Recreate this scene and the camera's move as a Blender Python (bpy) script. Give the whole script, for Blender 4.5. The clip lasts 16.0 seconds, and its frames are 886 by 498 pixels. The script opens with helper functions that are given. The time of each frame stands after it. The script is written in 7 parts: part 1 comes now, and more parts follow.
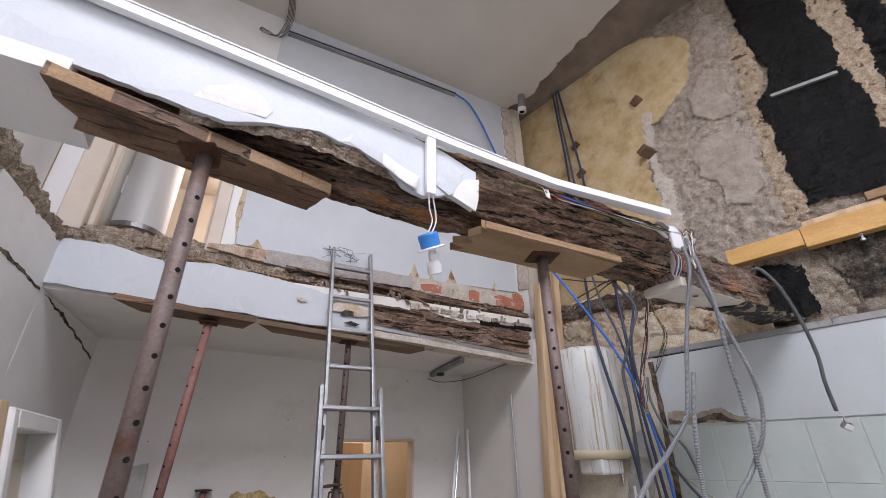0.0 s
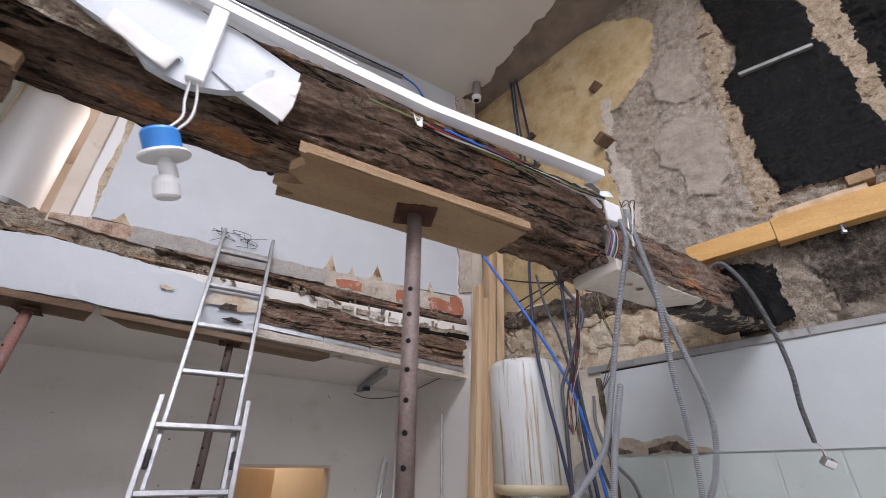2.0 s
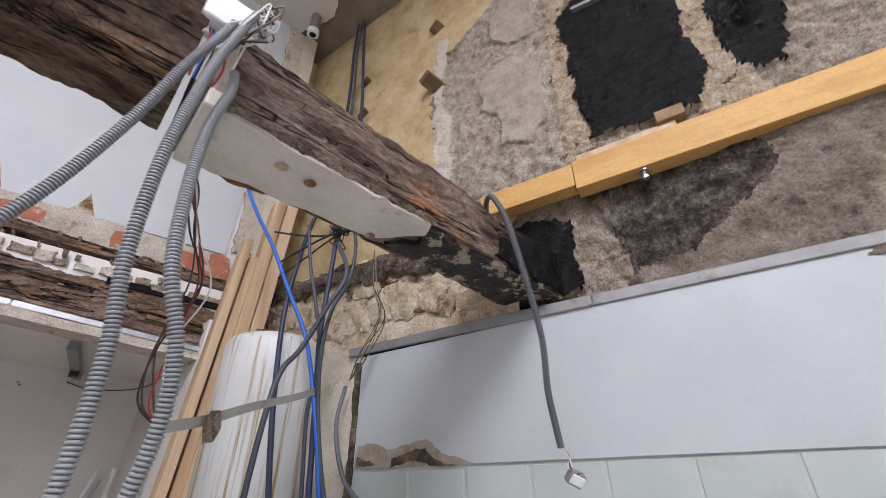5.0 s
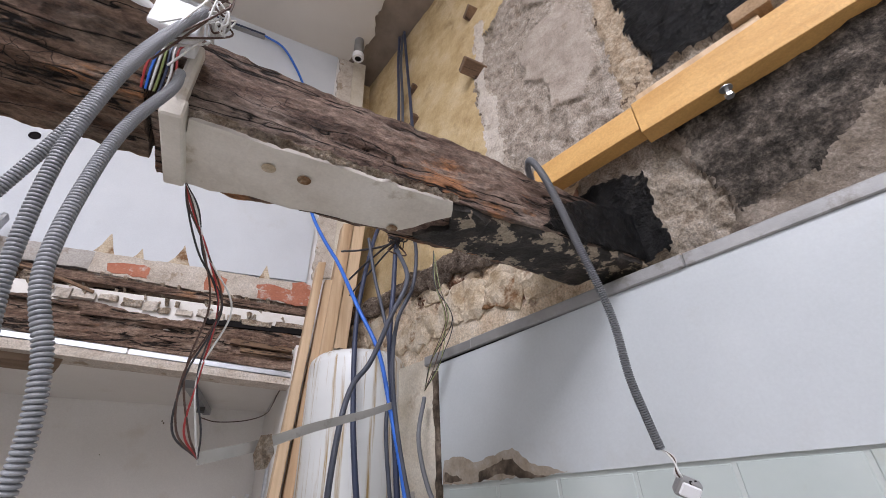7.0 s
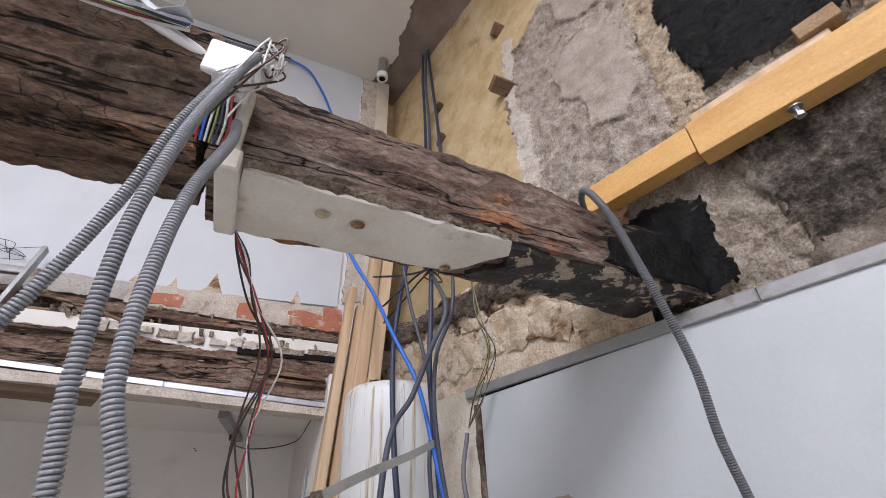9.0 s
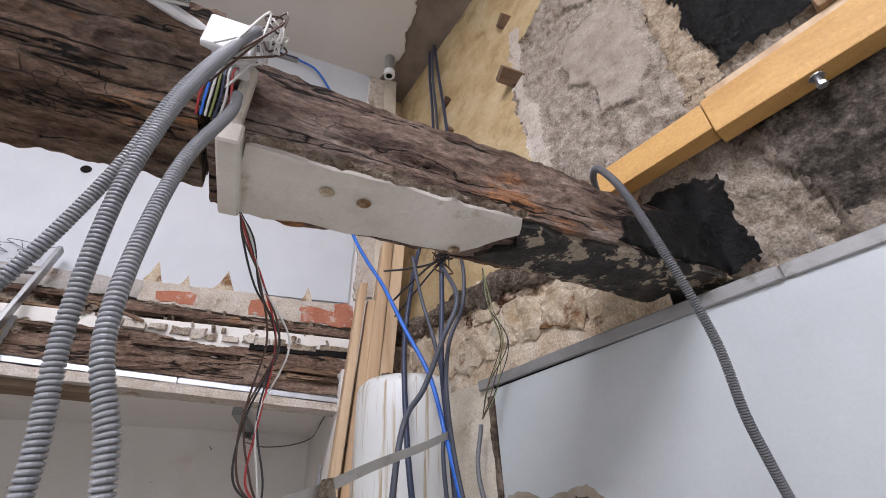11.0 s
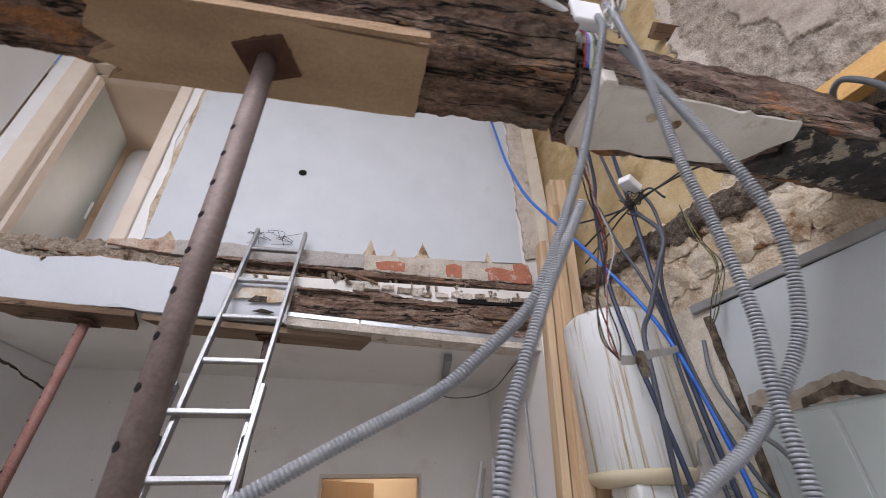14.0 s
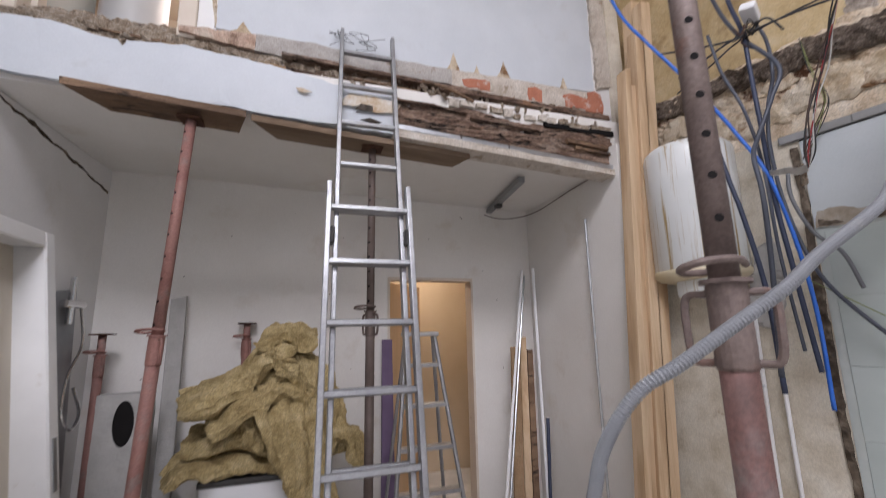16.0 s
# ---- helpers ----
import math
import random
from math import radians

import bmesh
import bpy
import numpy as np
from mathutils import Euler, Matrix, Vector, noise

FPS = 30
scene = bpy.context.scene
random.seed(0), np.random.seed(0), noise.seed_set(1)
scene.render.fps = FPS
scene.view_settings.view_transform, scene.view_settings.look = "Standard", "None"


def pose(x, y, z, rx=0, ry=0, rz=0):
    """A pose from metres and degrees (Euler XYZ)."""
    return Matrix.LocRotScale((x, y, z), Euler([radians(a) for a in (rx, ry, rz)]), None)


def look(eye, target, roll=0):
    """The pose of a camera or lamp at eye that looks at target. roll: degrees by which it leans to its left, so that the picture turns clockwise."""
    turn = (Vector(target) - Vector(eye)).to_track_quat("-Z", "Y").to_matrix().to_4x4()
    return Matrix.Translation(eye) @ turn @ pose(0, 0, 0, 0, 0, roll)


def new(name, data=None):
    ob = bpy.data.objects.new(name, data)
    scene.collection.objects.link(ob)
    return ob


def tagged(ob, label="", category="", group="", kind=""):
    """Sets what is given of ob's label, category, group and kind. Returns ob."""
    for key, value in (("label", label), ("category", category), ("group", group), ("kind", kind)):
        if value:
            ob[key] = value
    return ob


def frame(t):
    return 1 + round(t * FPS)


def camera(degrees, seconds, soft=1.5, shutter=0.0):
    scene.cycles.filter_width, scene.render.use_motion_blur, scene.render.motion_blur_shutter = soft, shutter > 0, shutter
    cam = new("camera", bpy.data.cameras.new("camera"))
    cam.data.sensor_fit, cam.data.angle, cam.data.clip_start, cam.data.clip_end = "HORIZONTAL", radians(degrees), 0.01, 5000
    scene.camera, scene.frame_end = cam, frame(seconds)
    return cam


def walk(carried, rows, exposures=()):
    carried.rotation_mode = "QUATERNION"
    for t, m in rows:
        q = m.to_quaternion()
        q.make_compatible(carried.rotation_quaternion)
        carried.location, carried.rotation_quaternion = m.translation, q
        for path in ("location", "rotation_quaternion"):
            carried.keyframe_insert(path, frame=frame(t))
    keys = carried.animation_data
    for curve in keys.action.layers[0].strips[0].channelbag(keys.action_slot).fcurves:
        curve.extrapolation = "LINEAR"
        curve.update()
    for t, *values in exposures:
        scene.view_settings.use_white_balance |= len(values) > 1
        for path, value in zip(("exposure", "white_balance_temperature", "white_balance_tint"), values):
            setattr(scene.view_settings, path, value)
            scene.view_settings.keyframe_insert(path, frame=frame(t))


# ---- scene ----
cam = camera(92.6, 16.0, soft=0.8, shutter=0.3)
METRES, EYE, TILT, LEAN, TURN = 4.7, 1.87, 25.6, 0.7, -28.0
ROWS = [
    (0.0, 0.0, 0.0, 0.0, 0.0, 0.0, -0.0),
    (0.5, 0.0171, 0.0246, -0.0167, -0.09, 0.48, 0.08),
    (1.0, 0.0334, 0.0635, -0.0317, -0.42, 0.89, -0.7),
    (1.5, 0.0578, 0.09, -0.0364, -1.31, 1.4, -1.43),
    (2.0, 0.1011, 0.1163, -0.0416, -2.26, 2.48, -1.97),
    (2.5, 0.118, 0.1302, -0.0488, -3.09, 3.12, -2.28),
    (3.0, 0.1324, 0.1423, -0.0609, -5.61, 3.88, -3.23),
    (3.5, 0.1858, 0.1624, -0.0722, -13.72, 5.18, -7.93),
    (4.0, 0.2382, 0.1982, -0.0843, -19.34, 5.96, -10.47),
    (6.5, 0.3666, 0.2923, -0.1125, -1.43, 5.0, 1.27),
    (7.0, 0.3648, 0.2896, -0.112, 0.2, 5.48, 1.89),
    (7.5, 0.3608, 0.2877, -0.1036, 1.24, 6.02, 2.16),
    (8.0, 0.3468, 0.2901, -0.0903, 1.84, 6.51, 2.45),
    (8.5, 0.3444, 0.2977, -0.0906, 2.17, 6.78, 2.55),
    (11.0, 0.3442, 0.3086, -0.1032, 4.25, 7.27, 3.67),
    (11.5, 0.3392, 0.3169, -0.1257, 4.29, 7.04, 3.68),
    (12.0, 0.3399, 0.3241, -0.1427, 5.14, 6.68, 4.51),
    (12.5, 0.3213, 0.296, -0.152, 12.56, 6.92, 8.77),
    (13.0, 0.2964, 0.253, -0.1452, 15.99, 7.17, 10.37),
    (13.5, 0.2628, 0.2226, -0.1352, 16.94, 7.3, 10.69),
    (14.0, 0.2144, 0.2217, -0.1418, 15.7, 7.45, 8.04),
    (14.5, 0.1542, 0.2096, -0.1376, 11.95, 7.58, 5.01),
    (15.0, 0.1065, 0.1786, -0.1346, 10.57, 5.54, 4.66),
    (15.5, 0.0578, 0.1707, -0.146, 9.28, -2.55, 4.61),
    (16.0, 0.0249, 0.1478, -0.1466, 8.91, -14.7, 4.77),
]
walk(cam, [(t, pose(0, 0, EYE, TILT, LEAN, TURN) @ pose(METRES * x, METRES * y, METRES * z, 90 + pitch, roll, yaw)) for t, x, y, z, yaw, pitch, roll in ROWS],
     exposures=[(0.0, -0.05, 6600, 21), (3.5, 0.0, 6600, 21), (6.5, 0.26, 6600, 21), (11.5, 0.25, 6600, 21), (12.8, 0.1, 6600, 21), (16.0, 0.1, 6600, 21)])

# ---- light ----
scene.view_settings.exposure = 0.0
world = bpy.data.worlds.new("world")
scene.world = world
world.use_nodes = True
wn = world.node_tree.nodes
sky = wn.new("ShaderNodeTexSky")
sky.sky_type, sky.sun_disc, sky.sun_elevation, sky.sun_rotation = "NISHITA", False, radians(38), radians(200)
wn["Background"].inputs["Strength"].default_value = 0.12
world.node_tree.links.new(sky.outputs[0], wn["Background"].inputs["Color"])


def area_lamp(name, m, sx, sy, watts, colour):
    d = bpy.data.lights.new(name, "AREA")
    d.shape, d.size, d.size_y, d.energy, d.color = "RECTANGLE", sx, sy, watts, colour
    ob = new(name, d)
    ob.matrix_world = m
    return ob


# daylight through the roof light over the walker, and through the high front window
area_lamp("roof_light_daylight", look((0.1, -1.2, 5.93), (0.1, -0.9, 0.0)), 2.3, 1.9, 280, (0.89, 0.945, 1.0))
area_lamp("window_daylight", look((0.45, -3.86, 4.62), (1.25, 3.0, 2.2)), 3.7, 1.95, 45, (0.89, 0.945, 1.0))
# added side fill, at an opening made for it high in the white wall
area_lamp("side_window_daylight", look((-1.18, -0.8, 4.3), (3.3, 1.4, 2.6)), 1.9, 1.9, 9, (0.89, 0.945, 1.0))
# added warm fill in the upper room and the corridor, no source seen
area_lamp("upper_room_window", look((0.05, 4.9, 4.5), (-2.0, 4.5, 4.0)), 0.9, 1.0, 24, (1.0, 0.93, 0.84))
area_lamp("corridor_lamp", look((1.75, 5.1, 2.38), (1.75, 5.1, 0.0)), 0.5, 0.5, 9, (1.0, 0.86, 0.66))


# ---- materials ----
def material(name, colours, rough=0.8, metal=0.0, scale=6.0, bump=0.2, bump_scale=40.0, stain=None, stain_scale=1.5,
             stain_at=0.6, random_tone=0.0, stretch=(1, 1, 1), stain_stretch=(1, 1, 1), soft_stain=0.12, coat=0.0, detail=8.0,
             speck=0.0, speck_scale=110.0, cracks=None, spec=None, tight=0.36, rg=0.6):
    """Two or three colours mixed by noise, a second larger stain layer, and two scales of relief."""
    mt = bpy.data.materials.new(name)
    mt.use_nodes = True
    nt = mt.node_tree
    n, ln = nt.nodes, nt.links
    bs = n["Principled BSDF"]
    bs.inputs["Roughness"].default_value, bs.inputs["Metallic"].default_value = rough, metal
    bs.inputs["Coat Weight"].default_value = coat
    bs.inputs["Specular IOR Level"].default_value = spec if spec is not None else (0.2 if rough >= 0.8 else 0.45)
    tc = n.new("ShaderNodeTexCoord")
    geo = n.new("ShaderNodeNewGeometry")
    info = n.new("ShaderNodeObjectInfo")
    off = n.new("ShaderNodeVectorMath")
    off.operation = "MULTIPLY_ADD"
    comb = n.new("ShaderNodeCombineXYZ")
    for k in range(3):
        ln.new(info.outputs["Random"], comb.inputs[k])
    off.inputs[1].default_value = (7.0, 5.0, 3.0)
    ln.new(comb.outputs[0], off.inputs[0])
    ln.new(tc.outputs["Object"], off.inputs[2])

    def noise_at(sc, st, det, rg=0.6):
        mp = n.new("ShaderNodeMapping")
        mp.inputs["Scale"].default_value = st
        ln.new(off.outputs[0], mp.inputs["Vector"])
        t = n.new("ShaderNodeTexNoise")
        t.inputs["Scale"].default_value, t.inputs["Detail"].default_value, t.inputs["Roughness"].default_value = sc, det, rg
        ln.new(mp.outputs[0], t.inputs["Vector"])
        return t

    a = noise_at(scale, stretch, detail, rg)
    ramp = n.new("ShaderNodeValToRGB")
    el = ramp.color_ramp.elements
    while len(el) < len(colours):
        el.new(0.5)
    for k, c in enumerate(colours):
        el[k].position = 0.5 - tight / 2 + tight * k / max(1, len(colours) - 1)
        el[k].color = (*c, 1)
    ln.new(a.outputs["Fac"], ramp.inputs["Fac"])
    colour = ramp.outputs["Color"]
    if stain:
        b = noise_at(stain_scale, stain_stretch, 7.0, 0.65)
        r2 = n.new("ShaderNodeMapRange")
        r2.inputs["From Min"].default_value, r2.inputs["From Max"].default_value = stain_at, stain_at + soft_stain
        ln.new(b.outputs["Fac"], r2.inputs["Value"])
        mx = n.new("ShaderNodeMix")
        mx.data_type = "RGBA"
        ln.new(r2.outputs[0], mx.inputs["Factor"])
        ln.new(colour, mx.inputs["A"])
        mx.inputs["B"].default_value = (*stain, 1)
        colour = mx.outputs["Result"]
    crack = None
    if cracks:
        csc, cst, cw, ccol = cracks
        e = noise_at(csc, cst, 4.0, 0.55)
        m1 = n.new("ShaderNodeMath")
        m1.operation = "SUBTRACT"
        m1.inputs[1].default_value = 0.5
        ln.new(e.outputs["Fac"], m1.inputs[0])
        m2 = n.new("ShaderNodeMath")
        m2.operation = "ABSOLUTE"
        ln.new(m1.outputs[0], m2.inputs[0])
        crack = n.new("ShaderNodeMapRange")
        crack.inputs["From Min"].default_value, crack.inputs["From Max"].default_value = cw * 0.25, cw
        ln.new(m2.outputs[0], crack.inputs["Value"])
        mc = n.new("ShaderNodeMix")
        mc.data_type = "RGBA"
        ln.new(crack.outputs[0], mc.inputs["Factor"])
        mc.inputs["A"].default_value = (*ccol, 1)
        ln.new(colour, mc.inputs["B"])
        colour = mc.outputs["Result"]
    if speck:
        f = noise_at(speck_scale, (1, 1, 1), 3.0, 0.7)
        r4 = n.new("ShaderNodeMapRange")
        r4.inputs["From Min"].default_value, r4.inputs["From Max"].default_value = 0.3, 0.7
        r4.inputs["To Min"].default_value, r4.inputs["To Max"].default_value = 1 - speck, 1 + speck
        ln.new(f.outputs["Fac"], r4.inputs["Value"])
        h4 = n.new("ShaderNodeHueSaturation")
        ln.new(r4.outputs[0], h4.inputs["Value"])
        ln.new(colour, h4.inputs["Color"])
        colour = h4.outputs["Color"]
    if random_tone:
        hs = n.new("ShaderNodeHueSaturation")
        r3 = n.new("ShaderNodeMapRange")
        r3.inputs["To Min"].default_value, r3.inputs["To Max"].default_value = 1 - random_tone, 1 + random_tone
        ln.new(geo.outputs["Random Per Island"], r3.inputs["Value"])
        ln.new(r3.outputs[0], hs.inputs["Value"])
        ln.new(colour, hs.inputs["Color"])
        colour = hs.outputs["Color"]
    ln.new(colour, bs.inputs["Base Color"])
    if bump:
        c = noise_at(bump_scale, stretch, 6.0, 0.68)
        bp = n.new("ShaderNodeBump")
        bp.inputs["Strength"].default_value, bp.inputs["Distance"].default_value = bump, 0.02
        ln.new(c.outputs["Fac"], bp.inputs["Height"])
        b2 = n.new("ShaderNodeBump")
        b2.inputs["Strength"].default_value, b2.inputs["Distance"].default_value = bump * 0.7, 0.06
        ln.new(a.outputs["Fac"], b2.inputs["Height"])
        ln.new(bp.outputs["Normal"], b2.inputs["Normal"])
        last = b2
        if crack:
            b3 = n.new("ShaderNodeBump")
            b3.inputs["Strength"].default_value, b3.inputs["Distance"].default_value = 0.9, 0.012
            ln.new(crack.outputs[0], b3.inputs["Height"])
            ln.new(b2.outputs["Normal"], b3.inputs["Normal"])
            last = b3
        ln.new(last.outputs["Normal"], bs.inputs["Normal"])
        rr = n.new("ShaderNodeMapRange")
        rr.inputs["To Min"].default_value, rr.inputs["To Max"].default_value = max(0.02, rough - 0.12), min(1, rough + 0.12)
        ln.new(c.outputs["Fac"], rr.inputs["Value"])
        ln.new(rr.outputs[0], bs.inputs["Roughness"])
    return mt


M = {}
M["white_wall"] = material("white_wall", [(0.70, 0.69, 0.68), (0.77, 0.765, 0.755)], 0.7, scale=2.5, bump=0.06, bump_scale=60, stain=(0.60, 0.555, 0.49), stain_scale=2.2, stain_at=0.62, soft_stain=0.2, speck=0.03)
M["back_wall"] = material("back_wall", [(0.72, 0.695, 0.655), (0.78, 0.76, 0.725)], 0.75, scale=1.6, bump=0.08, bump_scale=70, stain=(0.60, 0.54, 0.46), stain_scale=2.3, stain_at=0.58, soft_stain=0.25, speck=0.04)
M["lintel_paint"] = material("lintel_paint", [(0.52, 0.555, 0.59), (0.57, 0.605, 0.64)], 0.6, scale=3, bump=0.05, bump_scale=50, stain=(0.47, 0.485, 0.49), stain_scale=3.5, stain_at=0.61, soft_stain=0.2, speck=0.03)
M["ceiling_paint"] = material("ceiling_paint", [(0.60, 0.565, 0.515), (0.66, 0.625, 0.575)], 0.8, scale=1.5, bump=0.04, bump_scale=60)
M["earth_rubble"] = material("earth_rubble", [(0.055, 0.038, 0.027), (0.14, 0.10, 0.075), (0.28, 0.22, 0.17), (0.55, 0.50, 0.44)], 0.95, scale=16, bump=1.0, bump_scale=60, speck=0.4, stain=(0.04, 0.028, 0.02), stain_scale=8, stain_at=0.58, tight=0.3)
M["pink_plaster"] = material("pink_plaster", [(0.38, 0.25, 0.185), (0.50, 0.37, 0.29), (0.56, 0.47, 0.39)], 0.95, scale=14, bump=0.5, speck=0.3, stain=(0.22, 0.14, 0.10), stain_scale=9, stain_at=0.58)
M["brown_ceiling"] = material("brown_ceiling", [(0.20, 0.16, 0.13), (0.29, 0.24, 0.20)], 0.9, scale=5, bump=0.3)
M["tan_upper"] = material("tan_upper", [(0.56, 0.475, 0.385), (0.62, 0.535, 0.44)], 0.8, scale=3, bump=0.04)
M["plate_ply"] = material("plate_ply", [(0.22, 0.135, 0.07), (0.31, 0.205, 0.115), (0.38, 0.265, 0.155)], 0.72, scale=4, bump=0.15, bump_scale=60, stretch=(0.4, 1, 1), stain=(0.13, 0.075, 0.04), stain_scale=4, stain_at=0.55, soft_stain=0.2, speck=0.12, rg=0.65)
M["tar_flaked"] = material("tar_flaked", [(0.016, 0.014, 0.012), (0.036, 0.031, 0.027), (0.085, 0.072, 0.06)], 0.6, scale=14, bump=0.9, bump_scale=60, stain=(0.46, 0.38, 0.28), stain_scale=11, stain_at=0.55, soft_stain=0.02, speck=0.35)
M["prop_dark"] = material("prop_dark", [(0.10, 0.075, 0.065), (0.16, 0.12, 0.105)], 0.65, metal=0.3, scale=9, bump=0.12, bump_scale=80)
M["rusty_masonry"] = material("rusty_masonry", [(0.34, 0.235, 0.14), (0.60, 0.475, 0.34), (0.70, 0.595, 0.46), (0.78, 0.70, 0.59)], 0.93, rg=0.74, scale=8, bump=0.6, bump_scale=55, stain=(0.13, 0.062, 0.036), stain_scale=5, stain_at=0.555, soft_stain=0.07, speck=0.3, speck_scale=120, tight=0.36)
M["strip_metal"] = material("strip_metal", [(0.42, 0.41, 0.38), (0.52, 0.51, 0.48)], 0.5, metal=0.2, scale=8, bump=0.05, stain=(0.3, 0.27, 0.23), stain_scale=9, stain_at=0.6)
M["cream_wall"] = material("cream_wall", [(0.50, 0.44, 0.335), (0.62, 0.565, 0.465), (0.68, 0.64, 0.55)], 0.85, scale=6, bump=0.3, bump_scale=45, stain=(0.33, 0.24, 0.15), stain_scale=4, stain_at=0.62, speck=0.15)
M["lime_skim"] = material("lime_skim", [(0.272, 0.226, 0.188), (0.360, 0.308, 0.260), (0.432, 0.380, 0.328)], 0.92, scale=11, bump=0.3, bump_scale=60, stain=(0.27, 0.22, 0.175), stain_scale=7, stain_at=0.62, soft_stain=0.06, speck=0.25, speck_scale=130, rg=0.7)
M["sandy_plaster"] = material("sandy_plaster", [(0.204, 0.140, 0.085), (0.391, 0.306, 0.217), (0.527, 0.451, 0.357)], 0.95, scale=22, bump=0.5, bump_scale=80, stain=(0.09, 0.06, 0.042), stain_scale=12, stain_at=0.60, soft_stain=0.04, speck=0.4, rg=0.75)
M["prop_worn"] = material("prop_worn", [(0.085, 0.055, 0.048), (0.14, 0.075, 0.065), (0.18, 0.085, 0.072)], 0.65, metal=0.15, scale=7, bump=0.15, bump_scale=80, stain=(0.15, 0.12, 0.11), stain_scale=6, stain_at=0.55, speck=0.25)
M["brown_render"] = material("brown_render", [(0.095, 0.074, 0.056), (0.174, 0.141, 0.109), (0.242, 0.202, 0.163), (0.326, 0.284, 0.236)], 0.93, scale=10, bump=0.5, bump_scale=65, stain=(0.08, 0.065, 0.05), stain_scale=5, stain_at=0.60, soft_stain=0.08, speck=0.35, rg=0.74)
M["ochre_smear"] = material("ochre_smear", [(0.44, 0.31, 0.19), (0.56, 0.47, 0.36), (0.65, 0.62, 0.57)], 0.8, scale=12, bump=0.15, tight=0.3, rg=0.7)
M["dark_rubble"] = material("dark_rubble", [(0.07, 0.05, 0.037), (0.16, 0.12, 0.092), (0.28, 0.225, 0.18), (0.48, 0.415, 0.35)], 0.95, scale=18, bump=1.0, bump_scale=70, stain=(0.06, 0.042, 0.03), stain_scale=7, stain_at=0.60, soft_stain=0.05, speck=0.6, rg=0.8)
M["mould"] = material("mould", [(0.03, 0.023, 0.017), (0.075, 0.057, 0.042), (0.14, 0.11, 0.082), (0.25, 0.205, 0.158)], 0.9, scale=16, bump=0.2)
M["paper"] = material("paper", [(0.66, 0.65, 0.62), (0.74, 0.73, 0.71)], 0.8, scale=5, bump=0.1)
M["concrete_block"] = material("concrete_block", [(0.36, 0.35, 0.33), (0.45, 0.44, 0.42)], 0.9, scale=8, bump=0.3)
M["old_plank"] = material("old_plank", [(0.10, 0.058, 0.034), (0.175, 0.105, 0.062), (0.26, 0.165, 0.10)], 0.75, scale=5, bump=0.2, bump_scale=60, stretch=(0.25, 1, 1), stain=(0.075, 0.042, 0.025), stain_scale=4, stain_at=0.58, speck=0.25, cracks=(9, (0.1, 1, 1), 0.012, (0.05, 0.03, 0.02)))
M["plank_edge"] = material("plank_edge", [(0.28, 0.18, 0.10), (0.38, 0.26, 0.16)], 0.8, scale=9, bump=0.4, bump_scale=60, stretch=(0.2, 1, 1), speck=0.2)
M["grey_plank"] = material("grey_plank", [(0.13, 0.085, 0.055), (0.20, 0.14, 0.095), (0.26, 0.19, 0.135)], 0.8, scale=6, bump=0.3, bump_scale=60, stretch=(0.2, 1, 1))
M["pine_post"] = material("pine_post", [(0.46, 0.31, 0.18), (0.62, 0.46, 0.30), (0.50, 0.34, 0.20), (0.36, 0.23, 0.13)], 0.65, scale=5, bump=0.12, bump_scale=60, stretch=(1.6, 1.6, 0.1))
M["yellow_timber"] = material("yellow_timber", [(0.50, 0.27, 0.075), (0.62, 0.36, 0.12), (0.56, 0.31, 0.095)], 0.6, scale=7, bump=0.08, bump_scale=60, stretch=(1.6, 0.06, 1.6), stain=(0.38, 0.19, 0.06), stain_scale=7, stain_at=0.68, speck=0.1)
M["prop_steel"] = material("prop_steel", [(0.13, 0.095, 0.085), (0.19, 0.145, 0.13), (0.155, 0.115, 0.10)], 0.62, metal=0.25, scale=9, bump=0.15, bump_scale=80, stain=(0.16, 0.075, 0.05), stain_scale=6, stain_at=0.58, speck=0.2)
M["prop_red"] = material("prop_red", [(0.22, 0.10, 0.082), (0.31, 0.155, 0.13), (0.24, 0.135, 0.115)], 0.6, metal=0.1, scale=8, bump=0.1, bump_scale=80, stain=(0.25, 0.19, 0.17), stain_scale=6, stain_at=0.57, speck=0.2)
M["rust"] = material("rust", [(0.06, 0.03, 0.02), (0.12, 0.06, 0.04)], 0.85, metal=0.2, scale=14, bump=0.3)
# near-black that paints the shade inside holes, bores, joints and gaps
M["black_hole"] = material("black_hole", [(0.008, 0.007, 0.007), (0.012, 0.01, 0.01)], 0.9, bump=0)
M["aluminium"] = material("aluminium", [(0.30, 0.305, 0.315), (0.40, 0.405, 0.415)], 0.45, metal=0.8, scale=12, bump=0.04, stain=(0.26, 0.255, 0.25), stain_scale=6, stain_at=0.58, speck=0.12)
M["galvanised"] = material("galvanised", [(0.46, 0.48, 0.50), (0.60, 0.62, 0.64)], 0.35, metal=0.85, scale=18, bump=0.05)
M["grey_conduit"] = material("grey_conduit", [(0.215, 0.225, 0.24), (0.27, 0.28, 0.295)], 0.42, scale=5, bump=0.0, stain=(0.33, 0.33, 0.325), stain_scale=9, stain_at=0.62, speck=0.06)
M["dark_conduit"] = material("dark_conduit", [(0.12, 0.125, 0.135), (0.15, 0.155, 0.165)], 0.5, scale=5, bump=0.0)
M["blue_cable"] = material("blue_cable", [(0.02, 0.13, 0.55), (0.03, 0.16, 0.62)], 0.4, bump=0)
M["slate_cable"] = material("slate_cable", [(0.055, 0.063, 0.085), (0.075, 0.085, 0.11)], 0.5, bump=0)
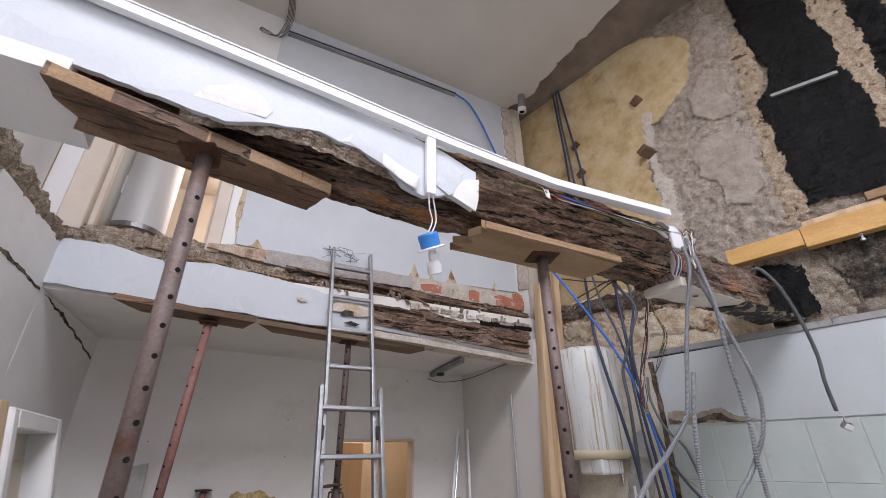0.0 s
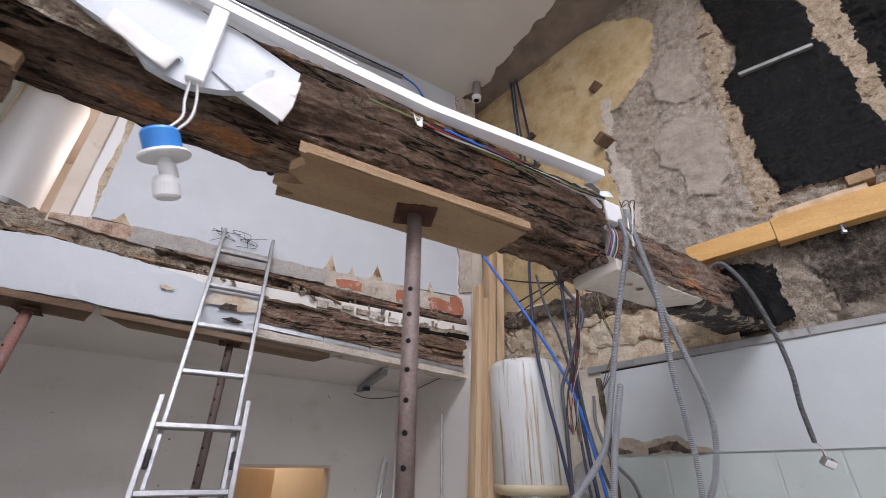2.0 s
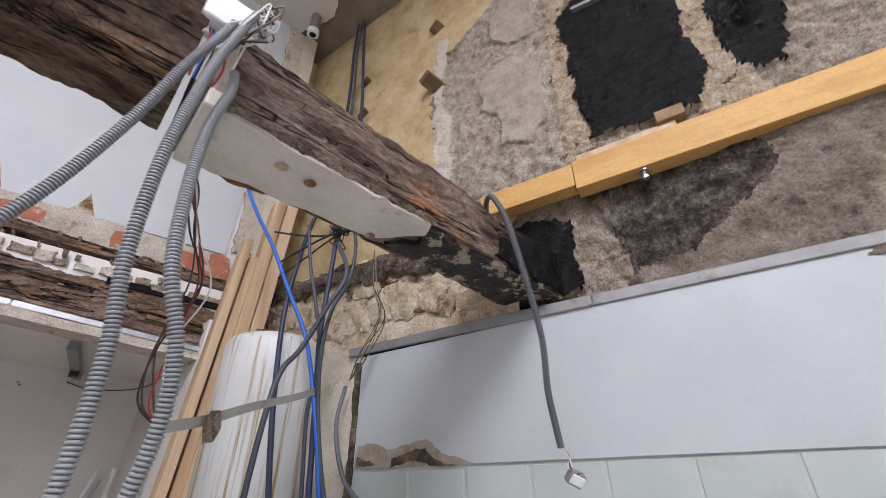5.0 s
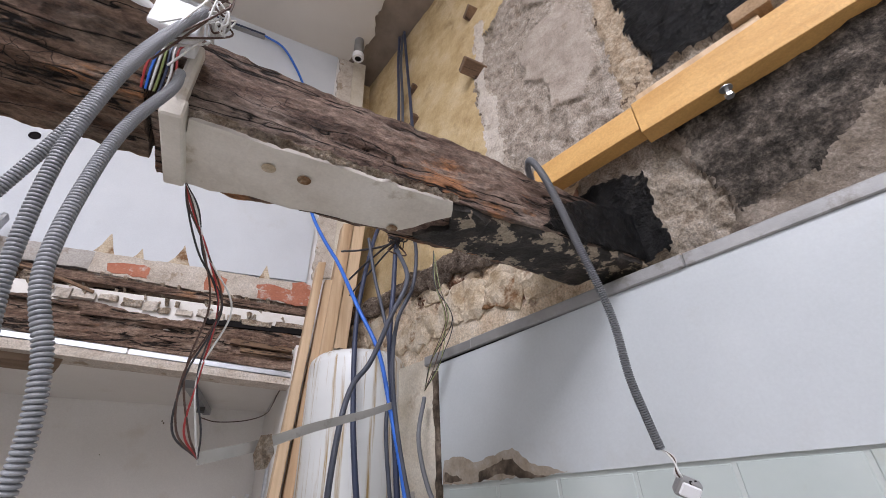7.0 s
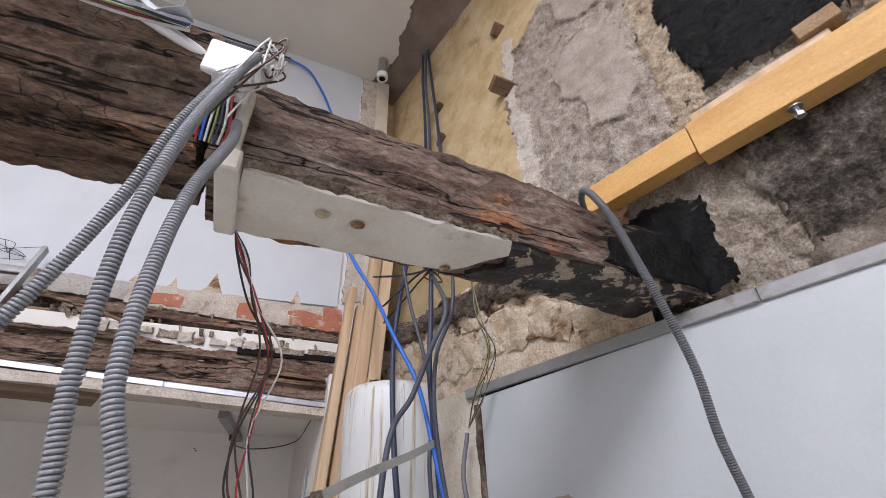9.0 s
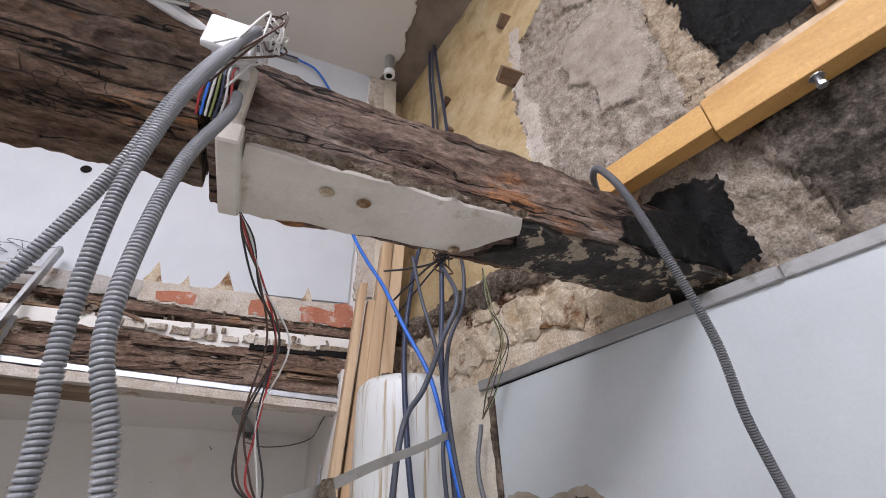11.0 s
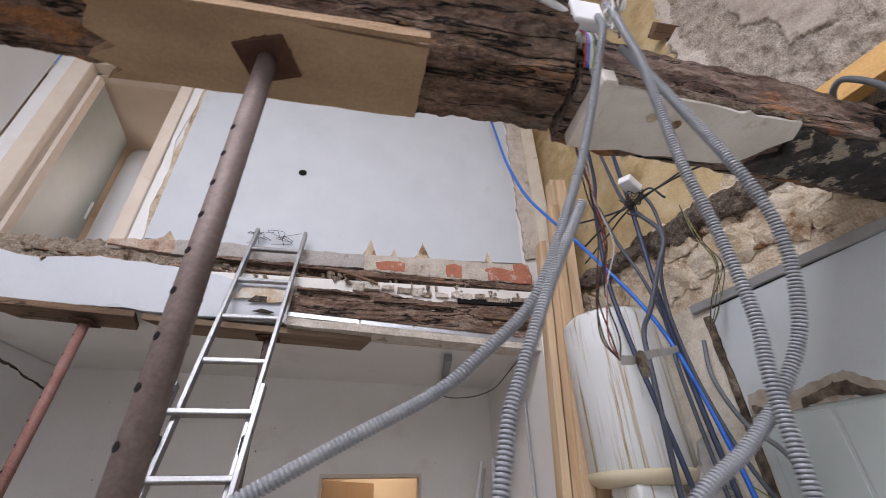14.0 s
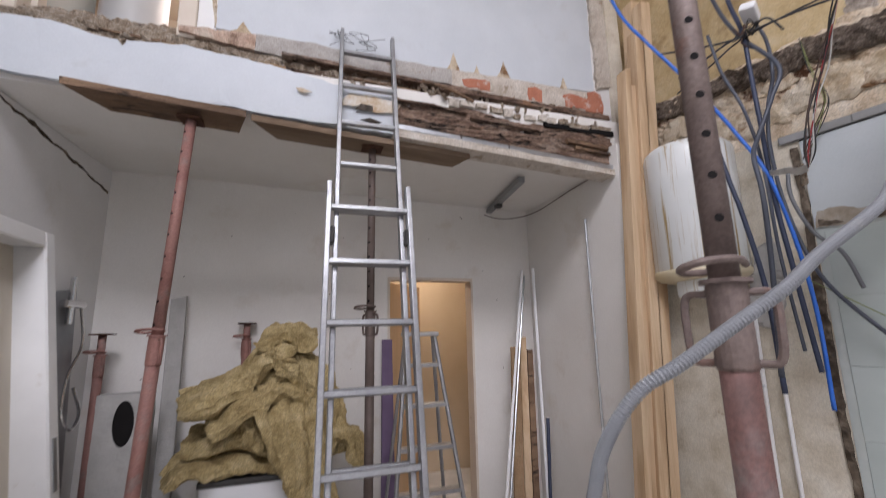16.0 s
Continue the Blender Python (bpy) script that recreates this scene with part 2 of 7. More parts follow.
M["navy_cable"] = material("navy_cable", [(0.025, 0.035, 0.07), (0.04, 0.052, 0.095)], 0.5, bump=0)
M["black_cable"] = material("black_cable", [(0.02, 0.02, 0.022), (0.035, 0.035, 0.04)], 0.5, bump=0)
M["white_plastic"] = material("white_plastic", [(0.78, 0.79, 0.80), (0.82, 0.83, 0.84)], 0.4, bump=0, stain=(0.68, 0.67, 0.63), stain_scale=9, stain_at=0.64)
M["bright_trunking"] = material("bright_trunking", [(0.84, 0.85, 0.86), (0.87, 0.875, 0.88)], 0.4, bump=0)
M["blue_plastic"] = material("blue_plastic", [(0.03, 0.22, 0.62), (0.04, 0.26, 0.70)], 0.4, bump=0)
M["enamel"] = material("enamel", [(0.66, 0.685, 0.675), (0.74, 0.76, 0.75)], 0.35, scale=3, bump=0.02, stain=(0.36, 0.25, 0.10), stain_scale=15, stain_at=0.535, stain_stretch=(2.0, 2.0, 0.07), soft_stain=0.12, coat=0.2)
M["yellowed_plastic"] = material("yellowed_plastic", [(0.58, 0.50, 0.33), (0.66, 0.58, 0.42)], 0.5, scale=6, bump=0.05)
M["panel_paint"] = material("panel_paint", [(0.435, 0.47, 0.48), (0.495, 0.53, 0.54)], 0.45, scale=2, bump=0.03, bump_scale=30, stain=(0.40, 0.395, 0.37), stain_scale=1.6, stain_at=0.56, soft_stain=0.25, speck=0.03)
M["tile_glaze"] = material("tile_glaze", [(0.40, 0.455, 0.435), (0.46, 0.51, 0.49)], 0.18, scale=3, bump=0.02, bump_scale=12, coat=0.3, stain=(0.38, 0.40, 0.36), stain_scale=4, stain_at=0.6)
M["grout"] = material("grout", [(0.41, 0.45, 0.43), (0.46, 0.50, 0.475)], 0.6, scale=20, bump=0.1)
M["rubble"] = material("rubble", [(0.142, 0.106, 0.076), (0.262, 0.216, 0.166), (0.338, 0.290, 0.235), (0.414, 0.371, 0.317)], 0.95, scale=15, bump=0.4, bump_scale=60, stain=(0.17, 0.122, 0.085), stain_scale=6, stain_at=0.61, soft_stain=0.05, speck=0.5, speck_scale=110, tight=0.32, rg=0.76)
M["grey_plaster"] = material("grey_plaster", [(0.177, 0.141, 0.112), (0.320, 0.269, 0.221), (0.408, 0.354, 0.299), (0.503, 0.459, 0.408)], 0.95, scale=17, bump=0.5, bump_scale=75, stain=(0.25, 0.20, 0.155), stain_scale=8, stain_at=0.61, soft_stain=0.03, speck=0.5, speck_scale=130, tight=0.34, rg=0.78)
M["yellow_plaster"] = material("yellow_plaster", [(0.40, 0.285, 0.14), (0.52, 0.395, 0.22), (0.60, 0.49, 0.31)], 0.85, scale=4.5, bump=0.25, bump_scale=40, stain=(0.28, 0.19, 0.095), stain_scale=3.2, stain_at=0.57, soft_stain=0.15, speck=0.15, rg=0.68)
M["cream_plaster"] = material("cream_plaster", [(0.40, 0.30, 0.19), (0.55, 0.46, 0.34), (0.64, 0.57, 0.46)], 0.9, scale=9, bump=0.5, bump_scale=45, stain=(0.22, 0.12, 0.06), stain_scale=5, stain_at=0.56, soft_stain=0.08, speck=0.25)
M["whitewash"] = material("whitewash", [(0.418, 0.356, 0.290), (0.551, 0.494, 0.427), (0.636, 0.589, 0.532)], 0.9, scale=9, bump=0.5, bump_scale=55, stain=(0.36, 0.29, 0.22), stain_scale=7, stain_at=0.60, soft_stain=0.06, speck=0.25, rg=0.68)
M["red_brick"] = material("red_brick", [(0.36, 0.10, 0.05), (0.45, 0.14, 0.075)], 0.9, scale=12, bump=0.3, bump_scale=60)
M["terracotta"] = material("terracotta", [(0.38, 0.14, 0.085), (0.47, 0.195, 0.125)], 0.9, scale=10, bump=0.15, bump_scale=60, stain=(0.55, 0.46, 0.41), stain_scale=18, stain_at=0.55, speck=0.15)
M["grey_skim"] = material("grey_skim", [(0.31, 0.285, 0.26), (0.40, 0.375, 0.35), (0.47, 0.45, 0.42)], 0.9, scale=8, bump=0.25, bump_scale=60, stain=(0.24, 0.18, 0.14), stain_scale=8, stain_at=0.58, speck=0.2)
M["torn_plaster"] = material("torn_plaster", [(0.24, 0.168, 0.115), (0.47, 0.38, 0.29), (0.70, 0.63, 0.54)], 0.95, scale=24, bump=1.0, bump_scale=70, stain=(0.14, 0.088, 0.057), stain_scale=12, stain_at=0.56, speck=0.45, tight=0.3, rg=0.72)
M["plasterboard"] = material("plasterboard", [(0.60, 0.55, 0.48), (0.69, 0.645, 0.575), (0.74, 0.70, 0.64)], 0.85, scale=5, bump=0.15, bump_scale=60, stain=(0.36, 0.27, 0.165), stain_scale=4.5, stain_at=0.585, soft_stain=0.1, speck=0.05)
M["door_beige"] = material("door_beige", [(0.56, 0.50, 0.41), (0.60, 0.545, 0.455)], 0.55, scale=3, bump=0.04)
M["frame_beige"] = material("frame_beige", [(0.62, 0.53, 0.44), (0.68, 0.60, 0.51)], 0.6, scale=6, bump=0.06, stain=(0.50, 0.36, 0.25), stain_scale=7, stain_at=0.64)
M["frame_white"] = material("frame_white", [(0.74, 0.74, 0.73), (0.79, 0.79, 0.78)], 0.5, scale=6, bump=0.04, stain=(0.60, 0.56, 0.50), stain_scale=7, stain_at=0.64)
M["door_grey"] = material("door_grey", [(0.28, 0.31, 0.29), (0.33, 0.36, 0.34)], 0.4, scale=3, bump=0.03)
M["warm_wood"] = material("warm_wood", [(0.58, 0.39, 0.22), (0.66, 0.46, 0.28)], 0.5, scale=4, bump=0.04, stretch=(3, 3, 0.2))
M["tan_wall"] = material("tan_wall", [(0.50, 0.40, 0.28), (0.55, 0.45, 0.33)], 0.8, scale=3, bump=0.04)
# the floor stays out of view; its pale colour is there to bounce light upwards
M["floor_concrete"] = material("floor_concrete", [(0.46, 0.445, 0.42), (0.58, 0.56, 0.53)], 0.9, scale=4, bump=0.3, stain=(0.64, 0.62, 0.59), stain_scale=2, stain_at=0.55)
M["mineral_wool"] = material("mineral_wool", [(0.33, 0.24, 0.105), (0.52, 0.40, 0.20), (0.70, 0.575, 0.33)], 1.0, scale=9, bump=0.8, bump_scale=90, speck=0.35, random_tone=0.0, rg=0.72)
M["white_box"] = material("white_box", [(0.74, 0.75, 0.76), (0.78, 0.79, 0.80)], 0.4, scale=3, bump=0.02)
M["black_lid"] = material("black_lid", [(0.03, 0.028, 0.026), (0.05, 0.047, 0.044)], 0.5, bump=0.05)
M["purple_board"] = material("purple_board", [(0.11, 0.07, 0.14), (0.15, 0.10, 0.18)], 0.5, bump=0.05)
M["chrome"] = material("chrome", [(0.75, 0.75, 0.76), (0.8, 0.8, 0.81)], 0.15, metal=1.0, bump=0)
M["steel_sheet"] = material("steel_sheet", [(0.25, 0.26, 0.27), (0.36, 0.37, 0.38)], 0.4, metal=0.7, scale=5, bump=0.08, stain=(0.15, 0.14, 0.13), stain_scale=4, stain_at=0.6)
M["zinc_trim"] = material("zinc_trim", [(0.24, 0.24, 0.235), (0.33, 0.33, 0.325)], 0.55, metal=0.4, scale=8, bump=0.15, stain=(0.15, 0.13, 0.11), stain_scale=6, stain_at=0.58)
M["red_wire"] = material("red_wire", [(0.35, 0.03, 0.03), (0.40, 0.04, 0.04)], 0.4, bump=0)
M["brown_wire"] = material("brown_wire", [(0.07, 0.035, 0.025), (0.09, 0.05, 0.035)], 0.4, bump=0)
M["green_wire"] = material("green_wire", [(0.18, 0.22, 0.08), (0.24, 0.27, 0.10)], 0.4, bump=0)
M["white_wire"] = material("white_wire", [(0.6, 0.6, 0.58), (0.66, 0.66, 0.64)], 0.4, bump=0)


def aged_wood(name, dark, mid, light, pale, rust, rust_at=0.60, dust=(0.30, 0.25, 0.205), dust_at=0.56, block=0.60, rough=0.85):
    """Rotten timber: long grain, rust-brown and dusty patches, splits along the grain and blocky checks across it."""
    mt = bpy.data.materials.new(name)
    mt.use_nodes = True
    n, ln = mt.node_tree.nodes, mt.node_tree.links
    bs = n["Principled BSDF"]
    bs.inputs["Specular IOR Level"].default_value = 0.3
    tc = n.new("ShaderNodeTexCoord")

    def nz(sc, st, det, rg):
        mp = n.new("ShaderNodeMapping")
        mp.inputs["Scale"].default_value = st
        ln.new(tc.outputs["Object"], mp.inputs["Vector"])
        t = n.new("ShaderNodeTexNoise")
        t.inputs["Scale"].default_value, t.inputs["Detail"].default_value, t.inputs["Roughness"].default_value = sc, det, rg
        ln.new(mp.outputs[0], t.inputs["Vector"])
        return t.outputs["Fac"]

    def span(v, a, b, c=0.0, d=1.0):
        r = n.new("ShaderNodeMapRange")
        for key, x in (("From Min", a), ("From Max", b), ("To Min", c), ("To Max", d)):
            r.inputs[key].default_value = x
        ln.new(v, r.inputs["Value"])
        return r.outputs[0]

    def calc(op, a, b):
        m = n.new("ShaderNodeMath")
        m.operation = op
        for k, x in enumerate((a, b)):
            if isinstance(x, float):
                m.inputs[k].default_value = x
            else:
                ln.new(x, m.inputs[k])
        return m.outputs[0]

    def blend(fac, a, b):
        m = n.new("ShaderNodeMix")
        m.data_type = "RGBA"
        ln.new(fac, m.inputs["Factor"])
        for key, x in (("A", a), ("B", b)):
            if isinstance(x, tuple):
                m.inputs[key].default_value = (*x, 1)
            else:
                ln.new(x, m.inputs[key])
        return m.outputs["Result"]

    grain = nz(11, (0.28, 1, 1), 12, 0.78)
    fine = nz(85, (0.45, 1, 1), 7, 0.75)
    ramp = n.new("ShaderNodeValToRGB")
    el = ramp.color_ramp.elements
    el.new(0.46)
    el.new(0.56)
    for k, (pos, c) in enumerate(((0.34, dark), (0.45, mid), (0.56, light), (0.70, pale))):
        el[k].position, el[k].color = pos, (*c, 1)
    ln.new(grain, ramp.inputs["Fac"])
    colour = blend(span(nz(4.5, (0.5, 1, 1), 6, 0.65), dust_at, dust_at + 0.10, 0.0, 0.75), ramp.outputs["Color"], dust)
    colour = blend(span(nz(5.5, (0.45, 1.2, 1.2), 7, 0.7), rust_at, rust_at + 0.07, 0.0, 0.9), colour, rust)
    split = span(calc("ABSOLUTE", calc("SUBTRACT", nz(9, (0.10, 1, 1), 4, 0.6), 0.5), 0.0), 0.004, 0.018)
    mp = n.new("ShaderNodeMapping")
    mp.inputs["Scale"].default_value = (0.75, 1.0, 1.0)
    off = n.new("ShaderNodeVectorMath")
    off.operation = "MULTIPLY_ADD"
    tn = n.new("ShaderNodeTexNoise")
    tn.inputs["Scale"].default_value, tn.inputs["Detail"].default_value = 14.0, 4.0
    ln.new(tc.outputs["Object"], tn.inputs["Vector"])
    ln.new(tn.outputs["Color"], off.inputs[0])
    off.inputs[1].default_value = (0.045, 0.03, 0.03)
    ln.new(tc.outputs["Object"], off.inputs[2])
    ln.new(off.outputs[0], mp.inputs["Vector"])
    vo = n.new("ShaderNodeTexVoronoi")
    vo.feature = "DISTANCE_TO_EDGE"
    vo.inputs["Scale"].default_value = 40.0
    ln.new(mp.outputs[0], vo.inputs["Vector"])
    where = span(nz(6, (0.6, 1, 1), 4, 0.6), block - 0.04, block + 0.06)
    check = calc("MAXIMUM", span(vo.outputs["Distance"], 0.004, 0.034), calc("SUBTRACT", 1.0, where))
    gap = calc("MULTIPLY", split, check)
    tone = span(fine, 0.3, 0.7, 0.35, 1.70)
    hs = n.new("ShaderNodeHueSaturation")
    ln.new(tone, hs.inputs["Value"])
    ln.new(colour, hs.inputs["Color"])
    colour = blend(gap, (0.018, 0.012, 0.009), hs.outputs["Color"])
    ln.new(colour, bs.inputs["Base Color"])
    ln.new(span(fine, 0.3, 0.7, rough - 0.2, min(1.0, rough + 0.1)), bs.inputs["Roughness"])
    last = None
    for h, st, dist in ((fine, 0.7, 0.012), (grain, 0.8, 0.05), (gap, 1.0, 0.016)):
        b = n.new("ShaderNodeBump")
        b.inputs["Strength"].default_value, b.inputs["Distance"].default_value = st, dist
        ln.new(h, b.inputs["Height"])
        if last:
            ln.new(last.outputs["Normal"], b.inputs["Normal"])
        last = b
    ln.new(last.outputs["Normal"], bs.inputs["Normal"])
    return mt


M["rotten_wood"] = aged_wood("rotten_wood", (0.030, 0.018, 0.012), (0.15, 0.090, 0.062), (0.31, 0.205, 0.145), (0.56, 0.44, 0.335), (0.46, 0.21, 0.088), 0.555, (0.31, 0.24, 0.185), 0.56)
M["worn_wood"] = aged_wood("worn_wood", (0.045, 0.028, 0.021), (0.155, 0.098, 0.074), (0.29, 0.205, 0.16), (0.56, 0.46, 0.38), (0.42, 0.19, 0.085), 0.59, (0.37, 0.295, 0.245), 0.55)
M["joist_wood"] = aged_wood("joist_wood", (0.055, 0.033, 0.024), (0.17, 0.105, 0.075), (0.31, 0.215, 0.16), (0.52, 0.41, 0.32), (0.33, 0.17, 0.09), 0.60, (0.40, 0.33, 0.27), 0.56, 0.66)
M["bitumen"] = material("bitumen", [(0.003, 0.003, 0.0032), (0.006, 0.006, 0.0064), (0.014, 0.0135, 0.013)], 0.34, scale=14, bump=0.8, bump_scale=55, stain=(0.10, 0.085, 0.07), stain_scale=13, stain_at=0.68, soft_stain=0.04, spec=0.22, speck=0.3)
M["soot_plaster"] = material("soot_plaster", [(0.013, 0.011, 0.009), (0.044, 0.037, 0.030), (0.104, 0.086, 0.070), (0.240, 0.204, 0.168)], 0.9, scale=16, bump=0.6, bump_scale=80, stain=(0.20, 0.172, 0.142), stain_scale=4, stain_at=0.57, soft_stain=0.14, speck=0.5, speck_scale=90, tight=0.34, rg=0.78)
M["brown_skim"] = material("brown_skim", [(0.24, 0.20, 0.155), (0.31, 0.265, 0.21), (0.37, 0.325, 0.265)], 0.85, scale=4, bump=0.2, bump_scale=50, stain=(0.16, 0.125, 0.092), stain_scale=3, stain_at=0.60, soft_stain=0.1, speck=0.12)
M["damp"] = material("damp", [(0.22, 0.175, 0.125), (0.32, 0.275, 0.22), (0.40, 0.375, 0.335)], 0.7, scale=10, bump=0.05, speck=0.1, rg=0.7)


# ---- mesh helpers ----
def finish(name, bm, mat, parent=None, label="", smooth=False, at=None):
    me = bpy.data.meshes.new(name)
    bmesh.ops.recalc_face_normals(bm, faces=bm.faces[:])
    bm.to_mesh(me)
    bm.free()
    mats = mat if isinstance(mat, (list, tuple)) else [mat]
    for k in mats:
        me.materials.append(M[k])
    if smooth:
        for p in me.polygons:
            p.use_smooth = True
    ob = new(name, me)
    if at is not None:
        ob.matrix_world = at
    if parent:
        ob.parent = parent
        ob.matrix_parent_inverse = parent.matrix_basis.inverted()
    if label:
        tagged(ob, label)
    return ob


def part(name, bm, mat, parent, label="", smooth=False):
    return finish(name, bm, mat, parent, label, smooth)


def thing(name, label, category, group="", base=(0, 0, 0)):
    """An empty at the thing's base; its parts are built in the place's own metres."""
    ob = new(name)
    ob.empty_display_size = 0.1
    ob.location = base
    return tagged(ob, label, category, group)


def hexa(bm, c, index=0):
    """A solid from eight corners: four of the bottom ring, four of the top ring."""
    v = [bm.verts.new(p) for p in c]
    for f in ((3, 2, 1, 0), (4, 5, 6, 7), (0, 1, 5, 4), (1, 2, 6, 5), (2, 3, 7, 6), (3, 0, 4, 7)):
        bm.faces.new([v[k] for k in f]).material_index = index
    return v


def box(bm, x0, x1, y0, y1, z0, z1, m=None, index=0):
    c = [Vector(p) for p in ((x0, y0, z0), (x1, y0, z0), (x1, y1, z0), (x0, y1, z0), (x0, y0, z1), (x1, y0, z1), (x1, y1, z1), (x0, y1, z1))]
    return hexa(bm, [m @ p for p in c] if m else c, index)


def bevelled(bm, width, segments=2):
    bmesh.ops.bevel(bm, geom=bm.edges[:], offset=width, segments=segments, affect="EDGES", profile=0.6)
    return bm


def smooth_line(pts, per=8):
    p = [Vector(q) for q in pts]
    p = [p[0] * 2 - p[1]] + p + [p[-1] * 2 - p[-2]]
    out = []
    for i in range(1, len(p) - 2):
        for k in range(per):
            t = k / per
            a, b, c, d = p[i - 1:i + 3]
            out.append(0.5 * ((2 * b) + (c - a) * t + (2 * a - 5 * b + 4 * c - d) * t * t + (3 * b - a - 3 * c + d) * t ** 3))
    return out + [p[-2]]


def sweep(bm, line, radius, sides=8, cap=True):
    """A round tube along a line of points; radius is a number or a function of the index."""
    rad = radius if callable(radius) else (lambda i: radius)
    up, rings = Vector((0.31, 0.17, 0.93)), []
    for i, p in enumerate(line):
        d = (line[min(i + 1, len(line) - 1)] - line[max(i - 1, 0)]).normalized()
        s = d.cross(up)
        s = s.normalized() if s.length > 1e-4 else d.orthogonal().normalized()
        u = s.cross(d).normalized()
        up = u
        rings.append([bm.verts.new(p + rad(i) * (math.cos(2 * math.pi * k / sides) * s + math.sin(2 * math.pi * k / sides) * u)) for k in range(sides)])
    for a, b in zip(rings, rings[1:]):
        for k in range(sides):
            bm.faces.new((a[k], a[(k + 1) % sides], b[(k + 1) % sides], b[k]))
    if cap:
        bm.faces.new(rings[0][::-1])
        bm.faces.new(rings[-1])
    return bm


def resample(line, step):
    out, left = [line[0].copy()], step
    for a, b in zip(line, line[1:]):
        L = (b - a).length
        pos = 0.0
        while L - pos >= left:
            pos += left
            out.append(a.lerp(b, pos / L))
            left = step
        left -= L - pos
    return out


def rod(bm, a, b, r, sides=10):
    return sweep(bm, [Vector(a), Vector(b)], r, sides)


def lathe(bm, profile, sides=32, centre=(0, 0)):
    """Turns (radius, z) pairs round the vertical through centre."""
    rings = [[bm.verts.new((centre[0] + r * math.cos(2 * math.pi * k / sides), centre[1] + r * math.sin(2 * math.pi * k / sides), z)) for k in range(sides)]
             for r, z in profile]
    for a, b in zip(rings, rings[1:]):
        for k in range(sides):
            bm.faces.new((a[k], a[(k + 1) % sides], b[(k + 1) % sides], b[k]))
    bm.faces.new(rings[0][::-1])
    bm.faces.new(rings[-1])
    return bm


def wobble(a, b, c, amp, scale):
    return amp * noise.fractal(Vector((a, b, c)) * scale, 0.9, 2.1, 5)


def ragged(outline, step=0.03, amp=0.012, seed=0.0, close=True):
    """The outline with its edges cut fine and shifted by noise."""
    out, n = [], len(outline)
    for i in range(n if close else n - 1):
        a, b = Vector(outline[i]), Vector(outline[(i + 1) % n])
        k = max(1, int((b - a).length / step))
        for j in range(k):
            p = a.lerp(b, j / k)
            out.append(Vector((p.x + wobble(p.x, p.y, seed, amp, 9) + wobble(p.x, p.y, seed + 4, amp * 0.5, 40),
                               p.y + wobble(p.y, p.x, seed + 9, amp, 9) + wobble(p.y, p.x, seed + 14, amp * 0.5, 40))))
    if not close:
        out.append(Vector(outline[-1]))
    return out


import collections
from mathutils.geometry import delaunay_2d_cdt


def patch(bm, outline, place, thick, relief=0.004, relief_scale=12.0, grid=0.06, seed=0.0, amp=0.012, step=0.03, index=0, raw=False, extra=None):
    """A layer with a broken edge: outline in the wall's own (u, v), place(u, v, w) gives the point w proud of the wall."""
    ring = [Vector(p) for p in outline] if raw else ragged(outline, step, amp, seed)
    n = len(ring)
    us, vs = [p.x for p in ring], [p.y for p in ring]
    pts = list(ring)
    rnd = random.Random(int(seed * 1000) + 7)
    u = min(us) + grid / 2
    while u < max(us):
        v = min(vs) + grid / 2
        while v < max(vs):
            pts.append(Vector((u + rnd.uniform(-0.3, 0.3) * grid, v + rnd.uniform(-0.3, 0.3) * grid)))
            v += grid
        u += grid
    vco, _, faces, orig, _, _ = delaunay_2d_cdt(pts, [], [list(range(n))], 1, 1e-5)
    on = [any(k < n for k in o) for o in orig]
    top = []
    for i, p in enumerate(vco):
        h = thick if on[i] else thick + relief * (0.5 + noise.fractal(Vector((p.x, p.y, seed)) * relief_scale, 0.9, 2.0, 4))
        if extra and not on[i]:
            h += extra(p.x, p.y)
        top.append(bm.verts.new(place(p.x, p.y, h)))
    for f in faces:
        try:
            bm.faces.new([top[k] for k in f]).material_index = index
        except ValueError:
            pass
    rim = {}
    for i, o in enumerate(orig):
        for k in o:
            if k < n:
                rim[k] = i
    low = {}
    for k in range(n):
        if k in rim:
            p = vco[rim[k]]
            low[k] = bm.verts.new(place(p.x, p.y, -0.004))
    for k in range(n):
        a, b = k, (k + 1) % n
        if a in rim and b in rim and rim[a] != rim[b]:
            try:
                bm.faces.new((top[rim[a]], top[rim[b]], low[b], low[a])).material_index = index
            except ValueError:
                pass
    return bm


def relief_sheet(bm, u0, u1, v0, v1, place, grid, height, base=0.0, index=0):
    """A grid over a wall whose height above it comes from height(u, v)."""
    nu, nv = max(1, round((u1 - u0) / grid)), max(1, round((v1 - v0) / grid))
    g = [[bm.verts.new(place(u0 + (u1 - u0) * i / nu, v0 + (v1 - v0) * j / nv, base + height(u0 + (u1 - u0) * i / nu, v0 + (v1 - v0) * j / nv)))
          for j in range(nv + 1)] for i in range(nu + 1)]
    for i in range(nu):
        for j in range(nv):
            bm.faces.new((g[i][j], g[i + 1][j], g[i + 1][j + 1], g[i][j + 1])).material_index = index
    return g


def right_upper(u, v, w):
    """u is y, v is z; the old masonry above the kitchen panel."""
    return Vector((3.60 - 0.2 * (u - 0.6) - 0.98 * w, u - 0.196 * w, v))


def right_lower(u, v, w):
    """u is y, v is z; the panelled and tiled wall below."""
    return Vector((3.21 - 0.29 * (u - 1.87) - 0.96 * w, u - 0.279 * w, v))


def facing(y):
    """A wall that faces the walker at that y; u is x, v is z."""
    return lambda u, v, w: Vector((u, y - w, v))


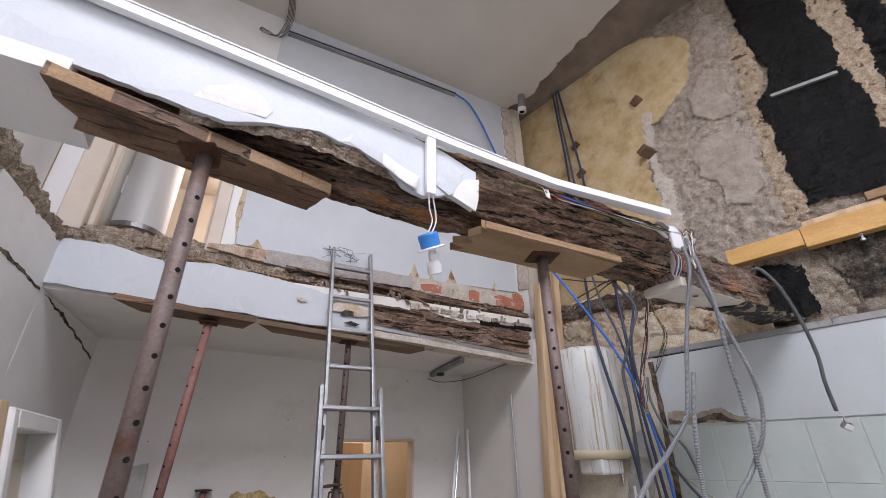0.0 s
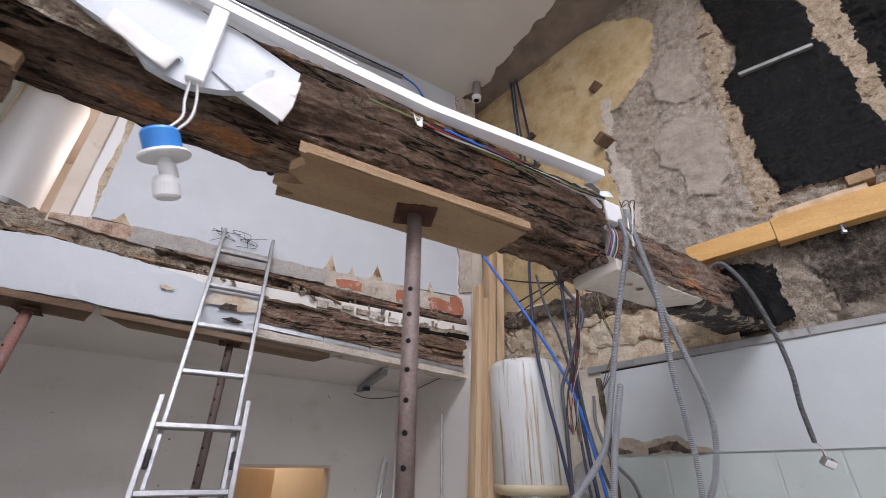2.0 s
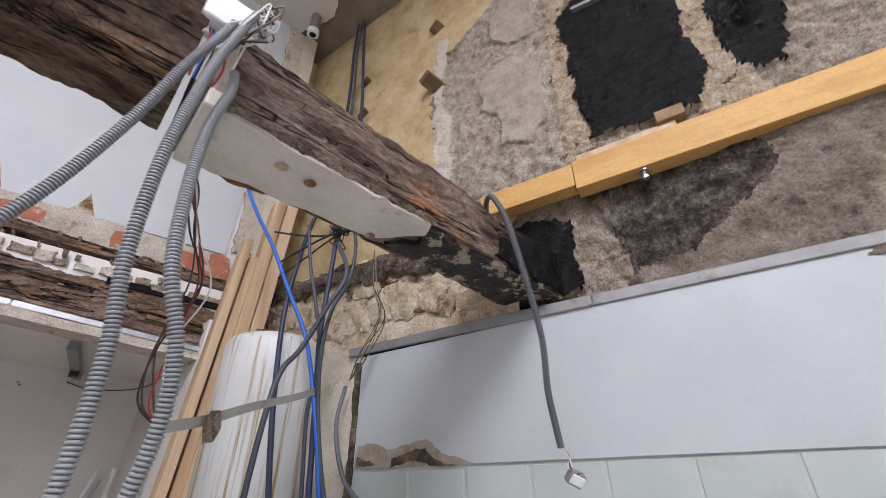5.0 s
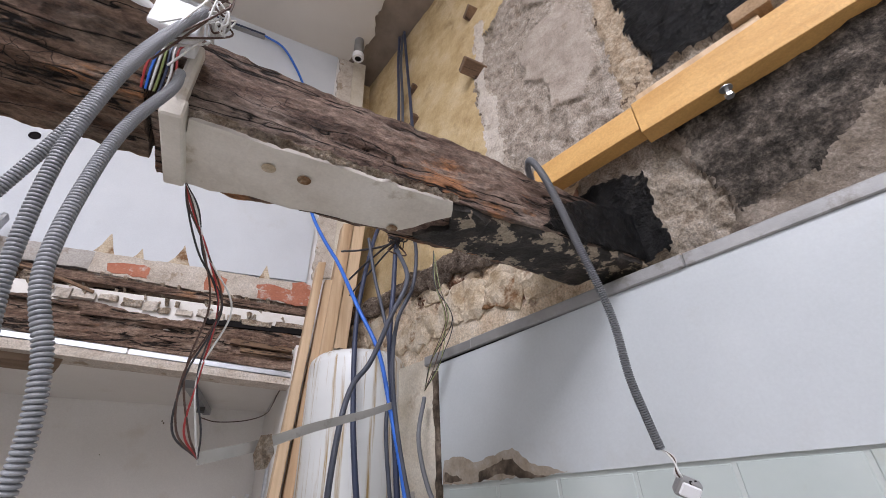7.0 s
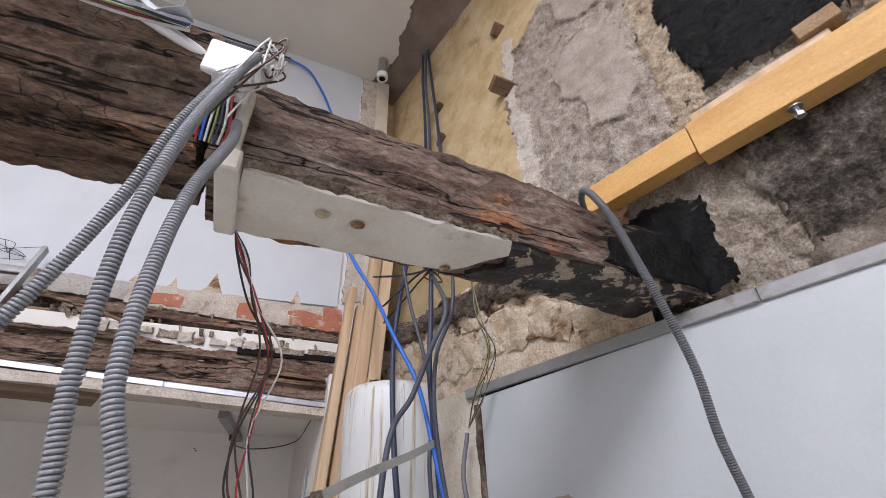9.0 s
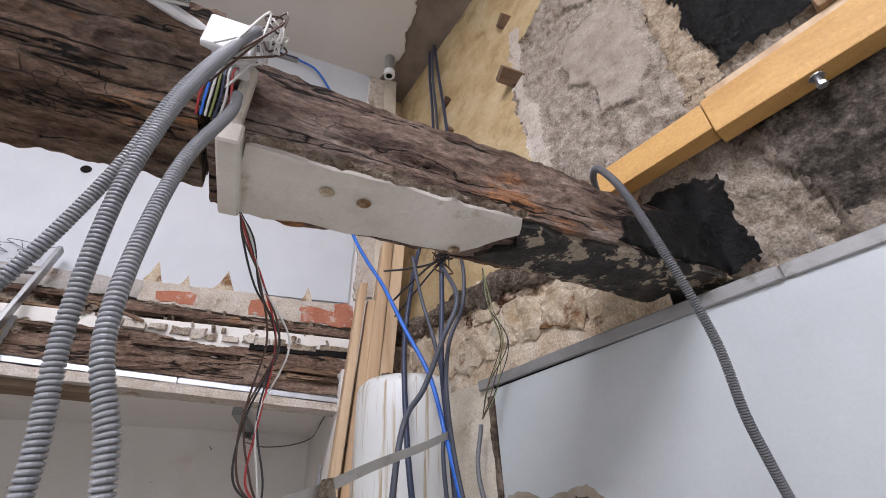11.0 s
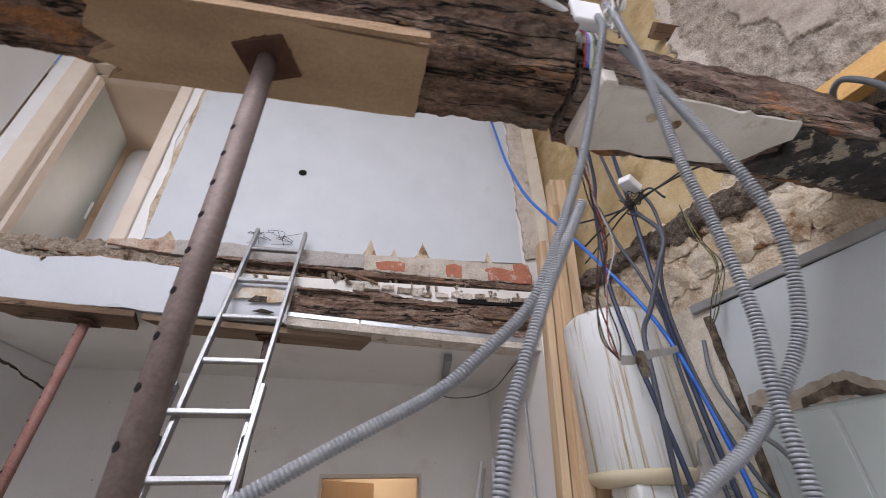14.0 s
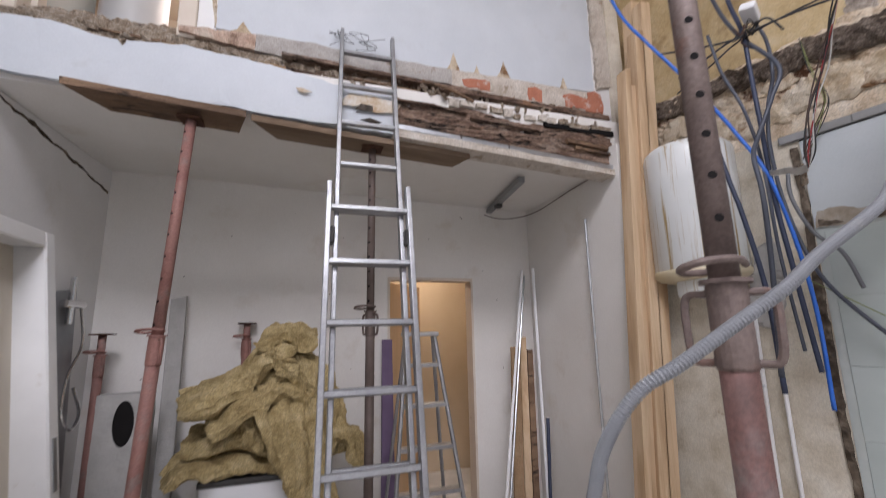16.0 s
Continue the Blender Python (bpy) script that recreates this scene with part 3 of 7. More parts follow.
CEIL = 5.85
BACK = 4.36


def structure(name, bm, mat, label=""):
    return tagged(finish(name, bm, mat), label, "", "", "structure")


# ---- the shell ----
bm = bmesh.new()
box(bm, -1.6, 5.6, -5.2, 6.2, -0.2, 0.0)
structure("floor", bm, "floor_concrete", "unseen bare concrete floor of the gutted room, paled to bounce light")

bm = bmesh.new()
for x0, x1, y0, y1 in ((-1.6, 5.6, -0.22, 6.2), (-1.6, 5.6, -5.2, -2.2), (-1.6, -1.1, -2.2, -0.22), (1.3, 5.6, -2.2, -0.22)):
    box(bm, x0, x1, y0, y1, CEIL + 0.02, CEIL + 0.2)
structure("ceiling", bm, "brown_ceiling", "bare brown strip of ceiling stripped of its plaster")
bm = bmesh.new()
patch(bm, [(-1.5, -0.20), (2.9, -0.20), (2.86, 0.5), (2.84, 1.6), (2.80, 2.4), (2.84, 2.9), (2.70, 3.3), (-1.5, 3.3)],
      lambda u, v, w: Vector((u, v, CEIL + 0.02 - w)), 0.03, relief=0.0, grid=0.6, amp=0.03, seed=3.1)
structure("ceiling_plaster", bm, "ceiling_paint", "off-white ceiling plaster with a broken edge")

# the wall beside the lower door, broken off at the old floor level
def west(y):
    """x of the slightly skewed side wall."""
    return -0.953 + 0.067 * (y - 3.06)


def on_west(u, v, w):
    return Vector((west(u) + w, u, v))


bm = bmesh.new()
relief_sheet(bm, -4.2, 3.1, 0.0, 3.05, on_west, 0.1, lambda u, v: wobble(u, v, 3, 0.004, 3))
structure("wall_west", bm, "white_wall", "white plastered side wall, broken off at the old floor level")
bm = bmesh.new()
relief_sheet(bm, -1.0, 3.24, 0.0, 1.0, lambda u, v, w: Vector((west(u) + 0.004 - 0.30 * max(0.0, v - 0.3) + 0.8 * w, u, 3.03 + max(0.0, 2.95 - u) * 0.16 * min(1.0, v * 2) + min(v, 0.3) * 0.28 + w)), 0.018,
             lambda u, v: 0.008 + 0.03 * noise.fractal(Vector((u, v * 0.4, 5.5)) * 12, 0.7, 2.1, 5) - 0.03 * max(0.0, 0.12 - v) / 0.12)
structure("wall_west_top", bm, "torn_plaster", "broken rubble top of the side wall")
bm = bmesh.new()
# gap out of view, made for the added side fill lamp
for y0, y1, z0, z1 in ((-4.2, -1.8, 3.05, CEIL), (0.2, 3.24, 3.05, CEIL), (-1.8, 0.2, 3.05, 3.3), (-1.8, 0.2, 5.3, CEIL)):
    box(bm, -1.40, -1.20, y0, y1, z0, z1)
structure("wall_west_upper", bm, "white_wall", "white upper side wall set back from the one below")
bm = bmesh.new()
hexa(bm, [(-1.2, 3.1, 0), (west(3.1), 3.1, 0), (west(BACK), BACK, 0), (-1.2, BACK, 0), (-1.2, 3.1, 2.75), (west(3.1), 3.1, 2.75), (west(BACK), BACK, 2.75), (-1.2, BACK, 2.75)])
structure("wall_back_room_side", bm, "white_wall", "off-white side wall of the back room with a crack")

# back room
bm = bmesh.new()
for x0, x1, z0, z1 in ((-1.1, 1.22, 0, 2.9), (1.97, 2.8, 0, 2.9), (1.22, 1.97, 1.975, 2.9)):
    box(bm, x0, x1, BACK, BACK + 0.12, z0, z1)
structure("wall_back", bm, "back_wall", "off-white back wall with a doorway")
bm = bmesh.new()
hexa(bm, [(2.56, 3.02, 0), (2.72, 3.02, 0), (2.75, BACK, 0), (2.585, BACK, 0), (2.56, 3.02, 2.8), (2.72, 3.02, 2.8), (2.75, BACK, 2.8), (2.585, BACK, 2.8)])
structure("wall_back_room_right", bm, "back_wall", "off-white return wall of the back room")
bm = bmesh.new()
hexa(bm, [(-1.1, 3.12, 2.76), (2.7, 3.12, 2.66), (2.7, 4.5, 2.66), (-1.1, 4.5, 2.76), (-1.1, 3.12, 3.02), (2.7, 3.12, 3.02), (2.7, 4.5, 3.02), (-1.1, 4.5, 3.02)])
structure("landing_ceiling", bm, "back_wall", "sagging off-white ceiling under the landing")

# upper wall with its doorway
bm = bmesh.new()
for x0, x1, z0, z1 in ((-1.2, -0.95, 3.0, CEIL), (-0.95, -0.2, 4.95, CEIL), (-0.2, 2.76, 3.0, CEIL)):
    box(bm, x0, x1, 3.26, 3.40, z0, z1)
structure("wall_upper", bm, "white_wall", "white upper wall with an open doorway")

# right wall, old masonry above and panelled wall below
bm = bmesh.new()
relief_sheet(bm, -5.0, -1.25, 2.3, CEIL + 0.05, right_upper, 0.12, lambda u, v: -0.03 + wobble(u, v, 2, 0.02, 4))
relief_sheet(bm, -1.25, 3.6, 2.3, CEIL + 0.05, right_upper, 0.3, lambda u, v: -0.09)
structure("wall_east", bm, "rubble", "bare rubble masonry wall stripped of its plaster")
bm = bmesh.new()
p = [right_lower(u, 0, w) for u, w in ((-5.0, 0), (3.1, 0), (3.1, -0.6), (-5.0, -0.6))]
hexa(bm, [(q.x, q.y, 0) for q in p] + [(q.x, q.y, 2.572) for q in p])
structure("wall_east_lower", bm, "cream_wall", "stained cream plaster wall behind the old panel")

# wall behind the walker, with the high window that lights the room
bm = bmesh.new()
for x0, x1, z0, z1 in ((-1.6, -1.45, 0, CEIL), (2.35, 5.6, 0, CEIL), (-1.45, 2.35, 0, 3.6), (-1.45, 2.35, 5.66, CEIL)):
    box(bm, x0, x1, -4.2, -3.95, z0, z1)
structure("wall_south", bm, "white_wall", "white front wall with a high window opening")
bm = bmesh.new()
box(bm, 2.76, 4.6, 3.45, 3.6, 0, CEIL)
structure("wall_recess", bm, "yellow_plaster", "stained wall closing the recess behind the posts")

# ---- beams ----
def wood_bar(corners, nx, ny, nz, amp, seed, chamfer=0.0):
    """A rough timber: a box between two end rings, cut fine and eaten away by noise."""
    bm = bmesh.new()
    c = [Vector(p) for p in corners]

    def at(a, b, d):
        lo = c[0].lerp(c[1], a).lerp(c[3].lerp(c[2], a), b)
        hi = c[4].lerp(c[5], a).lerp(c[7].lerp(c[6], a), b)
        p = lo.lerp(hi, d)
        q = Vector((p.x * 3.0, p.y * 9, p.z * 9))
        s = amp * noise.fractal(q + Vector((seed, 0, 0)), 0.8, 2.2, 6)
        s += amp * 0.7 * noise.fractal(Vector((p.x * 9, p.y * 42, p.z * 42 + seed)), 0.6, 2.2, 4)
        s -= amp * 0.6 * max(0.0, noise.noise(Vector((p.x * 4, p.y * 26, p.z * 26 + seed * 3))) - 0.12) * 3
        cen = c[0].lerp(c[1], a).lerp(c[7].lerp(c[6], a), 0.5)
        out = (p - cen)
        out.x *= 0.1
        p = p + out.normalized() * s
        if chamfer:
            edge = 0.46 + 0.10 * noise.noise(Vector((p.x * 2.3, 0.5, seed)))
            if d < edge:
                p.y += (chamfer * (edge - d) / edge + 0.010) * (1 - b) ** 2
        return p

    def side(fn, n1, n2):
        g = [[bm.verts.new(fn(i / n1, j / n2)) for j in range(n2 + 1)] for i in range(n1 + 1)]
        for i in range(n1):
            for j in range(n2):
                bm.faces.new((g[i][j], g[i + 1][j], g[i + 1][j + 1], g[i][j + 1]))

    side(lambda i, j: at(i, 0, j), nx, nz)
    side(lambda i, j: at(i, 1, j), nx, nz)
    side(lambda i, j: at(i, j, 0), nx, ny)
    side(lambda i, j: at(i, j, 1), nx, ny)
    side(lambda i, j: at(0, i, j), ny, nz)
    side(lambda i, j: at(1, i, j), ny, nz)
    bmesh.ops.remove_doubles(bm, verts=bm.verts[:], dist=0.0004)
    return bm


beam = thing("beam", "long rotten dark timber beam over the opening", "beam")
part("timber", wood_bar([(-1.3, 1.16, 2.82), (1.95, 1.16, 2.67), (1.95, 1.42, 2.67), (-1.3, 1.42, 2.82), (-1.3, 1.16, 2.99), (1.95, 1.15, 2.90), (1.95, 1.42, 2.90), (-1.3, 1.42, 2.99)],
                        340, 20, 24, 0.014, 1.0, 0.055), "rotten_wood", beam)
beam2 = thing("beam", "short rotten timber beam running into the masonry wall", "beam")
part("timber", wood_bar([(1.97, 1.225, 2.652), (3.55, 1.30, 2.665), (3.55, 1.54, 2.665), (1.97, 1.44, 2.652), (1.97, 1.235, 2.90), (3.55, 1.315, 2.86), (3.55, 1.55, 2.86), (1.97, 1.45, 2.90)],
                        150, 18, 18, 0.011, 5.0), "worn_wood", beam2)

# ---- layers of the old masonry wall ----
def layer(name, outline, place, thick, mat, label, **kw):
    bm = bmesh.new()
    patch(bm, outline, place, thick, **kw)
    return structure(name, bm, mat, label)


# broken floor edge still bonded into the masonry behind the beam
bm = bmesh.new()
relief_sheet(bm, 1.45, 3.35, 2.585, 3.22, right_upper, 0.025,
             lambda u, v: (0.115 - 0.10 * max(0, (v - 2.98 - 0.08 * (u - 1.5)) / 0.16) if v < 3.2 else -0.05)
             + (0.2 + 0.9 * min(1.0, max(0.0, (v - 2.80) / 0.12))) * (0.016 * noise.fractal(Vector((u * 0.8, v * 2.2, 4.4)) * 4, 0.8, 2.1, 6) + 0.022 * noise.fractal(Vector((u, v, 2.2)) * 22, 0.8, 2.1, 3)))
structure("broken_floor_edge", bm, "rusty_masonry", "ragged masonry left where the old floor was torn out")
for k, (u, v, a, b) in enumerate(((2.55, 2.76, 0.26, 0.09), (2.15, 2.80, 0.20, 0.11), (1.82, 2.78, 0.17, 0.12), (2.90, 2.90, 0.16, 0.10), (2.33, 2.93, 0.10, 0.05), (1.66, 2.72, 0.10, 0.08))):
    bm = bmesh.new()
    patch(bm, [(u - a, v - b * 0.8), (u - a * 0.2, v - b), (u + a, v - b * 0.7), (u + a * 0.8, v + b * 0.6), (u, v + b), (u - a * 0.9, v + b * 0.5)],
          lambda p, q, w: right_upper(p, q, w + 0.10), 0.022, relief=0.02, relief_scale=14, grid=0.03, amp=0.04, seed=20 + k)
    structure("cream_plaster_patch", bm, "cream_plaster", "flaking cream plaster patch with rusty stains")

bm = bmesh.new()
patch(bm, [(1.5, 2.93), (1.9, 2.93), (2.3, 2.96), (2.8, 3.02), (3.3, 3.04), (3.3, 3.20), (2.6, 3.16), (1.9, 3.10), (1.5, 3.08)],
      lambda u, v, w: right_upper(u, v, w + 0.122 - 0.10 * max(0, (v - 2.98 - 0.08 * (u - 1.5)) / 0.16)), 0.006, relief=0.05, relief_scale=10, grid=0.022, amp=0.04, seed=21.5)
structure("crumbled_ledge", bm, "dark_rubble", "dark crumbled earth along the broken floor edge")

# the old wall: one uneven face, split where one coat gives way to the next
def inside(poly, u, v):
    hit = np.zeros(u.shape, bool)
    for (u0, v0), (u1, v1) in zip(poly, poly[1:] + poly[:1]):
        if v0 != v1:
            hit ^= ((v0 > v) != (v1 > v)) & (u < (u1 - u0) * (v - v0) / (v1 - v0) + u0)
    return hit


def fold(u, v):
    """Wrinkles that run across the bitumen."""
    n = noise.fractal(Vector((u * 5, v * 4, 2.0)), 0.9, 2.0, 3)
    return (1 - abs(math.sin(v * 46 + u * 10 + 5.0 * n))) ** 1.6 * max(0.0, 0.5 + 1.2 * noise.noise(Vector((u * 8, v * 5, 7))))


COATS = [
    # name, material, label, rise, relief at three scales, outlines
    ("wall_east_masonry", "rubble", "bare rubble masonry stripped of its plaster", -0.006, (0.024, 0.018, 0.008), []),
    ("yellow_plaster_layer", "yellow_plaster", "stained ochre plaster on the old wall", 0.022, (0.006, 0.002, 0.0008),
     [[(3.6, 3.0), (3.6, 5.95), (2.6, 5.90), (2.0, 5.90), (1.72, 5.80), (1.43, 5.57), (1.33, 5.35), (1.37, 5.16), (1.46, 4.95), (1.59, 4.81), (1.76, 4.74), (1.88, 4.69), (1.97, 4.52), (1.99, 4.2), (1.94, 3.98), (1.93, 3.74), (2.0, 3.1)]]),
    ("grey_plaster_layer", "grey_plaster", "crumbling grey lime plaster with cracks", 0.004, (0.016, 0.014, 0.006),
     [[(2.05, 3.0), (1.94, 3.7), (1.95, 4.05), (1.96, 4.5), (1.74, 4.74), (1.46, 4.95), (1.35, 5.35), (1.20, 5.75), (1.04, 5.2), (1.12, 4.7), (1.16, 4.1), (1.16, 3.5), (1.10, 3.2), (1.2, 2.95)]]),
    ("lime_skim_layer", "lime_skim", "smoother trowelled grey lime skim with a cracked edge", 0.022, (0.007, 0.004, 0.0015),
     [[(1.52, 4.77), (1.33, 5.0), (1.18, 4.86), (1.23, 4.40), (1.42, 4.45), (1.52, 4.59)], [(1.60, 4.20), (1.50, 4.32), (1.30, 4.28), (1.21, 4.05), (1.22, 3.72), (1.32, 3.56), (1.52, 3.62), (1.50, 3.85), (1.62, 3.98)]]),
    ("pale_plaster_rim", "whitewash", "pale plaster remains at the edge of the ochre wall", 0.020, (0.008, 0.006, 0.002),
     [[(1.91, 4.90), (1.82, 4.86), (1.87, 4.59), (1.90, 4.21), (1.82, 4.04), (1.83, 3.5), (1.90, 3.3), (1.97, 3.5), (1.94, 3.98), (1.98, 4.2), (1.96, 4.55)]]),
    ("sandy_plaster_layer", "sandy_plaster", "sandy tan plaster beside the black coats", 0.012, (0.012, 0.012, 0.006),
     [[(1.06, 5.2), (0.95, 5.1), (0.98, 4.59), (1.03, 4.38), (1.05, 4.01), (1.06, 3.65), (1.04, 3.36), (1.17, 3.30), (1.18, 3.72), (1.15, 4.24), (1.13, 4.67)],
      [(0.60, 5.9), (0.36, 5.9), (0.38, 4.9), (0.41, 4.36), (0.43, 4.06), (0.44, 3.67), (0.40, 3.45), (0.32, 3.25), (0.60, 3.25), (0.55, 3.6), (0.54, 4.1), (0.57, 4.42), (0.56, 4.91)]]),
    ("bitumen_band", "bitumen", "broad black bitumen coat on the old wall", 0.020, (0.008, 0.006, 0.004),
     [[(1.02, 5.95), (0.98, 5.5), (1.0, 5.13), (0.95, 4.79), (0.96, 4.48), (1.08, 4.38), (1.10, 4.22), (1.04, 4.1), (1.07, 3.81), (1.04, 3.53), (1.05, 3.39), (0.85, 3.37), (0.70, 3.36), (0.57, 3.36), (0.52, 3.6), (0.53, 3.83), (0.52, 4.11), (0.56, 4.42), (0.53, 4.6), (0.57, 4.91), (0.55, 5.3), (0.60, 5.95)]]),
    ("bitumen_strip", "bitumen", "narrow wrinkled black bitumen strip on the old wall", 0.016, (0.010, 0.008, 0.004),
     [[(0.42, 5.95), (0.40, 4.65), (0.41, 4.36), (0.43, 4.06), (0.44, 3.86), (0.44, 3.67), (0.42, 3.52), (0.36, 3.42), (0.28, 3.41), (0.20, 3.62), (0.19, 3.87), (0.18, 4.16), (0.21, 4.41), (0.24, 4.74), (0.22, 5.95)]]),
    ("white_plaster_layer", "lintel_paint", "remaining white plaster above the timber", 0.008, (0.004, 0.002, 0.0006),
     [[(-0.03, 3.74), (-0.11, 3.81), (-0.22, 3.79), (-0.38, 3.75), (-1.3, 3.9), (-1.3, 3.55), (-0.30, 3.53), (-0.17, 3.54), (-0.02, 3.64)]]),
    ("beige_plaster_layer", "brown_skim", "beige plaster left above the timber", 0.004, (0.006, 0.004, 0.001),
     [[(-0.11, 3.49), (-0.17, 3.54), (-0.30, 3.53), (-1.3, 3.55), (-1.3, 3.1), (-0.2, 3.2), (-0.13, 3.36)]]),
    ("grey_skim_layer", "brown_render", "grey brown render below the timber", 0.014, (0.012, 0.010, 0.006),
     [[(1.10, 3.08), (-1.3, 3.2), (-1.3, 2.5), (1.06, 2.5), (1.0, 2.7), (1.04, 2.9)]]),
    ("soot_plaster_layer", "soot_plaster", "sooty blackened plaster below the timber", 0.018, (0.010, 0.010, 0.006),
     [[(1.05, 3.12), (0.85, 3.14), (0.46, 3.14), (0.44, 2.98), (0.56, 2.86), (0.70, 2.76), (0.84, 2.70), (0.98, 2.68), (1.02, 2.86)]]),
    ("brown_skim_layer", "brown_skim", "smooth brown skim coat below the timber", 0.020, (0.006, 0.003, 0.001),
     [[(0.06, 3.12), (-0.4, 3.15), (-1.3, 3.2), (-1.3, 2.5), (0.12, 2.62), (0.10, 2.85)]]),
    ("tar_patch", "bitumen", "square black tar patch beside the beam end", 0.028, (0.004, 0.006, 0.003),
     [[(1.66, 3.10), (1.45, 3.06), (1.20, 3.03), (1.19, 2.66), (1.42, 2.64), (1.66, 2.66)]]),
]
STONES = [
    ("stone", "whitewash", [(0.13, 4.25), (0.05, 4.39), (-0.04, 4.43), (-0.12, 4.31), (-0.15, 4.22), (-0.10, 4.15), (0.02, 4.15)]),
    ("stone", "whitewash", [(0.11, 4.75), (0.08, 4.50), (-0.03, 4.45), (-0.12, 4.55), (-0.05, 4.78)]),
    ("brick", "red_brick", [(-0.15, 4.36), (-0.23, 4.45), (-0.48, 4.30), (-0.42, 4.17), (-0.16, 4.19)]),
    ("stone", "whitewash", [(0.16, 4.12), (0.06, 4.14), (-0.06, 4.09), (-0.05, 4.01), (0.05, 3.97), (0.14, 3.98)]),
    ("stone", "whitewash", [(-0.07, 4.02), (-0.11, 4.12), (-0.18, 4.10), (-0.26, 4.03), (-0.22, 3.96), (-0.12, 3.95)]),
    ("stone", "sandy_plaster", [(0.17, 4.75), (0.14, 4.5), (0.16, 4.28), (0.21, 4.36), (0.23, 4.7)]),
]
STEP = 0.0108
un = np.arange(-1.28, 3.56, STEP)
vn = np.arange(2.545, 5.90, STEP)
UU, VV = np.meshgrid(un, vn, indexing="ij")
warp = np.zeros((len(un), len(vn), 5))
for i, a in enumerate(un):
    for j, b in enumerate(vn):
        q = Vector((a, b, 0.0))
        warp[i, j] = (noise.fractal(q * 7, 0.8, 2.1, 5), noise.fractal(q * 7 + Vector((9, 4, 2)), 0.8, 2.1, 5),
                      noise.fractal(q * 3.4 + Vector((0, 0, 5)), 0.8, 2.1, 4), noise.fractal(q * 15 + Vector((3, 0, 5)), 0.7, 2.1, 4), noise.noise(q * 75))
wu, wv = UU + 0.030 * warp[..., 0], VV + 0.035 * warp[..., 1]
zone = np.zeros(UU.shape, int)
for k, coat in enumerate(COATS):
    for ring in coat[5]:
        zone[inside(ring, wu, wv)] = k
su, sv = UU + 0.008 * warp[..., 0], VV + 0.008 * warp[..., 1]
for k, (nm, mt, ring) in enumerate(STONES):
    zone[inside(ring, su, sv)] = len(COATS) + k
rise = np.array([c[3] for c in COATS] + [0.006] * len(STONES))
rel = np.array([c[4] for c in COATS] + [(0.008, 0.005, 0.001)] * len(STONES))
high = rise[zone] + (rel[zone] * warp[..., 2:5]).sum(-1)
for i, j in np.argwhere((zone == 6) | (zone == 7)):
    if zone[i, j] == 7:
        high[i, j] += 0.055 * fold(un[i], vn[j])
    elif vn[j] < 4.25:
        high[i, j] += 0.022 * fold(un[i] * 0.8, vn[j] * 1.3) * min(1.0, (4.25 - vn[j]) * 2)
jit = random.Random(12)
spots = [tuple(right_upper(a + jit.uniform(-0.42, 0.42) * STEP, b + jit.uniform(-0.42, 0.42) * STEP, float(high[i, j]))) for i, a in enumerate(un) for j, b in enumerate(vn)]
nv_ = len(vn)
faces_of = collections.defaultdict(list)
for i in range(len(un) - 1):
    for j in range(nv_ - 1):
        n0 = i * nv_ + j
        faces_of[int(zone[i, j])].append((n0, n0 + nv_, n0 + nv_ + 1, n0 + 1))


def coat_mesh(name, faces, mat):
    used = sorted({n for f in faces for n in f})
    index = {n: k for k, n in enumerate(used)}
    me = bpy.data.meshes.new(name)
    me.from_pydata([spots[n] for n in used], [], [[index[n] for n in f] for f in faces])
    me.materials.append(M[mat])
    me.polygons.foreach_set("use_smooth", [True] * len(me.polygons))
    return new(name, me)


wall_frame = Matrix(((-0.196, 0, -0.98, 0), (0.98, 0, -0.196, 0), (0, 1, 0, 0), (0, 0, 0, 1)))
for k, coat in enumerate(COATS):
    if faces_of[k]:
        tagged(coat_mesh(coat[0], faces_of[k], coat[1]), coat[2], "", "", "structure")
bricked = tagged(new("exposed_brickwork"), "whitewashed stones and one red brick laid bare in the old wall", "", "", "structure")
for k, (nm, mt, ring) in enumerate(STONES):
    if faces_of[len(COATS) + k]:
        coat_mesh(nm, faces_of[len(COATS) + k], mt).parent = bricked

# ---- panelled and tiled wall ----
layer("wall_panel", [(2.235, 2.03), (2.235, 2.520), (1.0, 2.565), (-2.9, 2.636), (-2.9, 2.05)], right_lower, 0.014, "panel_paint",
      "large white painted board on the kitchen wall", relief=0.002, relief_scale=1.5, grid=0.2, amp=0.001, seed=1.0)
layer("damp_stain", [(2.225, 2.03), (2.22, 2.115), (2.14, 2.12), (2.04, 2.09), (1.95, 2.115), (1.88, 2.13), (1.80, 2.075), (1.66, 2.035)], lambda u, v, w: right_lower(u, v, w + 0.0150), 0.0008, "damp",
      "pale brown damp stain on the board", relief=0.0, grid=0.05, amp=0.010, step=0.010, seed=2.4)
layer("mould_stain", [(2.04, 2.034), (2.03, 2.068), (1.97, 2.075), (1.92, 2.098), (1.875, 2.085), (1.85, 2.06), (1.79, 2.048), (1.76, 2.034)], lambda u, v, w: right_lower(u, v, w + 0.0164), 0.0008, "mould",
      "brown and black damp mould on the board", relief=0.0, grid=0.05, amp=0.016, step=0.010, seed=2.0)
layer("mould_stain", [(2.222, 2.034), (2.218, 2.075), (2.17, 2.06), (2.12, 2.034)], lambda u, v, w: right_lower(u, v, w + 0.0164), 0.0008, "mould",
      "brown and black damp mould on the board", relief=0.0, grid=0.05, amp=0.016, step=0.010, seed=2.2)
bm = bmesh.new()
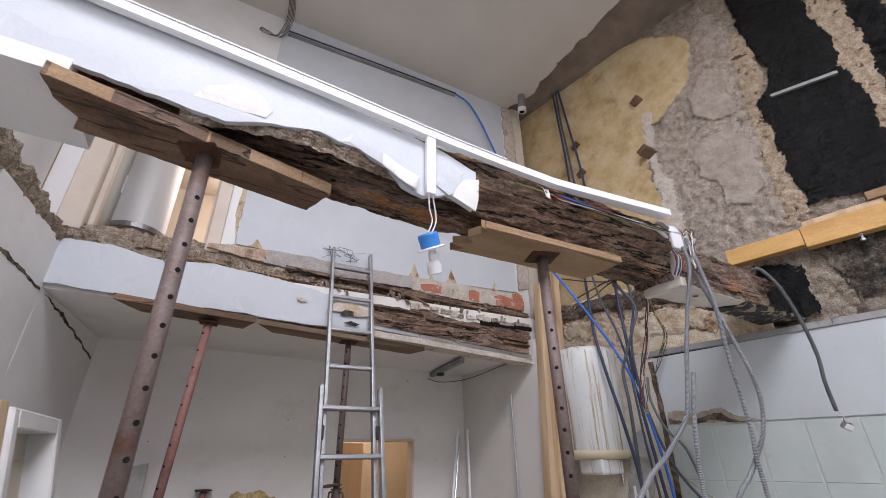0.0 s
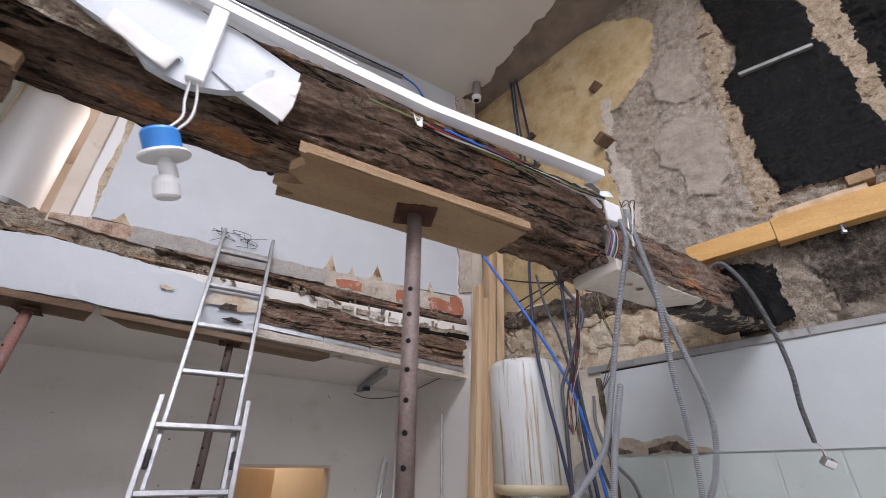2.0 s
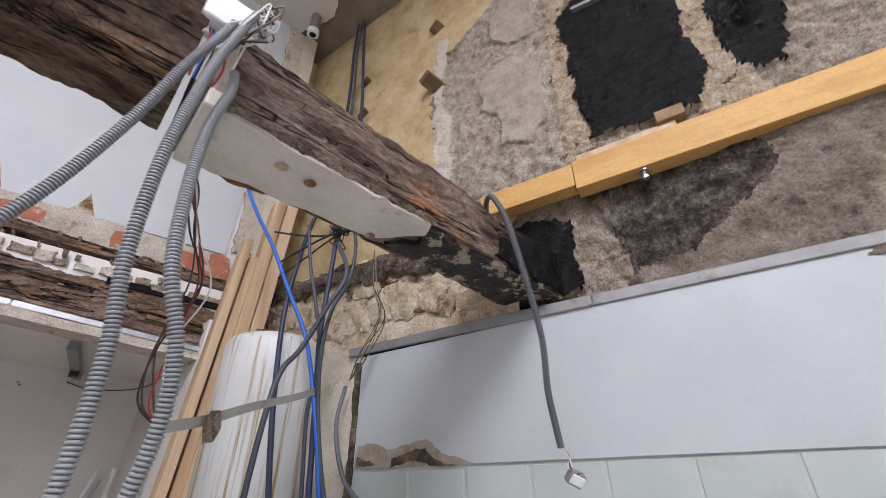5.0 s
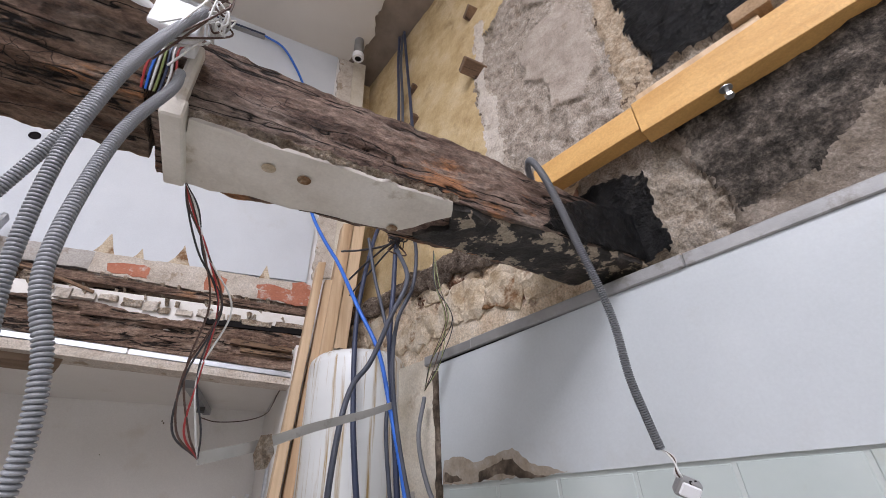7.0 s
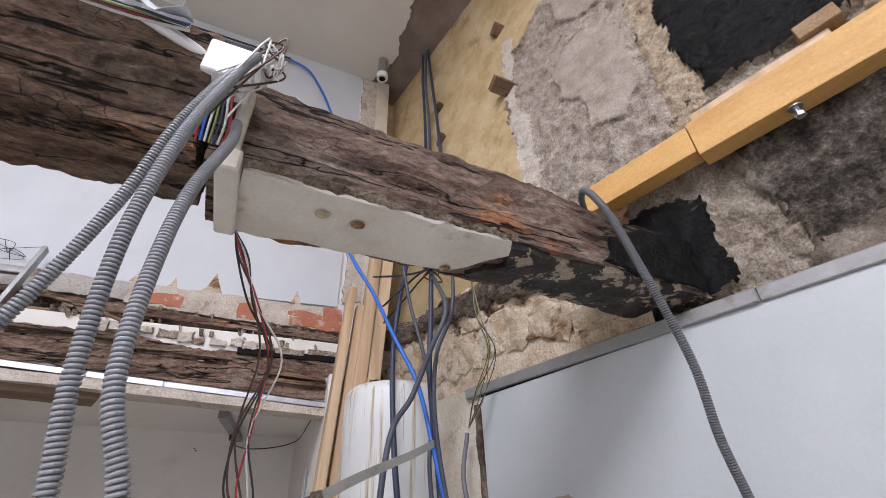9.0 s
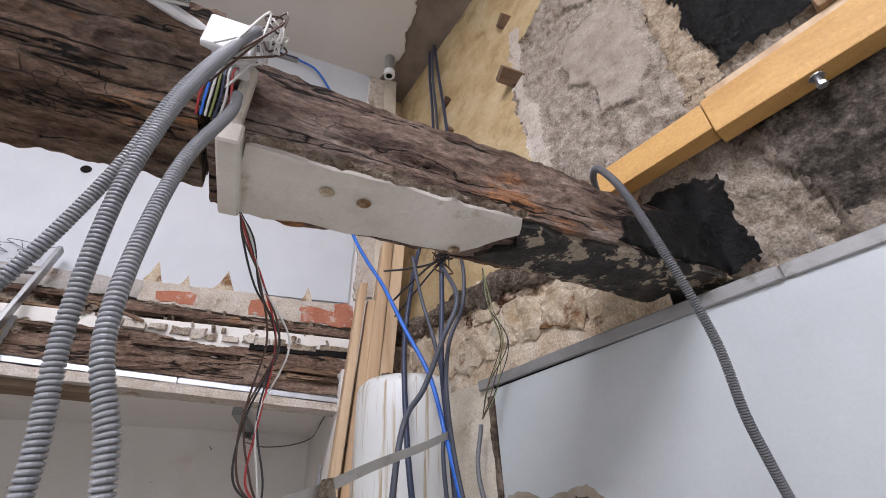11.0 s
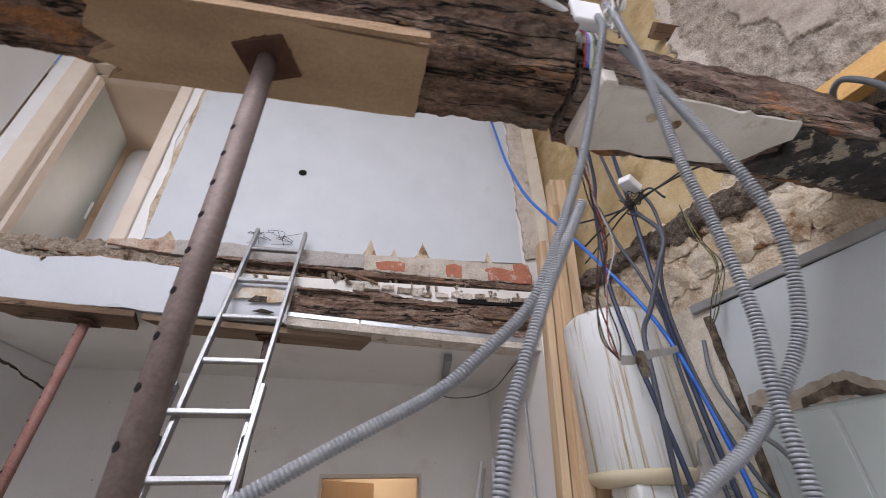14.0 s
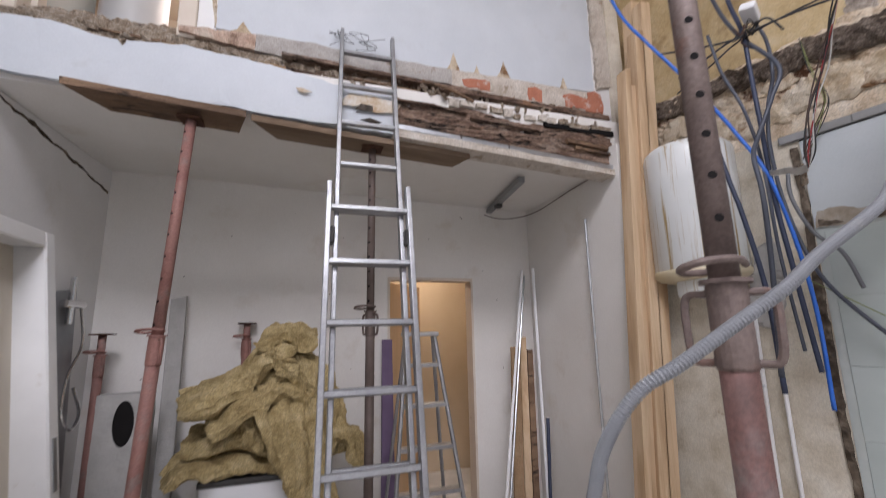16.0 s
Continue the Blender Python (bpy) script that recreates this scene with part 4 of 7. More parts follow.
patch(bm, [(2.24, 0.6), (2.24, 2.035), (-2.9, 2.055), (-2.9, 0.6)], right_lower, 0.004, relief=0, grid=0.5, amp=0.0, seed=3)
tiling = structure("tiled_wall", bm, "grout", "pale green glazed wall tiles with grout lines")
bm = bmesh.new()
box(bm, -0.1242, 0.1242, -0.1712, 0.1712, -0.002, 0.0035)
bmesh.ops.bevel(bm, geom=bm.edges[:], offset=0.0025, segments=1, affect="EDGES")
tile_data = bpy.data.meshes.new("tile")
bm.to_mesh(tile_data)
bm.free()
tile_data.materials.append(M["tile_glaze"])
low_frame = Matrix(((-0.279, 0, -0.96, 0), (0.96, 0, -0.279, 0), (0, 1, 0, 0), (0, 0, 0, 1)))
for row in range(4):
    for col in range(12):
        u, v = 2.085 - 0.25 * col, 1.842 - 0.345 * row + 0.003 * col
        ob = new("tile", tile_data)
        ob.matrix_world = Matrix.Translation(right_lower(u, v, 0.004)) @ low_frame
        ob.parent = tiling

# zinc trim along the top of the board, dark joint below it
bm = bmesh.new()
for u0, u1, lift in ((2.32, 2.02, 0.0), (2.02, 1.15, 0.004), (1.15, -0.1, 0.0), (-0.1, -2.9, 0.003)):
    z0, z1 = 2.53 + 0.022 * (2.3 - u0), 2.53 + 0.022 * (2.3 - u1)
    c = []
    for z, h in ((0, 0), (0.045, 0)):
        c += [right_lower(u0, z0 + z, -0.01), right_lower(u1, z1 + z, -0.01), right_lower(u1, z1 + z, 0.024 + lift), right_lower(u0, z0 + z, 0.024 + lift)]
    hexa(bm, c)
bevelled(bm, 0.004, 1)
structure("trim", bm, "zinc_trim", "dull grey metal trim along the top of the board")
bm = bmesh.new()
hexa(bm, [right_lower(2.235, 2.50, 0), right_lower(-2.9, 2.615, 0), right_lower(-2.9, 2.615, 0.012), right_lower(2.235, 2.50, 0.012),
          right_lower(2.235, 2.53, 0), right_lower(-2.9, 2.65, 0), right_lower(-2.9, 2.65, 0.012), right_lower(2.235, 2.53, 0.012)])
structure("trim_joint", bm, "black_hole", "dark joint under the metal trim")
layer("stud_strip", [(2.275, 0.6), (2.285, 1.4), (2.275, 2.1), (2.28, 2.50), (2.245, 2.50), (2.245, 1.9), (2.25, 1.2), (2.245, 0.6)], right_lower, 0.012, "mould",
      "dirty brown joint strip beside the board", relief=0.012, relief_scale=18, grid=0.03, amp=0.008, seed=4)
layer("cement_repair", [(2.62, 1.55), (2.50, 1.98), (2.42, 2.02), (2.38, 1.8), (2.45, 1.5)], right_lower, 0.02, "concrete_block",
      "grey cement lump on the wall below the heater", relief=0.03, relief_scale=9, grid=0.03, amp=0.02, seed=5)

# ---- landing edge ----
def slope(x):
    """Height of the sagging underside of the landing along x."""
    return 2.735 - 0.048 * x


bm = bmesh.new()
patch(bm, [(-0.97, 2.78), (0.4, 2.715), (1.0, 2.69), (1.0, 2.95), (0.65, 2.955), (0.42, 3.0), (0.15, 3.03), (-0.12, 3.05), (-0.45, 3.02), (-0.7, 3.07), (-0.97, 3.06)], facing(3.10), 0.022,
      relief=0.003, relief_scale=3, grid=0.1, amp=0.008, seed=1.5)
structure("landing_fascia", bm, "lintel_paint", "white painted fascia of the landing with a broken top edge")
for k, (ring, m, y) in enumerate((
        (((0.66, 2.82), (0.72, 2.90), (0.86, 2.905), (1.0, 2.89), (1.0, 2.82), (0.90, 2.80), (0.80, 2.825)), "ochre_smear", 3.0575),
        (((0.76, 2.81), (0.80, 2.835), (0.86, 2.83), (0.87, 2.805), (0.81, 2.795)), "soot_plaster", 3.055),
        (((0.80, 2.745), (0.86, 2.765), (0.93, 2.755), (0.90, 2.735)), "soot_plaster", 3.0575),
        (((0.44, 2.88), (0.48, 2.90), (0.53, 2.885), (0.50, 2.865)), "ochre_smear", 3.0575))):
    bm = bmesh.new()
    patch(bm, list(ring), facing(y), 0.001, relief=0.0005, grid=0.03, amp=0.016, seed=44.0 + k)
    structure("peeled_paint_spot", bm, m, "peeled rusty ochre spot in the fascia paint")
# torn floor build-up above the white fascia, running back to the wall
bm = bmesh.new()
relief_sheet(bm, -1.0, 1.05, 0.0, 1.0, lambda u, v, w: Vector((u, 3.10 + 0.18 * v, 2.93 + 0.34 * v - 0.03 * u * (1 - v) + w)), 0.022,
             lambda u, v: 0.03 * noise.fractal(Vector((u * 2.2, v * 2.5, 7.1)) * 4, 0.8, 2.1, 6) + 0.03 * noise.fractal(Vector((u * 7, v * 6, 1.0)) * 3, 0.8, 2.1, 3))
structure("torn_floor_edge", bm, "torn_plaster", "crumbled plaster and rubble along the torn floor edge")
rnd = random.Random(61)
for k in range(9):
    x0 = -0.55 + 0.16 * k + rnd.uniform(-0.05, 0.05)
    l, z = rnd.uniform(0.16, 0.42), 3.045 - 0.035 * (x0 + 0.5) + rnd.uniform(0.0, 0.10)
    y = 3.10 + (z - 2.98) * 0.55 + rnd.uniform(-0.012, 0.0)
    lt = thing("floor_lath", "short splintered lath sticking out of the torn floor edge", "lath", "laths in the torn floor edge", base=(x0, y, z))
    part("strip", wood_bar([(x0, y, z), (x0 + l, y + 0.01, z - 0.05 * l), (x0 + l, y + 0.06, z - 0.05 * l), (x0, y + 0.06, z),
                            (x0, y + 0.004, z + 0.012), (x0 + l, y + 0.014, z + 0.016 - 0.05 * l), (x0 + l, y + 0.06, z + 0.016 - 0.05 * l), (x0, y + 0.06, z + 0.012)], 18, 2, 2, 0.005, 60.0 + k),
         rnd.choice(("joist_wood", "old_plank", "plank_edge")), lt)
# right part: ledge board, metal channel, rotten joist, rubble, lath and tile courses
bm = bmesh.new()
hexa(bm, [(1.0, 3.055, 2.672), (2.58, 3.055, 2.573), (2.58, 3.2, 2.573), (1.0, 3.2, 2.672), (1.0, 3.055, 2.722), (2.58, 3.055, 2.615), (2.58, 3.2, 2.615), (1.0, 3.2, 2.722)])
bmesh.ops.subdivide_edges(bm, edges=bm.edges[:], cuts=9, use_grid_fill=True)
for v in bm.verts:
    v.co.z += wobble(v.co.x, v.co.y, v.co.z, 0.006, 9)
    v.co.y += wobble(v.co.x, v.co.z, 4, 0.008, 12)
structure("ledge_board", bm, "whitewash", "chipped white ledge board at the foot of the joist")
bm = bmesh.new()
for a, b in ((1.0, 1.42), (1.43, 1.75), (1.76, 2.57)):
    za, zb = 2.727 - 0.068 * (a - 1), 2.727 - 0.068 * (b - 1)
    for y0, y1, h0, h1 in ((3.07, 3.076, 0.0, 0.034), (3.07, 3.10, 0.0, 0.004), (3.07, 3.10, 0.03, 0.034)):
        hexa(bm, [(a, y0, za + h0), (b, y0, zb + h0), (b, y1, zb + h0), (a, y1, za + h0), (a, y0, za + h1), (b, y0, zb + h1), (b, y1, zb + h1), (a, y1, za + h1)])
structure("metal_channel", bm, "galvanised", "shiny galvanised channel under the joist")
joist = thing("joist", "split rotten brown joist along the landing edge", "joist", base=(1.8, 3.15, 2.72))
part("timber", wood_bar([(1.0, 3.10, 2.765), (2.6, 3.10, 2.665), (2.6, 3.24, 2.665), (1.0, 3.24, 2.765), (1.0, 3.11, 2.955), (2.6, 3.11, 2.885), (2.6, 3.24, 2.885), (1.0, 3.24, 2.955)],
                        170, 6, 18, 0.016, 11.0), "joist_wood", joist)
for k, (x, z, l, t) in enumerate(((2.38, 2.79, 0.34, 0.030), (2.42, 2.75, 0.30, 0.022), (1.25, 2.915, 0.45, 0.02), (1.75, 2.865, 0.5, 0.018))):
    part("splinter", wood_bar([(x - l / 2, 3.075, z), (x + l / 2, 3.08, z - 0.015), (x + l / 2, 3.12, z - 0.015), (x - l / 2, 3.12, z),
                               (x - l / 2, 3.08, z + t), (x + l / 2, 3.085, z + t - 0.02), (x + l / 2, 3.12, z + t - 0.02), (x - l / 2, 3.12, z + t)], 24, 3, 4, 0.006, k + 20.0),
         "joist_wood" if k > 1 else "old_plank", joist)
bm = bmesh.new()
relief_sheet(bm, 0.95, 2.62, 0.0, 1.0, lambda u, v, w: Vector((u, 3.13 + 0.09 * v - 0.7 * w, 2.86 + 0.30 * v - 0.02 * (u - 1) + 0.3 * w)), 0.02,
             lambda u, v: 0.03 * noise.fractal(Vector((u * 1.2, v * 3.5, 3.1)) * 5, 0.8, 2.1, 6) + 0.02 * noise.fractal(Vector((u * 8, v * 8, 1.0)) * 3, 0.8, 2.1, 3))
structure("rubble_course", bm, "earth_rubble", "crumbling mortar and rubble between joist and wall")
course = tagged(new("white_block_course"), "broken white plaster blocks bedded in rubble", "", "", "structure")
rnd = random.Random(8)
x = 1.36
while x < 2.58:
    l = rnd.uniform(0.05, 0.11) if x < 2.2 else 0.17
    h = rnd.uniform(0.028, 0.05) if x < 2.2 else 0.035
    bm = bmesh.new()
    z = 2.955 - 0.035 * (x - 1.36) + rnd.uniform(-0.012, 0.012)
    box(bm, x, x + l, 3.085 + rnd.uniform(0, 0.02), 3.17, z, z + h)
    bmesh.ops.subdivide_edges(bm, edges=bm.edges[:], cuts=3, use_grid_fill=True)
    for v in bm.verts:
        v.co += Vector((wobble(*v.co, 0.010, 22), wobble(v.co.y, v.co.x, v.co.z, 0.010, 22), wobble(v.co.z, v.co.x, v.co.y, 0.010, 22)))
    part("block", bm, rnd.choice(("whitewash", "whitewash", "torn_plaster")), course)
    x += l + rnd.uniform(0.004, 0.03)
# solid black strip standing in for the shade of the gap
bm = bmesh.new()
box(bm, 2.05, 2.62, 3.10, 3.20, 2.895, 2.93)
structure("course_gap", bm, "black_hole", "black strip painted as the shade in the gap below the white blocks")
lath2 = thing("floor_lath", "dark rotten lath below the red tile course", "lath", base=(2.0, 3.16, 3.03))
part("strip", wood_bar([(1.3, 3.11, 3.055), (2.62, 3.12, 3.03), (2.62, 3.21, 3.03), (1.3, 3.21, 3.055), (1.3, 3.125, 3.10), (2.62, 3.13, 3.075), (2.62, 3.21, 3.075), (1.3, 3.21, 3.10)],
                       80, 3, 5, 0.010, 33.0), "joist_wood", lath2)
lath = thing("floor_lath", "long weathered brown lath under the tile course", "lath", base=(1.4, 3.16, 3.08))
part("strip", wood_bar([(0.35, 3.135, 3.135), (1.9, 3.145, 3.065), (1.9, 3.21, 3.065), (0.35, 3.21, 3.135), (0.35, 3.15, 3.165), (1.9, 3.155, 3.095), (1.9, 3.21, 3.095), (0.35, 3.21, 3.165)],
                       60, 3, 4, 0.008, 31.0), "joist_wood", lath)
stick = thing("loose_stick", "thin splintered stick lying on the rubble", "stick", base=(1.35, 3.07, 3.05))
part("shaft", sweep(bmesh.new(), smooth_line([(1.18, 3.08, 3.075), (1.35, 3.065, 3.035), (1.52, 3.08, 2.985)]), 0.009, 6), "old_plank", stick)
# tile course: grey skim to the one side, red tile showing through white to the other
layer("skim_course", [(0.20, 3.17), (0.2, 3.285), (1.42, 3.275), (1.42, 3.16), (1.0, 3.165), (0.6, 3.16)], facing(3.24), 0.035, "grey_skim",
      "grey cement skim along the foot of the wall", relief=0.004, grid=0.06, amp=0.008, seed=1.9)
layer("pink_course", [(-0.2, 3.22), (-0.2, 3.25), (0.2, 3.275), (0.2, 3.18), (0.0, 3.20)], facing(3.24), 0.034, "pink_plaster",
      "exposed pink plaster at the foot of the wall", relief=0.004, grid=0.04, amp=0.012, seed=2.9)
layer("white_course", [(1.42, 3.15), (1.42, 3.28), (2.63, 3.29), (2.63, 3.135), (2.0, 3.13)], facing(3.24), 0.034, "whitewash",
      "white limewash over the red tile course", relief=0.004, grid=0.05, amp=0.006, seed=3.9)
for k, (x0, x1, z0, z1) in enumerate(((1.50, 1.70, 3.16, 3.23), (2.0, 2.11, 3.14, 3.24), (2.30, 2.62, 3.135, 3.20), (2.50, 2.64, 3.135, 3.29), (2.28, 2.5, 3.20, 3.235))):
    layer("red_tile_spot", [(x0, z0), (x1, z0), (x1, z1), ((x0 + x1) / 2, z1 + 0.01), (x0, z1 - 0.01)], facing(3.206), 0.004, "terracotta",
          "red tile showing through the limewash", relief=0.002, grid=0.04, amp=0.014, seed=k + 5.5)

# upper wall coats
layer("wall_coat", [(-0.02, 3.30), (0.5, 3.285), (1.5, 3.285), (2.60, 3.325), (2.61, 4.2), (2.60, CEIL - 0.01), (-0.02, CEIL - 0.01)], facing(3.262), 0.02, "lintel_paint",
      "smooth white coat on the upper wall", relief=0.002, relief_scale=1.5, grid=0.3, amp=0.003, seed=1.3)
layer("door_reveal_coat", [(-0.12, 3.24), (-0.03, 3.30), (-0.07, 3.6), (-0.05, 3.9), (-0.09, 4.2), (-0.05, 4.6), (-0.03, 5.2), (-0.12, 5.2)], facing(3.262), 0.012, "frame_white",
      "white plaster strip beside the upper door", relief=0.002, grid=0.1, amp=0.008, seed=1.4)
layer("bare_strip", [(-0.075, 3.32), (-0.025, 3.31), (-0.022, 5.2), (-0.05, 5.2), (-0.06, 4.3)], facing(3.262), 0.008, "cream_plaster",
      "bare cream plaster where a partition was removed", relief=0.003, grid=0.05, amp=0.012, seed=1.6)
layer("corner_coat", [(2.64, 3.36), (2.80, 3.40), (2.78, 3.8), (2.80, 4.2), (2.76, 4.7), (2.78, CEIL - 0.02), (2.63, CEIL - 0.02), (2.62, 4.4)], facing(3.262), 0.026, "whitewash",
      "ragged white plaster corner strip", relief=0.006, grid=0.06, amp=0.02, seed=1.7)
for k, (x, h, a) in enumerate(((1.45, 0.13, 0.05), (1.62, 0.07, 0.03), (1.83, 0.14, 0.06), (2.33, 0.10, 0.04), (0.12, 0.07, 0.06))):
    layer("paint_flake", [(x - a, 3.30), (x + a, 3.29), (x + a * 0.5, 3.29 + h * 0.5), (x, 3.30 + h), (x - a * 0.5, 3.29 + h * 0.4)], facing(3.242), 0.003, "cream_plaster",
          "pointed flake where the paint has peeled", relief=0.001, grid=0.04, amp=0.006, seed=k + 1.0)
bm = bmesh.new()
box(bm, 2.76, 2.88, 3.22, 3.45, 3.0, CEIL)
structure("wall_end_jamb", bm, "cream_wall", "raw plastered end of the upper wall")
bm = bmesh.new()
lathe(bm, [(0.028, 0.0), (0.030, 0.004), (0.022, 0.006), (0.020, 0.002)], 20)
hole = tagged(finish("wall_hole", bm, "black_hole", at=Matrix.Translation((0.885, 3.243, 4.0)) @ pose(0, 0, 0, 90)), "round cable hole in the white wall", "", "", "structure")
wl = thing("wall_wire", "thin bare wires curling from the wall foot", "wire", base=(0.75, 3.2, 3.3))
for k in range(4):
    r2 = random.Random(k)
    pts = [(0.62 + 0.08 * k, 3.225, 3.31)]
    for j in range(5):
        pts.append((pts[0][0] + r2.uniform(-0.06, 0.14), 3.20 + r2.uniform(-0.02, 0.03), 3.34 + r2.uniform(-0.01, 0.11)))
    part("strand", sweep(bmesh.new(), smooth_line(pts, 6), 0.0016, 5), "black_cable", wl)

# ---- upper doorway and the room behind it ----
bm = bmesh.new()
box(bm, -2.2, 0.7, 3.40, 6.0, 3.0, 3.12)
structure("upper_floor", bm, "torn_plaster", "dusty floor of the upper room")
bm = bmesh.new()
box(bm, -2.2, 0.7, 5.6, 5.7, 3.12, 5.6)
box(bm, -2.3, -2.2, 3.4, 5.7, 3.12, 5.6)
box(bm, 0.10, 0.20, 3.4, 5.7, 3.12, 5.6)
structure("upper_room_wall", bm, "tan_upper", "beige walls of the upper room")
bm = bmesh.new()
box(bm, -2.3, 0.7, 3.415, 5.7, 4.965, 5.1)
structure("upper_room_ceiling", bm, "tan_upper", "ceiling of the upper room")
d1 = tagged(new("door_1"), "beige painted frame of the upper doorway with its grey door open", "", "", "structure")
bm = bmesh.new()
for x0, x1, z0, z1 in ((-1.07, -0.93, 3.2, 5.07), (-0.215, -0.12, 3.2, 5.07), (-0.93, -0.215, 4.942, 5.07)):
    box(bm, x0, x1, 3.225, 3.42, z0, z1)
bevelled(bm, 0.006, 1)
part("door_frame", bm, "frame_beige", d1)
bm = bmesh.new()
for x0, x1, z0, z1 in ((-0.93, -0.90, 3.2, 4.95), (-0.235, -0.215, 3.2, 4.95), (-0.93, -0.215, 4.918, 4.942)):
    box(bm, x0, x1, 3.33, 3.40, z0, z1)
part("door_stop", bm, "frame_beige", d1)
leaf_at = Matrix.Translation((-0.92, 3.42, 3.14)) @ pose(0, 0, 0, 0, 0, 97)
bm = bmesh.new()
box(bm, 0, 0.70, 0, 0.04, 0, 1.78, leaf_at)
leaf = part("door_leaf", bm, "door_grey", d1, "grey green flush door standing open")
bm = bmesh.new()
box(bm, 0.63, 0.65, -0.012, 0.0, 0.8, 0.98, leaf_at)
part("handle_plate", bm, "white_plastic", leaf, "pale handle plate")
bm = bmesh.new()
box(bm, -0.232, -0.21, 3.29, 3.31, 4.22, 4.34)
part("lock_keep", bm, "rust", d1, "dark lock keep on the jamb")
tank = thing("water_tank", "tall white enamelled water tank behind the upper doorway", "tank", base=(-0.87, 4.40, 3.12))
bm = bmesh.new()
lathe(bm, [(0.17, 3.70), (0.225, 3.70), (0.23, 3.73), (0.23, 4.85), (0.22, 4.90), (0.10, 4.93)], 36, (-0.87, 4.40))
part("shell", bm, "white_box", tank, smooth=True)
bm = bmesh.new()
lathe(bm, [(0.19, 3.69), (0.237, 3.695), (0.237, 3.74), (0.23, 3.745)], 36, (-0.87, 4.40))
part("base_ring", bm, "steel_sheet", tank, "grey steel base ring")
for k in range(3):
    bm = bmesh.new()
    a = math.radians(40 + 120 * k)
    rod(bm, (-0.87 + 0.14 * math.cos(a), 4.40 + 0.14 * math.sin(a), 3.12), (-0.87 + 0.14 * math.cos(a), 4.40 + 0.14 * math.sin(a), 3.70), 0.015)
    part("leg", bm, "steel_sheet", tank)

# ---- lower doorways ----
bm = bmesh.new()
box(bm, 0.9, 3.0, 5.6, 5.7, 0, 2.5)
box(bm, 0.8, 0.9, BACK + 0.12, 5.7, 0, 2.5)
box(bm, 2.6, 2.7, BACK + 0.12, 5.7, 0, 2.5)
structure("corridor_wall", bm, "tan_wall", "tan walls of the corridor behind the back doorway")
bm = bmesh.new()
box(bm, 0.8, 3.0, BACK + 0.12, 5.7, 2.4, 2.5)
structure("corridor_ceiling", bm, "tan_wall", "ceiling of the corridor")
d2 = tagged(new("door_2"), "back doorway with a thin worn frame and a warm wooden panel", "", "", "structure")
bm = bmesh.new()
for x0, x1, z0, z1 in ((1.205, 1.225, 0, 1.995), (1.965, 1.985, 0, 1.995), (1.225, 1.965, 1.97, 1.995)):
    box(bm, x0, x1, BACK - 0.008, BACK + 0.13, z0, z1)
part("door_frame", bm, "frame_beige", d2)
bm = bmesh.new()
box(bm, 0.0, 0.62, 0, 0.04, 0.0, 1.96, Matrix.Translation((1.23, BACK + 0.14, 0.005)) @ pose(0, 0, 0, 0, 0, 48))
part("door_leaf", bm, "warm_wood", d2, "warm brown wooden door leaf")
d3 = tagged(new("door_3"), "grey beige panelled door in a worn white frame, leaning on the wall", "", "", "structure")
lean = Matrix(((1, 0, -0.26, -0.775 + 0.26 * 2.07), (0, 1, 0.28, 3.44 - 0.28 * 2.07), (0, 0, 1, 0), (0, 0, 0, 1)))
bm = bmesh.new()
for y0, y1, z0, z1 in ((-0.085, 0.0, 0, 2.07), (-0.84, -0.765, 0, 2.07), (-0.765, -0.085, 1.985, 2.07)):
    box(bm, -0.12, 0.055, y0, y1, z0, z1, lean)
bevelled(bm, 0.008, 1)
part("door_frame", bm, "frame_white", d3)
bm = bmesh.new()
box(bm, -0.12, 0.035, -0.95, -0.843, 0.0, 2.09, lean)
bevelled(bm, 0.006, 1)
part("raw_post", bm, "pine_post", d3, "raw orange wooden post beside the frame")
bm = bmesh.new()
box(bm, -0.115, -0.075, -0.765, -0.085, 0.0, 1.985, lean)
leaf = part("door_leaf", bm, "door_beige", d3, "grey beige door leaf with raised panels")
for z0, z1 in ((0.15, 0.62), (0.76, 1.06), (1.2, 1.86)):
    for y0, y1 in ((-0.69, -0.455), (-0.40, -0.165)):
        bm = bmesh.new()
        box(bm, -0.075, -0.063, y0, y1, z0, z1, lean)
        bevelled(bm, 0.008, 1)
        part("door_panel", bm, "door_beige", leaf)
bm = bmesh.new()
box(bm, 0.055, 0.060, -0.06, -0.03, 0.92, 1.12, lean)
part("strike_plate", bm, "steel_sheet", d3, "dark strike plate")
layer("wall_crack", [(3.16, 2.725), (3.5, 2.69), (4.0, 2.62), (4.33, 2.570), (4.33, 2.585), (3.9, 2.65), (3.5, 2.715)], on_west, 0.003, "mould",
      "ragged dark crack where the plaster fell away", relief=0.004, grid=0.03, amp=0.016, seed=2.7)
layer("wall_crack", [(2.2, 2.775), (2.6, 2.745), (3.08, 2.725), (3.08, 2.738), (2.6, 2.765)], on_west, 0.003, "mould",
      "thin dark crack in the side wall", relief=0.004, grid=0.03, amp=0.012, seed=2.8)

